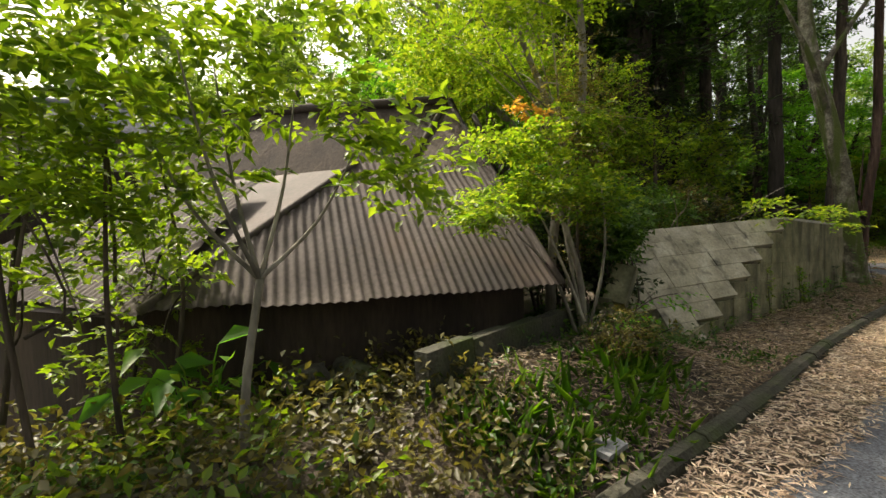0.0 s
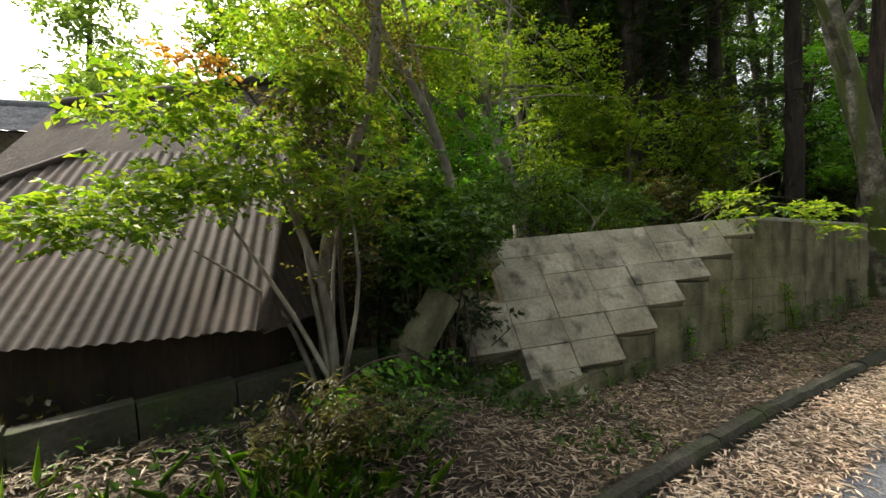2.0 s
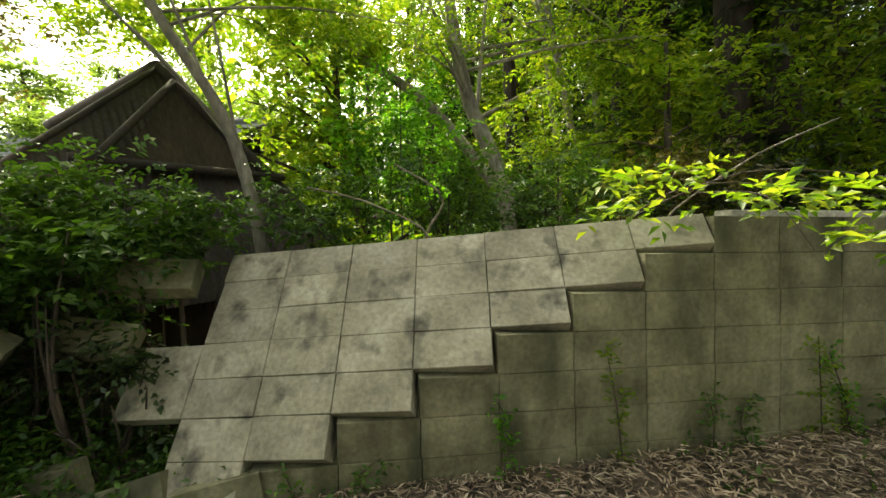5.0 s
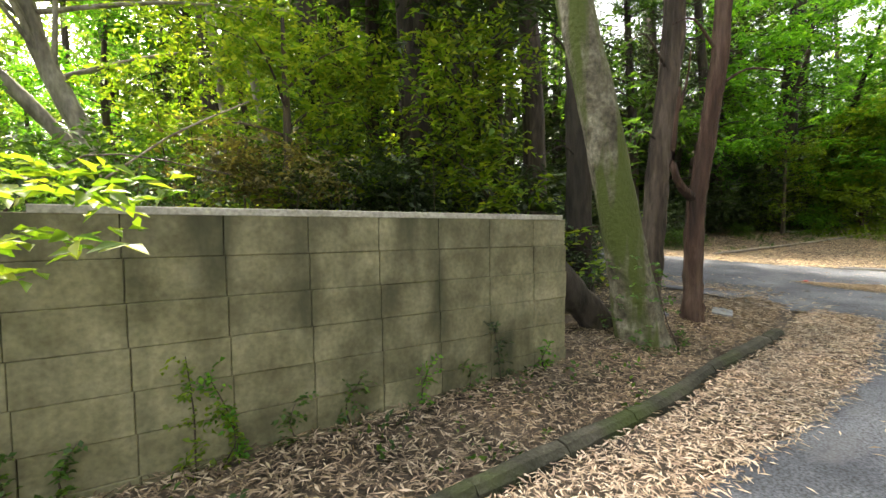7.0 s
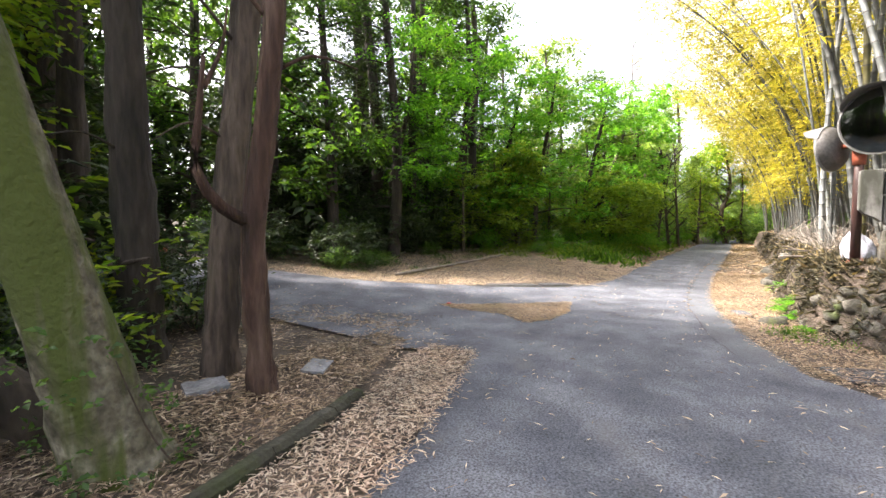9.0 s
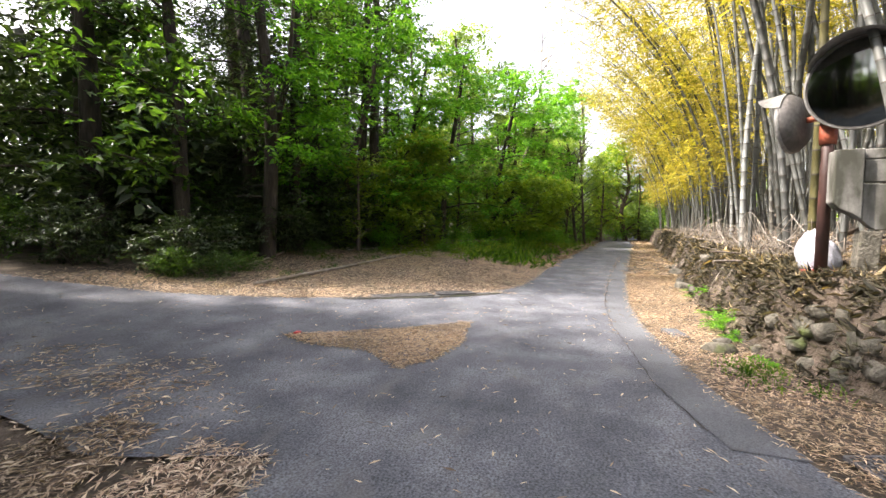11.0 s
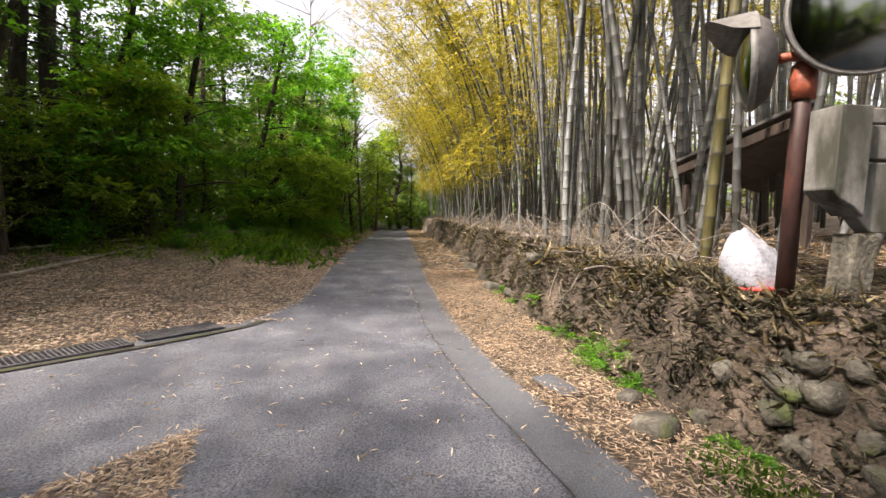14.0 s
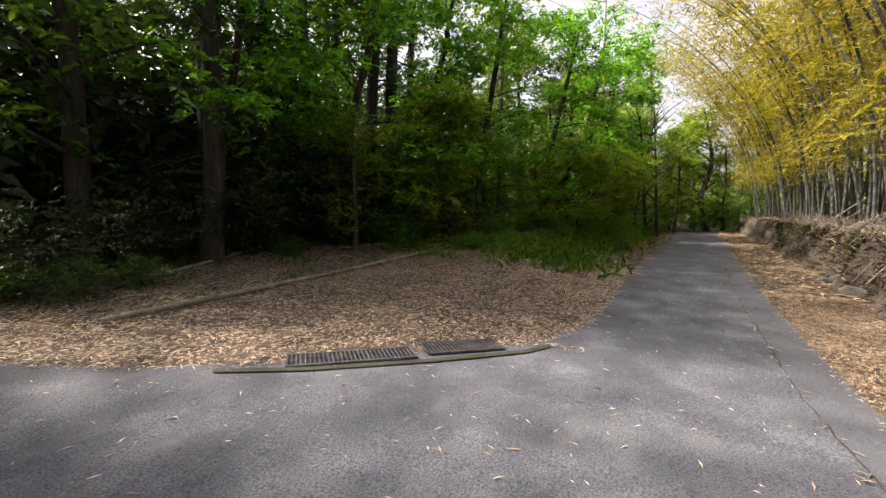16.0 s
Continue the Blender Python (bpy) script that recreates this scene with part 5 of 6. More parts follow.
def bamboo(height, r0, bend, label, mat=CULM, leafy_top=True, low=0.5):
    """A culm with joints, bending over at the top, and its foliage."""
    h = holder("bamboo", Matrix.Identity(4), label, "bamboo", "bamboo grove")
    n = round(height / JOINT)
    height = n * JOINT
    f = np.linspace(0, 1, n + 1)
    pts = np.stack([bend[0] * f ** 2.2 + 0.04 * np.sin(f * 7), bend[1] * f ** 2.2, height * f - 0.25 * height * 0.4 * np.clip(f - 0.75, 0, 1) ** 2], 1)
    pts[0, 2] -= 0.1
    rad = r0 * (1 - 0.75 * f ** 1.5)
    line, rr = [], []
    for i in range(n):
        line += [pts[i] * (1 - q) + pts[i + 1] * q for q in (0.0, 0.05, 0.95)]
        rr += [rad[i] * 1.08, rad[i], rad[i] * 0.97]
    v, t = tube(line, rr, 6)
    put("culm", raw_mesh("culm", v, t, True), mat, h)
    if leafy_top:
        many = 52 if low < 0.3 else 24
        k = R.uniform(low, 1.0, many)
        at = np.stack([np.interp(k, f, pts[:, j]) for j in range(3)], 1)
        at = at + R.normal(0, 1, (many, 3)) * (0.5, 0.5, 0.25)
        v, t = cloud(at, np.full(many, 0.7), 4, 6, 0.24, 0.16, 0.5, 0.6)
        put("foliage", raw_mesh("foliage", v, t), LEAF_YELLOW, h)
    else:
        for q in (0.35, 0.5, 0.62, 0.75, 0.88):
            p = np.array([np.interp(q, f, pts[:, j]) for j in range(3)])
            v, t = tube([p, p + (0.25 * math.cos(q * 40), 0.25 * math.sin(q * 40), 0.3), p + (0.45 * math.cos(q * 40), 0.45 * math.sin(q * 40), 0.45)], [0.008, 0.006, 0.003], 4)
            put("side_twig", raw_mesh("side_twig", v, t), mat, h)
    return h


culms = [bamboo(R.uniform(9.5, 13), r, (R.normal(0, 0.5), R.uniform(0.6, 2.6)), "tall grey-white bamboo culm with yellowed leaves") for r in (0.042, 0.048, 0.052, 0.045, 0.036)]
arching = [bamboo(10.5 + 1.5 * q, 0.04, (R.normal(-0.5, 0.6), 4.6 + 1.4 * q), "bamboo arching over the lane with golden leaves", CULM, True, 0.2) for q in range(2)]
dead = bamboo(8.5, 0.035, (0.6, 0.5), "bare dry bamboo culm in the grove", CULM, False)
green_culm = bamboo(9.0, 0.048, (-0.5, 0.6), "olive-green bamboo culm at the bank edge", CULM_GREEN)
spots = [(14.35, -2.35), (14.62, -2.75), (15.75, -2.15), (15.95, -2.3), (15.2, -2.55), (15.05, -2.9), (16.5, -3.0), (13.9, -3.1), (13.3, -3.4), (13.0, -3.0), (11.0, -2.05), (12.6, -3.9), (14.3, -3.8), (17.2, -2.5), (18.0, -2.8),
         (12.2, -4.4), (11.6, -3.9), (10.6, -3.2)]
while len(spots) < 215:
    x = R.uniform(10.5, 46)
    y = np.interp(x, FOOT_X, FOOT_Y) - 0.85 - R.gamma(1.6, 2.4)
    if y > -16 and all((x - a) ** 2 + (y - b) ** 2 > 0.09 for a, b in spots) and not (x < 12.4 and y > -3.2):
        spots.append((x, y))
first = set()
for n_, (x, y) in enumerate(spots):
    i = int(R.integers(0, 6)) if n_ > 12 else int(R.integers(0, 5))
    src = dead if i == 5 else culms[i]
    s = R.uniform(0.85, 1.15)
    m = pose(x, y, on_ground(x, y) - 0.03, R.normal(-1, 5.0), R.normal(-3, 6.0), R.normal(0, 25)) @ Matrix.Diagonal((s, s, R.uniform(0.85, 1.1), 1))
    if i in first:
        copy_thing(src, m)
    else:
        first.add(i)
        src.matrix_basis = m
for n_, x in enumerate(np.arange(20.5, 47, 0.75)):
    y = np.interp(x, FOOT_X, FOOT_Y) - R.uniform(0.6, 1.6)
    m = pose(x, y, on_ground(x, y) - 0.03, R.normal(-1, 3), R.normal(0, 3), R.normal(0, 20)) @ Matrix.Diagonal((1, 1, R.uniform(0.85, 1.1), 1))
    if n_ < 2:
        arching[n_].matrix_basis = m
    else:
        copy_thing(arching[n_ % 2], m)
green_culm.matrix_basis = pose(12.86, -2.06, on_ground(12.86, -2.06) - 0.05, -1.0, -5.5, 0)
# deeper grove, joined
parts = []
for _ in range(420):
    x, y = R.uniform(9, 50), R.uniform(-24, -5)
    z = on_ground(x, y)
    lx, ly = R.normal(0, 0.6), R.normal(0.8, 0.6)
    parts.append(tube([(x, y, z), (x + lx * 0.2, y + ly * 0.2, z + 4), (x + lx, y + ly, z + 11)], [0.05, 0.045, 0.02], 5))
v, t = join(*parts)
tagged(put("deep_grove", raw_mesh("deep_grove", v, t, True), CULM), "deep bamboo grove of pale culms", "bamboo", kind="stuff")
cl = np.stack([R.uniform(9, 50, 700), R.uniform(-25, -4, 700), R.uniform(7.0, 12, 700)], 1)
v, t = cloud(cl, np.full(700, 1.0), 6, 6, 0.3, 0.2, 0.5, 0.6)
# added leaf belt behind the grove, blocking bright sky between the culms
cl2 = np.stack([R.uniform(6, 54, 330), R.uniform(-30, -19, 330), R.uniform(1, 15, 330)], 1)
v2, t2 = cloud(cl2, np.full(330, 1.9), 6, 6, 0.55, 0.4, 0.5, 0.7)
tagged(put("deep_woods", raw_mesh("deep_woods", v2, t2), LEAF_BROWNISH), "dull leafy backdrop added behind the bamboo grove to block the sky", "woods", kind="stuff")
tagged(put("grove_canopy", raw_mesh("grove_canopy", v, t), LEAF_YELLOW), "yellowed bamboo canopy high over the grove", "bamboo", kind="stuff")

# ---- fallen leaves ----


def inside_poly(x, y, poly):
    ok = np.zeros(len(x), bool)
    for (x0, y0), (x1, y1) in zip(poly, poly[1:] + poly[:1]):
        ok ^= ((y0 > y) != (y1 > y)) & (x < (x1 - x0) * (y - y0) / (y1 - y0 + 1e-9) + x0)
    return ok


ISLAND = [(10.75, 3.75), (10.52, 3.2), (10.55, 2.5), (10.15, 1.95), (10.5, 1.72), (11.15, 1.66), (12.4, 1.92), (11.6, 2.55), (11.1, 3.2)]
CORNER = [(6.9, 1.75), (7.4, 1.8), (8.1, 1.95), (8.5, 2.15), (9.2, 2.8), (9.75, 3.7), (9.7, 5.1), (9.3, 6.0), (8.6, 7.5), (7.6, 12), (5.5, 12), (5.5, 2.6)]


def scatter(name, n, box, keep, mat, label, lmin, lmax, lift=0.0, layers=0.02):
    x, y = R.uniform(box[0], box[1], n), R.uniform(box[2], box[3], n)
    ok = R.uniform(0, 1, n) < keep(x, y)
    x, y = x[ok], y[ok]
    k = len(x)
    at = np.stack([x, y, ground_z(x, y) + 0.034 + lift + R.uniform(0, layers, k)], 1)
    a = R.uniform(0, 2 * np.pi, k)
    w = unit(np.stack([np.cos(a), np.sin(a), R.normal(0.03, 0.1, k)], 1))
    up = unit(np.stack([R.normal(0, 0.28, k), R.normal(0, 0.28, k), np.ones(k)], 1))
    ln = R.uniform(lmin, lmax, k)
    v, t = blades(at, w, up, ln, ln * R.uniform(0.11, 0.2, k), 0.14, 0.06)
    return tagged(put(name, raw_mesh(name, v, t), mat), label, "leaves", kind="stuff")


def patchy(x, y, s, o=0.0):
    return np.array([noise.noise((a * s, b * s, 3.1 + o)) for a, b in zip(x, y)])


def verge(x, y):
    """Between lane and kerb."""
    k, l = np.interp(x, KERB_X, KERB_Y), np.interp(x, LEFT_X, LEFT_Y)
    return smooth((y - l + 0.12) / 0.12) * (y < k - 0.04) * (x < 8.6)


def behind_kerb(x, y):
    """From the kerb back to the wall, and round the trees at its end."""
    k = np.interp(x, KERB_X, KERB_Y)
    b = 0.95 * ((y > k + 0.1) & (y < wall_y(x) - 0.02)) * (x < 4.7) * (y > k + 0.13) * np.interp(x, [-6, -4.6, -2, 0], [0.35, 0.8, 0.9, 1])
    c = 0.95 * ((y > k + 0.13) & (x > 4.7) & (y < 5))
    return np.maximum(b, c) * (x < 8.6)


scatter("fallen_leaves", 95000, (-6.5, 8.6, 0.2, 2.5), verge, LITTER_PINK, "dry tan bamboo leaves drifted along the kerb", 0.035, 0.078)
scatter("fallen_leaves", 105000, (-4.5, 8.6, 0.75, 3.3), behind_kerb, LITTER_SHADY, "brown dry leaves between kerb and wall, darkened for shade", 0.035, 0.085)
scatter("fallen_leaves", 24000, (5.4, 9.9, 1.7, 8), lambda x, y: inside_poly(x, y, CORNER) * np.clip(0.35 + patchy(x, y, 1.6), 0.05, 0.9), LITTER, "dry bamboo leaves over the lane corner", 0.045, 0.10)
scatter("fallen_leaves", 30000, (10, 12.6, 1.5, 3.9), lambda x, y: inside_poly(x, y, ISLAND) * 0.95, LITTER_WARM, "triangular drift of dry leaves on the lane", 0.035, 0.08)


def right_side(x, y):
    r, f = np.interp(x, RIGHT_X, RIGHT_Y), np.interp(x, FOOT_X, FOOT_Y)
    return smooth((r - y + 0.1) / 0.2) * np.where((y < f) & (y > f - 0.5), 0.12, np.where(y < f, 0.6, 0.9)) * (x > 8)


scatter("fallen_leaves", 95000, (9.0, 20, -3.6, -0.1), right_side, LITTER_WARM, "warm tan leaves along the foot of the bank", 0.03, 0.07)
scatter("fallen_leaves", 16000, (19, 46, -6, -0.2), right_side, LITTER_WARM, "tan leaves along the far lane edge", 0.12, 0.25)
scatter("fallen_leaves", 14000, (11, 19, -7.5, -3), lambda x, y: 0.8 + 0 * x, LITTER_WARM, "orange-brown leaves under the bamboo", 0.09, 0.18)


GRATES = [(13.52, 4.12, 14.35, 3.30), (14.5, 3.26, 15.08, 2.68)]


def clearing(x, y):
    far = np.interp(y, *side_far)
    e = np.interp(x, LEFT_X, LEFT_Y)
    drain = np.zeros(len(x), bool)
    for xa, ya, xb, yb in GRATES:
        t = ((x - xa) * (xb - xa) + (y - ya) * (yb - ya)) / ((xb - xa) ** 2 + (yb - ya) ** 2)
        d = np.abs((x - xa) * (yb - ya) - (y - ya) * (xb - xa)) / math.hypot(xb - xa, yb - ya)
        drain |= (t > -0.03) & (t < 1.03) & (d < 0.17)
    return ~drain * np.where((x > 15.4), y > e - 0.1, x > far - 0.1) * np.interp(y, [2, 7, 8.5, 10], [0.9, 0.9, 0.5, 0.15])


scatter("fallen_leaves", 110000, (10.5, 22, 1.8, 10), clearing, LITTER_PINK, "pinkish dry leaves covering the roadside clearing", 0.035, 0.085)
scatter("fallen_leaves", 9000, (21, 42, 0.4, 7), clearing, LITTER_WARM, "dry leaves beside the far lane", 0.14, 0.28)
scatter("fallen_leaves", 5200, (-5, 22, -1.2, 8), lambda x, y: ((y < np.interp(x, LEFT_X, LEFT_Y)) & (y > np.interp(x, RIGHT_X, RIGHT_Y))) | ((x > 8.5) & (x < np.interp(y, *side_far)) & (y > 2)),
        LITTER, "scattered single leaves on the asphalt", 0.035, 0.09, 0.0, 0.004)
scatter("fallen_leaves", 6000, (11.9, 40, -0.6, 0.5), lambda x, y: (np.abs(y - (np.interp(x, RIGHT_X, RIGHT_Y) + 0.41)) < 0.035) * 0.9, LITTER_WARM, "line of leaves caught in the lane joint", 0.05, 0.1)


strip("road_crack", [[(x, np.interp(x, RIGHT_X, RIGHT_Y) + 0.40 + 0.02 * noise.noise((x * 5, 0, 2)) + w_ * max(0.001, 0.005 + 0.008 * noise.noise((x * 6, 4, 2)))) for w_ in (-1, 1)] for x in np.arange(9.8, 24, 0.05)],
      CRACK, "dark crack along the edge of the asphalt", "road", 0.041)

# ---- grasses and ground plants ----


def tufts(name, spots_, n, length, mat, label, spread=0.12, up=1.0, width=0.06, group="", out=0.6):
    v_, t_ = [], []
    for x, y, s in spots_:
        at = np.stack([x + R.normal(0, spread * s, n), y + R.normal(0, spread * s, n)], 1)
        at = np.concatenate([at, (ground_z(at[:, 0], at[:, 1]) - 0.01)[:, None]], 1)
        w = unit(R.normal(0, out, (n, 3)) * (1, 1, 0.2) + (0, 0, up))
        ln = length * s * R.uniform(0.5, 1.2, n)
        a, b = blades(at, w, unit(R.normal(0, 1, (n, 3))), ln, ln * width, 0.1, 0.5)
        v_.append(a), t_.append(b)
    v, t = join(*zip(v_, t_))
    return tagged(put(name, raw_mesh(name, v, t), mat), label, "grass", kind="stuff")


tufts("grass", [(R.uniform(-4.9, -2.9), R.uniform(0.95, 1.5), R.uniform(0.6, 1.3)) for _ in range(30)], 34, 0.17, GRASS, "fresh green grass tufts beyond the kerb", 0.11, width=0.032)
tufts("grass", [(x, np.interp(x, LEFT_X, LEFT_Y) + R.uniform(1.0, 3.5), R.uniform(0.7, 1.5)) for x in R.uniform(20, 40, 110)], 50, 0.24, GRASS,
      "bright green grass beside the far lane", 0.4)
tufts("grass", [(11.25 + R.normal(0, 0.22), -1.12 + R.normal(0, 0.08), 1) for _ in range(11)], 55, 0.09, GRASS, "small patch of green grass by the lane", 0.09)
scatter("bank_litter", 85000, (9.4, 21, -3.0, -1.1), lambda x, y: smooth((np.interp(x, FOOT_X, FOOT_Y) + 0.12 - y) / 0.15) * np.clip(0.62 + patchy(x, y, 2.6, 7) * 0.9, 0.1, 1), LITTER_DULL, "dull dry leaves and roots matted over the bank, darkened for shade", 0.03, 0.075, -0.02, 0.06)
bank = []
for x in np.arange(9.6, 34, 0.11):
    f = np.interp(x, FOOT_X, FOOT_Y)
    for _ in range(3):
        bank.append((x + R.normal(0, 0.06), f - R.uniform(0.02, 0.5), R.uniform(0.6, 1.2)))
tufts("bank_grass", bank, 60, 0.13, ROOT_GRASS, "matted dull dry grass and roots on the bank, darkened for shade", 0.09, 0.1, 0.05, out=1.0)
tufts("bank_grass", [(x, np.interp(x, FOOT_X, FOOT_Y) - R.uniform(0.2, 0.75), R.uniform(0.6, 1.3)) for x in R.uniform(9.8, 30, 260)], 26, 0.15, DRY_GRASS, "dry straw on top of the bank", 0.12, 0.25, 0.03, out=1.0)


def ground_cover(name, n, box, keep, leaf, mat, label, hmax=0.18):
    x, y = R.uniform(box[0], box[1], n), R.uniform(box[2], box[3], n)
    ok = R.uniform(0, 1, n) < keep(x, y)
    x, y = x[ok], y[ok]
    o = np.stack([x, y, ground_z(x, y)], 1)
    w = unit(R.normal(0, 0.6, (len(x), 3)) * (1, 1, 0.3) + (0, 0, 0.6))
    v, t = sprays(o, w, R.uniform(0.3, 1, len(x)) * hmax * 1.5, 6, leaf, 0.55, 0.5, 0.2)
    return tagged(put(name, raw_mesh(name, v, t), mat), label, "plants", kind="stuff")


def green_verge(x, y):
    k = np.interp(x, KERB_X, KERB_Y)
    return ((y > k + 0.12) & (y < np.where(x < -2.2, 2.1, wall_y(x) - 0.03))) * np.clip(0.25 + patchy(x, y, 1.5, 9) * 1.3, 0, 1) * np.interp(x, [-7, -4, -2, 0, 6], [1.0, 0.9, 0.7, 0.28, 0.2])


ground_cover("ground_plants", 1600, (-3.2, -1.3, 1.9, 2.7), lambda x, y: 0.7 + 0 * x, 0.05, LEAF_GREEN, "ivy over the fallen rubble", 0.2)
ground_cover("ground_plants", 5500, (-8, 6, 0.7, 2.4), green_verge, 0.05, LEAF_GREEN, "low green weeds in the leaf litter")
ground_cover("ground_plants", 2200, (-8.5, -4.4, 0.8, 2.4), lambda x, y: (y > np.interp(x, KERB_X, KERB_Y) + 0.12) * 0.8, 0.06, LEAF_BROWNISH, "low bronze undergrowth below the thicket", 0.3)
ground_cover("ground_plants", 5000, (13, 24, 6.6, 10), lambda x, y: np.clip(0.1 + patchy(x, y, 0.9, 4) * 1.3, 0, 1), 0.06, LEAF_GREEN, "scattered green weeds at the wood edge", 0.2)
# lime leaf colour stands for light falling in through the lane opening
ground_cover("ground_plants", 5000, (19.5, 38, 1.6, 7.5), lambda x, y: (y > np.interp(x, LEFT_X, LEFT_Y) + np.interp(x, [19, 23, 30], [3.2, 1.6, 0.8])) * np.clip(0.5 + patchy(x, y, 0.8, 2), 0, 1), 0.11, LEAF_LIME, "green undergrowth beside the far lane, brightened as if lit", 0.4)
ground_cover("ground_plants", 700, (-8.5, -5.3, 0.9, 2.6), lambda x, y: (y > np.interp(x, KERB_X, KERB_Y) + 0.2) * 0.6, 0.07, LEAF_LIME, "lime-green leafy weeds below the thicket", 0.4)
shrub("fern_bush", "mound of dull brownish fern in front of the broken wall", (-3.25, 1.55, 0.5), (0.35, 0.25, 0.22), 50, 0.045, LEAF_BROWNISH, 4, "", 0.35, 0.16)
shrub("fern_bush", "mound of dull green fern in front of the broken wall", (-2.85, 1.6, 0.38), (0.3, 0.22, 0.16), 40, 0.045, LEAF_GREEN, 4, "", 0.35, 0.16)
fr = [([(-3.25, 1.6, 0.4), (-3.1, 1.45, 0.65), (-2.85, 1.37, 0.76)], 0.006)]
o = curve_pts([(-3.3, 1.55, 0.55), (-3.05, 1.45, 0.72), (-2.82, 1.36, 0.77)], 9)
woody("leafy_branch", "low arching branch with fresh green leaflets", "plant", [(-3.4, 1.62, 0.25), (-3.3, 1.55, 0.5), (-3.05, 1.45, 0.72), (-2.82, 1.36, 0.77)], [0.008, 0.007, 0.005, 0.003], BARK_BROWN, (),
      sprays(o, unit(R.normal(0, 0.5, (9, 3)) * (1, 1, 0.3) + (0.5, -0.1, 0)), np.full(9, 0.2), 9, 0.055, 0.5), LEAF_BRIGHT, 5)
# vines and weeds at the foot of the wall
for u, h, m in ((0.72, 0.62, LEAF_LIME), (0.05, 0.42, LEAF_BRIGHT), (1.95, 0.6, LEAF_LIME), (2.15, 0.5, LEAF_BRIGHT), (2.05, 0.3, LEAF_LIME), (1.5, 0.3, LEAF_GREEN), (2.75, 0.3, LEAF_GREEN), (3.2, 0.28, LEAF_BRIGHT), (3.55, 0.22, LEAF_GREEN),
                (4.3, 0.2, LEAF_BRIGHT), (1.25, 0.35, LEAF_GREEN), (2.45, 0.25, LEAF_GREEN), (3.85, 0.42, LEAF_DARK), (-0.6, 0.2, LEAF_GREEN), (-1.0, 0.15, LEAF_GREEN)):
    y = wall_y(u) - 0.05
    z0 = on_ground(u, y)
    ctrl = [(u, y, z0 - 0.02), (u + R.normal(0, 0.04), y + 0.02, z0 + h * 0.5), (u + R.normal(0, 0.06), y + 0.015, z0 + h)]
    k = int(10 + 30 * h)
    o = curve_pts(ctrl, k) + R.normal(0, 0.015, (k, 3)) * (1, 0.5, 1)
    o[:, 1] = np.minimum(o[:, 1], wall_y(o[:, 0]) - 0.02)
    woody("wall_vine", "thin green vine climbing the block wall", "plant", ctrl, [0.005, 0.004, 0.002], BARK_BROWN, (),
          sprays(o, unit(R.normal(0, 0.6, (k, 3)) + (0, -0.35, 0.2)), np.full(k, 0.09), 5, 0.04, 0.6), m, 5, "wall vines")
# ferns on the bank
for x, y, s in ((12.95, -1.33, 0.3), (13.35, -1.36, 0.32), (13.6, -1.5, 0.26), (12.55, -1.32, 0.22), (14.2, -1.5, 0.24), (15.2, -1.55, 0.26), (11.6, -1.35, 0.24), (13.05, -1.28, 0.26), (13.2, -1.3, 0.3), (13.5, -1.4, 0.22), (12.7, -1.3, 0.2), (14.6, -1.42, 0.2), (16.1, -1.55, 0.25), (17.0, -1.6, 0.24)):
    k = 9
    a = R.uniform(0, 2 * np.pi, k)
    o0 = np.tile(np.array((x, y, on_ground(x, y) + 0.03)), (k, 1))
    w = unit(np.stack([np.cos(a) * 0.8, np.sin(a) * 0.5 + 0.5, R.uniform(0.2, 0.7, k)], 1))
    woody("fern", "small green fern growing on the bank", "fern", [(x, y, on_ground(x, y) - 0.02), (x, y + 0.01, on_ground(x, y) + 0.02), (x, y + 0.02, on_ground(x, y) + 0.05)], [0.01, 0.01, 0.006], BARK_BROWN, (),
          sprays(o0, w, np.full(k, s), 22, 0.05, 0.25, 0.2, 0.4), LEAF_BRIGHT, 5, "bank ferns")

# ---- stones ----


def stone(x, y, z, sx, sy, sz, label="mossy grey field stone in the bank", group="bank stones"):
    bm = bmesh.new()
    bmesh.ops.create_icosphere(bm, subdivisions=2, radius=1)
    o = R.uniform(0, 50)
    for v in bm.verts:
        k = 1 + 0.6 * noise.noise(v.co * 1.5 + Vector((o, 0, 0)))
        c = v.co * k
        v.co = Vector((math.copysign(abs(c.x) ** 0.5, c.x) * sx, math.copysign(abs(c.y) ** 0.5, c.y) * sy, math.copysign(abs(c.z) ** 0.5, c.z) * sz))
    ob = part("stone", bm, STONE, None, "", True)
    ob.matrix_basis = pose(x, y, z, R.normal(0, 12), R.normal(0, 12), R.uniform(0, 360))
    return tagged(ob, label, "stone", group)


for row in range(4):
    for x in np.arange(10.7 + 0.12 * (row % 2), 12.6 - 0.15 * row, 0.21):
        x = x + R.normal(0, 0.04)
        f = np.interp(x, FOOT_X, FOOT_Y) + 0.09 * math.sin(2.1 * x) + 0.06 * math.sin(5.3 * x + 1)
        if R.uniform() < 0.6:
            stone(x, f - 0.115 - 0.05 * row, road_z(x) + 0.08 + 0.165 * row, R.uniform(0.08, 0.14), R.uniform(0.07, 0.11), R.uniform(0.05, 0.09))
for x, y, s in ((11.95, -0.98, 0.12), (12.45, -1.12, 0.08), (17.5, -1.55, 0.14), (18.6, -1.7, 0.12), (20.4, -1.85, 0.16), (15.6, -1.62, 0.1), (22, -2.1, 0.18), (16.6, -1.6, 0.09)):
    stone(x, y, on_ground(x, y) + s * 0.35, s * 1.3, s, s * 0.75, "loose round stone at the lane edge", "loose stones")
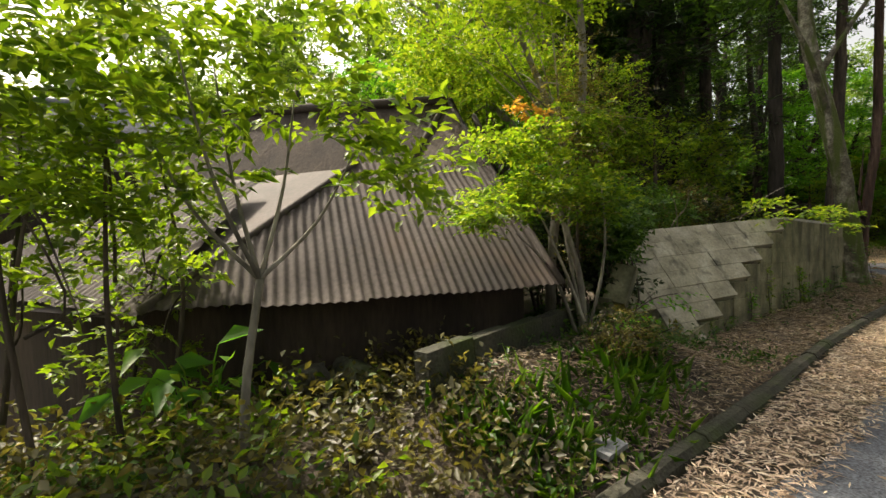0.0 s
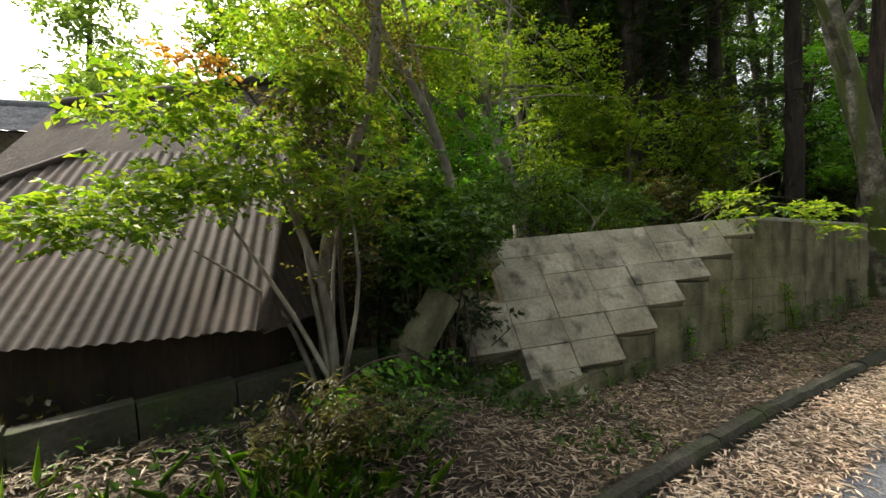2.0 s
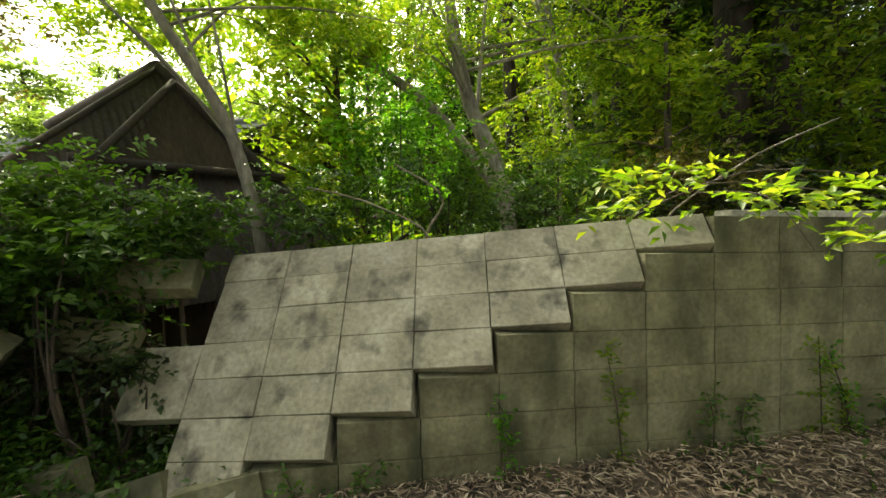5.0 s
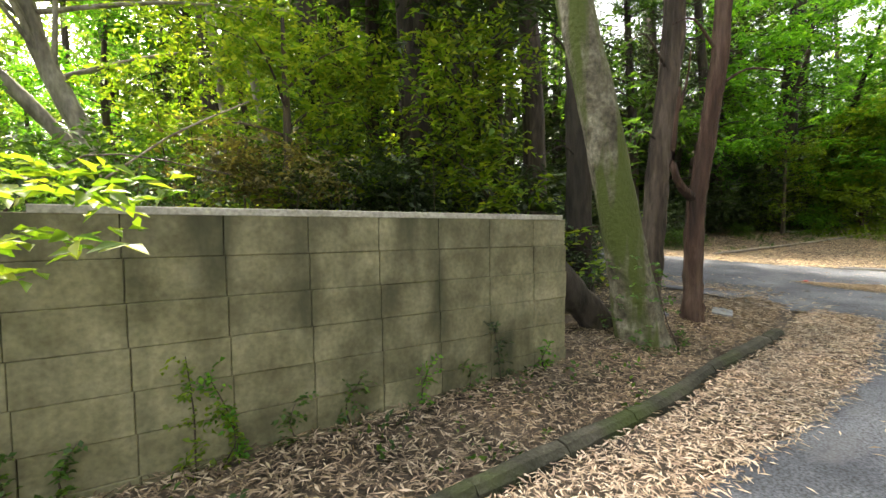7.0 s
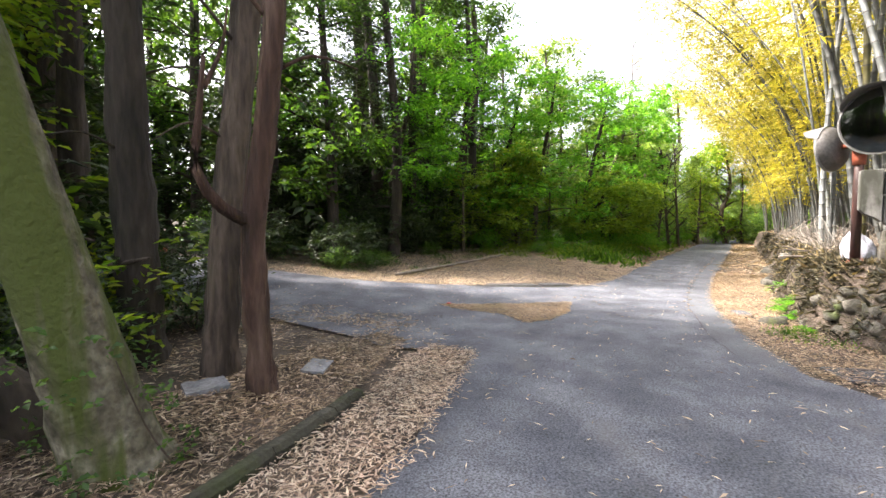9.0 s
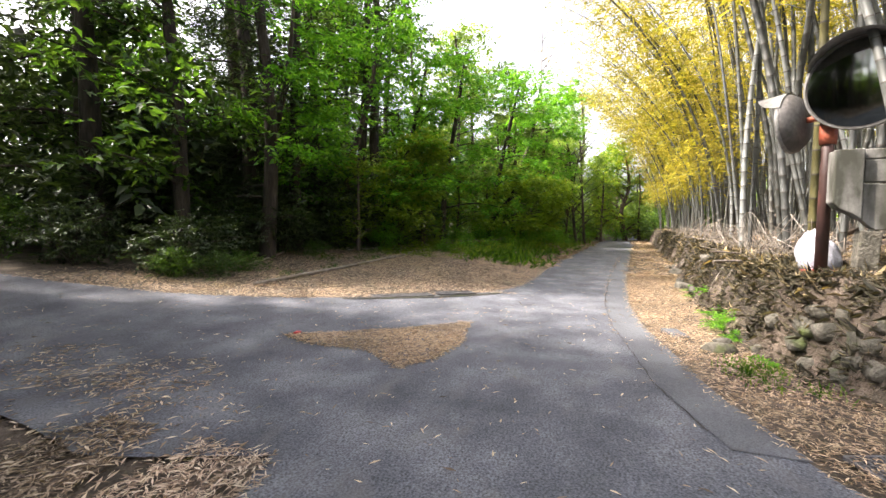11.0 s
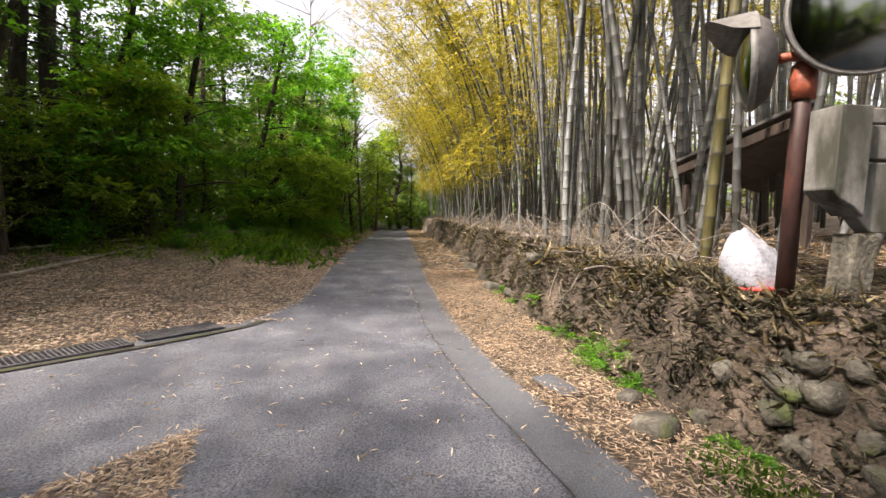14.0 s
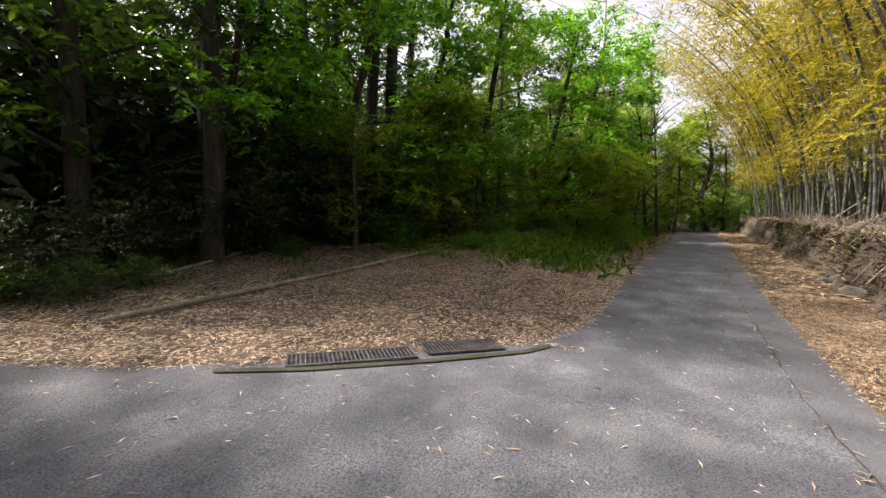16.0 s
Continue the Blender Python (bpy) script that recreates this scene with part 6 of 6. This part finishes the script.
for x, y, s in ((-5.55, 2.6, 0.2), (-5.2, 2.55, 0.16), (-5.0, 2.35, 0.13), (-5.75, 2.4, 0.14), (-5.35, 2.3, 0.12)):
    stone(x, y, on_ground(x, y) + 0.12, s * 1.4, s, s * 0.7, "pale rubble stone heaped below the eave", "rubble stones")

# ---- poles, logs and sticks ----


def pole(name, a, b, r, mat, label, category, group=""):
    a, b = np.array(a, float), np.array(b, float)
    o0 = (a + b) / 2
    v, t = tube(curve_pts([a, o0 + R.normal(0, 0.02, 3), b], 10) - o0, np.linspace(r, r * 0.7, 10), 8, 0.05)
    ob = put(name, raw_mesh(name, v, t, True), mat)
    ob.matrix_basis = Matrix.Translation(o0)
    return tagged(ob, label, category, group)


def ground_pole(xa, ya, xb, yb, r, label="long pale bamboo pole lying on the leaves", group="poles on the ground"):
    return pole("fallen_pole", (xa, ya, on_ground(xa, ya) + r + 0.01), (xb, yb, on_ground(xb, yb) + r + 0.03), r, DEAD_WOOD, label, "pole", group)


ground_pole(13.25, 6.6, 21.5, 6.35, 0.045)
ground_pole(13.9, 8.1, 17.2, 9.2, 0.04)
ground_pole(19.2, 8.3, 25.0, 6.6, 0.035)
for i in range(9):
    x, y = 25.6 + R.uniform(-0.6, 0.6), 5.4 + R.uniform(-0.5, 0.5)
    z = on_ground(x, y) + 0.05 + 0.05 * (i % 4)
    pole("stacked_pole", (x - 1.6, y + 0.9 + R.normal(0, 0.15), z), (x + 1.8, y - 1.0 + R.normal(0, 0.15), z + 0.03), 0.04, DEAD_WOOD, "grey pole in a low stack beside the lane", "pole", "stacked poles")
for i in range(36):
    x = R.uniform(12.6, 24)
    y = np.interp(x, FOOT_X, FOOT_Y) - R.uniform(0.35, 2.2)
    a, l = R.uniform(0, np.pi), R.uniform(0.4, 1.4)
    z = on_ground(x, y) + 0.03
    pole("dead_stick", (x, y, z), (x + l * math.cos(a), y + l * math.sin(a) * 0.7, z + abs(R.normal(0, 0.16)) + 0.01 + max(0, on_ground(x + l * math.cos(a), y + l * math.sin(a) * 0.7) - z)), R.uniform(0.008, 0.022), DEAD_WOOD,
         "dry broken bamboo stick on the bank", "stick", "bank sticks")
for i in range(14):
    x, y = R.uniform(17, 27), 0
    y = np.interp(x, FOOT_X, FOOT_Y) - R.uniform(0.1, 0.6)
    z = on_ground(x, y)
    pole("dead_stick", (x, y + 0.3, z), (x + R.normal(0, 0.6), y - R.uniform(0.2, 0.9), z + R.uniform(0.3, 0.9)), 0.012, DEAD_WOOD, "dry grey twig hanging down the bank", "stick", "bank sticks")
# brushwood: a tangle of thin dead bamboo twigs under the grove
twigs = []
for i in range(1500):
    x = R.uniform(12.6, 32)
    y = np.interp(x, FOOT_X, FOOT_Y) - 0.35 - R.exponential(1.1)
    a, l = R.uniform(0, 2 * np.pi), R.uniform(0.25, 1.1)
    z = on_ground(x, y)
    e = np.array((x + l * math.cos(a), y + l * math.sin(a) * 0.6, 0))
    e[2] = on_ground(e[0], e[1]) + abs(R.normal(0, 0.22)) + 0.02
    o0 = np.array((x, y, z))
    twigs.append(tube([o0, (o0 + e) / 2 + R.normal(0, 0.05, 3) + (0, 0, 0.04), e], [0.007, 0.006, 0.003], 4))
v, t = join(*twigs)
tagged(put("brushwood", raw_mesh("brushwood", v, t), DEAD_WOOD), "tangle of thin dead bamboo twigs under the grove", "twigs", kind="stuff")
# slack wire netting by the bank edge
for i, (dx, dz, ex, ez) in enumerate([(0.0, 0.0, 0.75, 0.62), (0.1, 0.05, 0.9, 0.35), (0.2, 0.0, 1.0, 0.5), (-0.15, 0.12, 0.55, 0.6), (0.75, 0.62, 1.5, 0.1), (0.8, 0.6, 0.55, 0.0), (0.3, 0.3, 1.35, 0.05)]):
    a = np.array((14.35 - dx * 0.9, -2.05 - 0.1 * dx, on_ground(14.3, -2.1) + 0.02 + dz))
    b = np.array((14.35 - ex * 0.9, -2.1 - 0.1 * ex, on_ground(14.3, -2.1) + 0.02 + ez))
    pole("wire_strand", a, b, 0.006, TWINE, "slack pale strand of old netting at the bank", "wire", "old netting")

# ---- drain gratings ----


def grating(x0, y0, x1, y1, width, label):
    """A bar grating set in a frame, from one end to the other."""
    a, b = Vector((x0, y0, 0)), Vector((x1, y1, 0))
    ln = (b - a).length
    g = holder("drain_grating", pose(x0, y0, on_ground(x0, y0) + 0.032, 0, 0, math.degrees(math.atan2(y1 - y0, x1 - x0)))
               @ pose(0, 0, 0, 0, -math.degrees(math.atan2(on_ground(x1, y1) - on_ground(x0, y0), ln)), 0), label, "drain grating", "drain gratings")

    def bar(name, cx, cy, cz, sx, sy, sz, mat):
        bm = bmesh.new()
        bmesh.ops.create_cube(bm, size=1, matrix=Matrix.Translation((cx, cy, cz)) @ Matrix.Diagonal((sx, sy, sz, 1)))
        bmesh.ops.bevel(bm, geom=bm.edges[:], offset=0.002, segments=1, affect="EDGES")
        return part(name, bm, mat, g)

    # flat near-black plate painted as the shade of the hollow below the bars
    bar("pit", ln / 2, 0, 0.0, ln, width, 0.006, PIT_SHADE)
    for sy in (-1, 1):
        bar("frame", ln / 2, sy * width / 2, 0.006, ln, 0.02, 0.022, GRATE_STEEL)
    for ex in (0, ln):
        bar("frame", ex, 0, 0.006, 0.02, width, 0.022, GRATE_STEEL)
    n = int(ln / 0.04)
    for i in range(1, n):
        bar("bar", ln * i / n, 0, 0.008, 0.01, width - 0.02, 0.014, GRATE_STEEL)
    for f in np.arange(0.125, 0.99, 0.125):
        bar("cross_bar", ln / 2, width * (f - 0.5), 0.007, ln - 0.02, 0.007, 0.011, GRATE_STEEL)
    return g


grating(13.52, 4.12, 14.35, 3.30, 0.30, "rusty steel drain grating beside the side lane")
grating(14.5, 3.26, 15.08, 2.68, 0.34, "second steel drain grating beside leaves")
grating(9.55, -1.15, 9.85, -1.95, 0.36, "steel drain grating across the lane edge")
strip("drain_kerb", [[(x + 0.06 * f, y - 0.19 + 0.05 * f) for f in (0, 1)] for x, y in ((13.0, 4.6), (13.45, 4.0), (14.2, 3.25), (15.0, 2.5), (15.3, 2.35))], KERB, "worn concrete edge of the roadside drain", "kerb", 0.045)

# ---- corner mirror, concrete fence, sack ----
MX, MY = 11.86, -1.77
mz = on_ground(MX, MY)
HIGH = mz - 0.05
mirror = holder("traffic_mirror", pose(MX, MY, mz - 0.05), "rusty red pole with two hooded convex traffic mirrors", "traffic mirror")


def ring_mesh(profile, sides=40):
    """A body turned about the y axis from (radius, y) places."""
    v = [(r * math.cos(a), y, r * math.sin(a)) for r, y in profile for a in np.linspace(0, 2 * np.pi, sides, endpoint=False)]
    t = []
    for i in range(len(profile) - 1):
        for s in range(sides):
            p, q = i * sides + s, i * sides + (s + 1) % sides
            t += [(p, q, q + sides), (p, q + sides, p + sides)]
    return raw_mesh("turned", v, t, True)


v, t = tube([(0, 0, 0), (0, 0, 1.0), (0, 0, 2.4 - HIGH)], [0.052, 0.05, 0.048], 14)
put("pole", raw_mesh("pole", v, t, True), POLE_RED, mirror)
v, t = tube([(0, 0, 2.12 - HIGH), (0, 0, 2.22 - HIGH), (0, 0, 2.33 - HIGH)], [0.066, 0.07, 0.066], 14)
put("clamp", raw_mesh("clamp", v, t, True), ORANGE_PAINT, mirror, "orange painted clamp")


def mirror_head(dx, dy, dz, turn, tilt, r=0.40):
    """A convex glass in a dished housing with a hood; it looks along its own -y."""
    m = pose(dx, dy, dz, tilt, 0, turn)
    dome = [(r * 0.94 * f, -0.02 - 0.06 * (1 - f * f)) for f in np.linspace(0.01, 1, 10)]
    body = put("mirror_housing", ring_mesh([(r * 0.94, -0.018), (r, -0.02), (r, 0.02), (r * 0.8, 0.09), (r * 0.3, 0.13), (0.01, 0.135)]), DARK_BACK, mirror, "dark weathered mirror back")
    body.matrix_basis = m
    put("mirror_glass", ring_mesh(dome), MIRROR, body, "dusty convex mirror glass, darkened for the wood it reflects")
    rim = [(r * 0.97, -0.026), (r * 1.01, -0.026), (r * 1.01, 0.01), (r * 0.97, 0.01)]
    put("rim", ring_mesh(rim), HOOD_GREY, body)
    vs, ts = [], []
    for rad in (r * 1.03, r * 1.045):
        for a in np.linspace(radians(25), radians(155), 22):
            ext = 0.24 * math.sin((a - radians(25)) / radians(130) * math.pi) ** 0.5 + 0.01
            vs += [(rad * math.cos(a), 0.02, rad * math.sin(a)), (rad * math.cos(a), -ext, rad * math.sin(a))]
    for k in range(2):
        for i in range(21):
            p = k * 44 + 2 * i
            ts += [(p, p + 2, p + 3), (p, p + 3, p + 1)]
    for i in range(21):
        ts += [(2 * i + 1, 2 * i + 3, 44 + 2 * i + 3), (2 * i + 1, 44 + 2 * i + 3, 44 + 2 * i + 1)]
    put("hood", raw_mesh("hood", vs, ts), HOOD_GREY, body, "pale grey mirror hood")
    v, t = tube([(0, 0.1, 0), (0, 0.2, 0), (0, 0.3, -0.02)], [0.03, 0.03, 0.03], 8)
    put("bracket", raw_mesh("bracket", v, t, True), ORANGE_PAINT, body)


mirror_head(-0.25, -0.12, 2.61 - HIGH, -123, 4)
mirror_head(0.14, 0.25, 2.36 - HIGH, 140, 4, 0.29)

fence = holder("concrete_fence", pose(11.69, -1.74, 1.0, 0, 0, -97), "old stained concrete panel fence with a broken post", "fence")


def fbox(name, cx, cy, cz, sx, sy, sz, mat, label="", tilt=0):
    bm = bmesh.new()
    bmesh.ops.create_cube(bm, size=1, matrix=Matrix.Diagonal((sx, sy, sz, 1)))
    bmesh.ops.bevel(bm, geom=bm.edges[:], offset=0.008, segments=1, affect="EDGES")
    bmesh.ops.transform(bm, matrix=pose(cx, cy, cz, 0, tilt, 0), verts=bm.verts)
    return part(name, bm, mat, fence, label)


def slab_of(name, outline, y0, y1, mat, label=""):
    """An upright slab with the given outline in x and z."""
    bm = bmesh.new()
    front, back = ([bm.verts.new((x, y, z)) for x, z in outline] for y in (y0, y1))
    bm.faces.new(front), bm.faces.new(back[::-1])
    for i in range(len(outline)):
        j = (i + 1) % len(outline)
        bm.faces.new((front[i], back[i], back[j], front[j]))
    bmesh.ops.recalc_face_normals(bm, faces=bm.faces)
    bmesh.ops.bevel(bm, geom=bm.edges[:], offset=0.007, segments=1, affect="EDGES")
    return part(name, bm, mat, fence, label)


slab_of("broken_post", [(0.0, 1.03), (0.0, 0.56), (0.05, 0.5), (0.13, 0.46), (0.2, 0.4), (0.2, 1.03)], -0.1, 0.1, OLD_CONCRETE, "concrete post broken away at the foot")
slab_of("lower_panel", [(0.215, 0.72), (0.215, 0.4), (0.27, 0.34), (0.31, 0.31), (2.9, 0.31), (2.9, 0.515), (0.4, 0.515), (0.4, 0.72)], -0.05, 0.05, OLD_CONCRETE, "stained panel with a broken corner")
for cz, x0 in ((0.625, 0.41), (0.835, 0.215), (0.985, 0.215)):
    h = 0.2 if cz < 0.9 else 0.09
    fbox("panel", (x0 + 2.9) / 2, 0.0, cz, 2.9 - x0, 0.10, h, OLD_CONCRETE)
for cx, cz in ((0.62, 0.61), (0.62, 0.415), (1.1, 0.61), (1.1, 0.415)):
    fbox("raised_block", cx, -0.055, cz, 0.38, 0.02, 0.16, OLD_CONCRETE)
fbox("stump", 0.28, 0.02, 0.1, 0.15, 0.15, 0.4, STONE, "dark mossy stump of the post", 3)
fbox("post", 1.4, 0.11, 0.4, 0.14, 0.12, 1.2, OLD_CONCRETE)
fbox("post", 3.0, 0, 0.45, 0.2, 0.2, 1.2, OLD_CONCRETE)
blue = new("blue_board")
blue.matrix_basis = pose(11.6, -2.75, on_ground(11.6, -2.75), 0, 0, -99)
tagged(blue, "plain blue sign board on a thin post", "sign")
bm = bmesh.new()
bmesh.ops.create_cube(bm, size=1, matrix=Matrix.Translation((0.3, 0.2, 1.65)) @ Matrix.Diagonal((0.6, 0.02, 1.1, 1)))
part("board", bm, BLUE_SHEET, blue)
v, t = tube([(0.3, 0.24, -0.1), (0.3, 0.24, 1.0), (0.3, 0.24, 2.1)], [0.02] * 3, 8)
part_post = put("post", raw_mesh("post", v, t, True), GRATE_STEEL, blue)

bm = bmesh.new()
bmesh.ops.create_icosphere(bm, subdivisions=4, radius=1)
for v in bm.verts:
    c = v.co.copy()
    top = max(0, c.z)
    s = 1 - 0.35 * top ** 2
    f = 1 + 0.10 * noise.noise(c * 2.3) + 0.05 * noise.noise(c * 6)
    v.co = Vector((c.x * 0.2 * s * f + 0.06 * top, c.y * 0.17 * s * f, max(c.z, -0.5) * 0.30 * f + 0.03 * noise.noise(c * 4)))
sack = holder("white_sack", pose(12.2, -1.88, on_ground(12.2, -1.88) + 0.1, 0, 8, 20), "crumpled white plastic sack standing on the bank", "sack")
part("sack_body", bm, BAG_WHITE, sack, "", True)
bm = bmesh.new()
bmesh.ops.create_cube(bm, size=1, matrix=Matrix.Translation((-0.02, 0.08, -0.125)) @ Matrix.Diagonal((0.34, 0.2, 0.03, 1)))
bmesh.ops.bevel(bm, geom=bm.edges[:], offset=0.01, segments=1, affect="EDGES")
part("sack_stripe", bm, BAG_RED, sack, "red printed stripe")

# ---- collapsed lean-to in the grove ----
leanto = holder("collapsed_shelter", pose(16.2, -5.4, on_ground(16.2, -5.4)), "collapsed dark shelter with rusty roof among bamboo", "shelter")


def lbox(name, cx, cy, cz, sx, sy, sz, mat, rx=0, ry=0):
    bm = bmesh.new()
    bmesh.ops.create_cube(bm, size=1, matrix=Matrix.Diagonal((sx, sy, sz, 1)))
    bmesh.ops.bevel(bm, geom=bm.edges[:], offset=0.01, segments=1, affect="EDGES")
    bmesh.ops.transform(bm, matrix=pose(cx, cy, cz, rx, ry, 0), verts=bm.verts)
    return part(name, bm, mat, leanto)


lbox("roof", -1.15, 0.2, 1.36, 2.4, 1.9, 0.06, DARK_BACK, 14, 12)
for x, y, h in ((-2.1, 0.8, 1.45), (-0.1, 0.9, 1.0), (-2.0, -0.5, 1.3), (-0.15, -0.6, 0.95)):
    lbox("post", x, y, h / 2 - 0.05, 0.09, 0.09, h + 0.1, DARK_WOOD)
lbox("beam", -1.1, 1.05, 1.42, 2.5, 0.09, 0.14, DARK_WOOD, 0, 12)
for x, y, z, a in ((0.2, 1.3, 0.12, 20), (-1.0, 1.5, 0.1, -14), (1.2, 1.1, 0.2, 40), (-0.3, 1.8, 0.07, 5)):
    lbox("fallen_board", x, y, z, 1.3, 0.14, 0.04, DARK_WOOD, 0, a * 0.3)

# ---- small things ----
def slab(name, x, y, rz, w, d, h, mat, label, category, tilt=0, lift=0.03):
    bm = bmesh.new()
    bmesh.ops.create_grid(bm, x_segments=6, y_segments=5, size=0.5)
    geom = bmesh.ops.extrude_face_region(bm, geom=bm.faces[:])
    for v in [g for g in geom["geom"] if isinstance(g, bmesh.types.BMVert)]:
        v.co.z += 1
    for v in bm.verts:
        v.co = Vector((v.co.x * w, v.co.y * d, v.co.z * h + 0.25 * h * noise.noise((v.co.x * 5 + x, v.co.y * 5, 0))))
    bmesh.ops.recalc_face_normals(bm, faces=bm.faces)
    ob = part(name, bm, mat)
    ob.matrix_basis = pose(x, y, on_ground(x, y) + lift, tilt, 0, rz)
    return tagged(ob, label, category)


slab("drain_cover", 12.78, -0.68, 12, 0.42, 0.2, 0.03, CONCRETE_GUTTER, "grey concrete drain cover half under leaves", "drain cover", 0, 0.02)
slab("scrap_sheet", 7.2, 2.85, 30, 0.34, 0.2, 0.02, SCRAP, "crumpled grey plastic sheet on the leaves", "litter", 6, 0.04)
slab("scrap_sheet", 6.35, 3.15, -20, 0.3, 0.26, 0.05, SCRAP, "grey plastic rubbish at the tree foot", "litter", 0, 0.02)
slab("scrap_sheet", -4.1, 1.0, 10, 0.2, 0.14, 0.03, SCRAP, "pale grey scrap lying in the grass", "litter", 8, 0.03)
slab("red_litter", 10.85, 3.62, 10, 0.09, 0.05, 0.02, BAG_RED, "scrap of red litter on the lane", "litter", 0, 0.04)
v, t = tube([(0, 0, 0), (0, 0, 0.25), (0, 0, 0.55)], [0.14, 0.12, 0.10], 14)
cone = put("orange_post", raw_mesh("orange_post", v, t, True), ORANGE_PAINT)
cone.matrix_basis = pose(9.4, 10.2, on_ground(9.4, 10.2))
tagged(cone, "short faded orange post beside the side lane", "post")
# branches that show against the sky and the wood
for ctrl, r in (([(-0.3, 2.95, 1.2), (-0.15, 2.8, 1.55), (-0.45, 2.6, 1.75)], 0.012), ([(1.3, 2.9, 1.2), (1.8, 2.7, 1.7), (2.3, 2.5, 1.95)], 0.01), ([(-0.2, 2.9, 1.2), (-0.55, 2.7, 1.5), (-0.95, 2.5, 1.62)], 0.01)):
    v, t = tube(curve_pts([(ctrl[0][0], ctrl[0][1] + 0.1, 0.2)] + ctrl, 12), np.linspace(r, r * 0.4, 12), 6, 0.04)
    tagged(put("bare_branch", raw_mesh("bare_branch", v, t, True), DEAD_WOOD), "bare pale dead branch rising behind the wall", "branch", "bare branches")


# ---- chain-link netting along the bank and bare trees at the lane end ----
def net_at(s, h):
    x = 13.9 + s
    top = 0.42 + 0.16 * math.sin(s * 1.9 + 0.6) + 0.1 * math.sin(s * 4.3)
    y = float(np.interp(x, FOOT_X, FOOT_Y)) - 0.62 + 0.1 * math.sin(s * 2.7) + 0.12 * h
    return (x, y, on_ground(x, y) + 0.01 + max(0.12, top) * h)


net = holder("wire_netting", pose(13.9, -2.1, on_ground(13.9, -2.1)), "slumped pale chain-link netting along the bank", "netting")
n0 = np.array(net.matrix_basis.translation)
wires = []
for s in np.arange(-0.3, 6.0, 0.115):
    for way in (0.33, -0.33):
        wires.append(tube([np.array(net_at(s + way * h, h)) - n0 for h in np.linspace(0, 1, 6)], [0.002] * 6, 3))
v, t = join(*wires)
put("wire_mesh", raw_mesh("wire_mesh", v, t), TWINE, net)
v, t = tube([np.array(net_at(s, 1.0)) - n0 for s in np.linspace(-0.3, 6.0, 50)], [0.004] * 50, 4)
put("edge_wire", raw_mesh("edge_wire", v, t), TWINE, net)


def bare_tree(x, y, height, r, spread, mat, label, n=22):
    z = on_ground(x, y)
    top = np.array((x + R.normal(0, 0.3), y + R.normal(0, 0.5), z + height))
    base_ = np.array((x, y, z - 0.1))
    line = curve_pts([base_, base_ * 0.6 + top * 0.4 + R.normal(0, 0.15, 3), top], 30)
    lims = []
    for k in range(n):
        p = line[int(29 * R.uniform(0.12, 0.95))]
        e = p + np.array((R.normal(0, spread * 0.4), R.normal(0, spread), R.uniform(0.5, 1.0) * spread * 1.6))
        lims.append(([p, p * 0.55 + e * 0.45 + R.normal(0, 0.1, 3), e], r * R.uniform(0.2, 0.5)))
    cls = blob(top - (0, 0, height * 0.25), (spread, spread * 1.2, height * 0.3), 16)
    return woody("bare_tree", label, "tree", [base_, line[12], top], [r * 1.2, r * 0.8, r * 0.25], mat, lims, cloud(cls, np.full(16, 0.4), 3, 5, 0.14, 0.5), LEAF_HAZE, 8, "thin trees at the lane end")


bare_tree(36.5, 1.75, 6.5, 0.11, 0.9, BARK_DARK, "dark crooked tree with thin branches at the lane end")
bare_tree(37.4, 1.25, 7.0, 0.10, 0.9, BARK_DARK, "dark crooked tree with thin branches at the lane end")
bare_tree(35.6, 2.3, 6.0, 0.08, 0.8, BARK_DARK, "dark crooked tree with thin branches at the lane end")
bare_tree(40.0, 5.2, 15.5, 0.11, 1.1, BARK_PALE, "tall thin tree with sparse leaves above the lane end", 34)
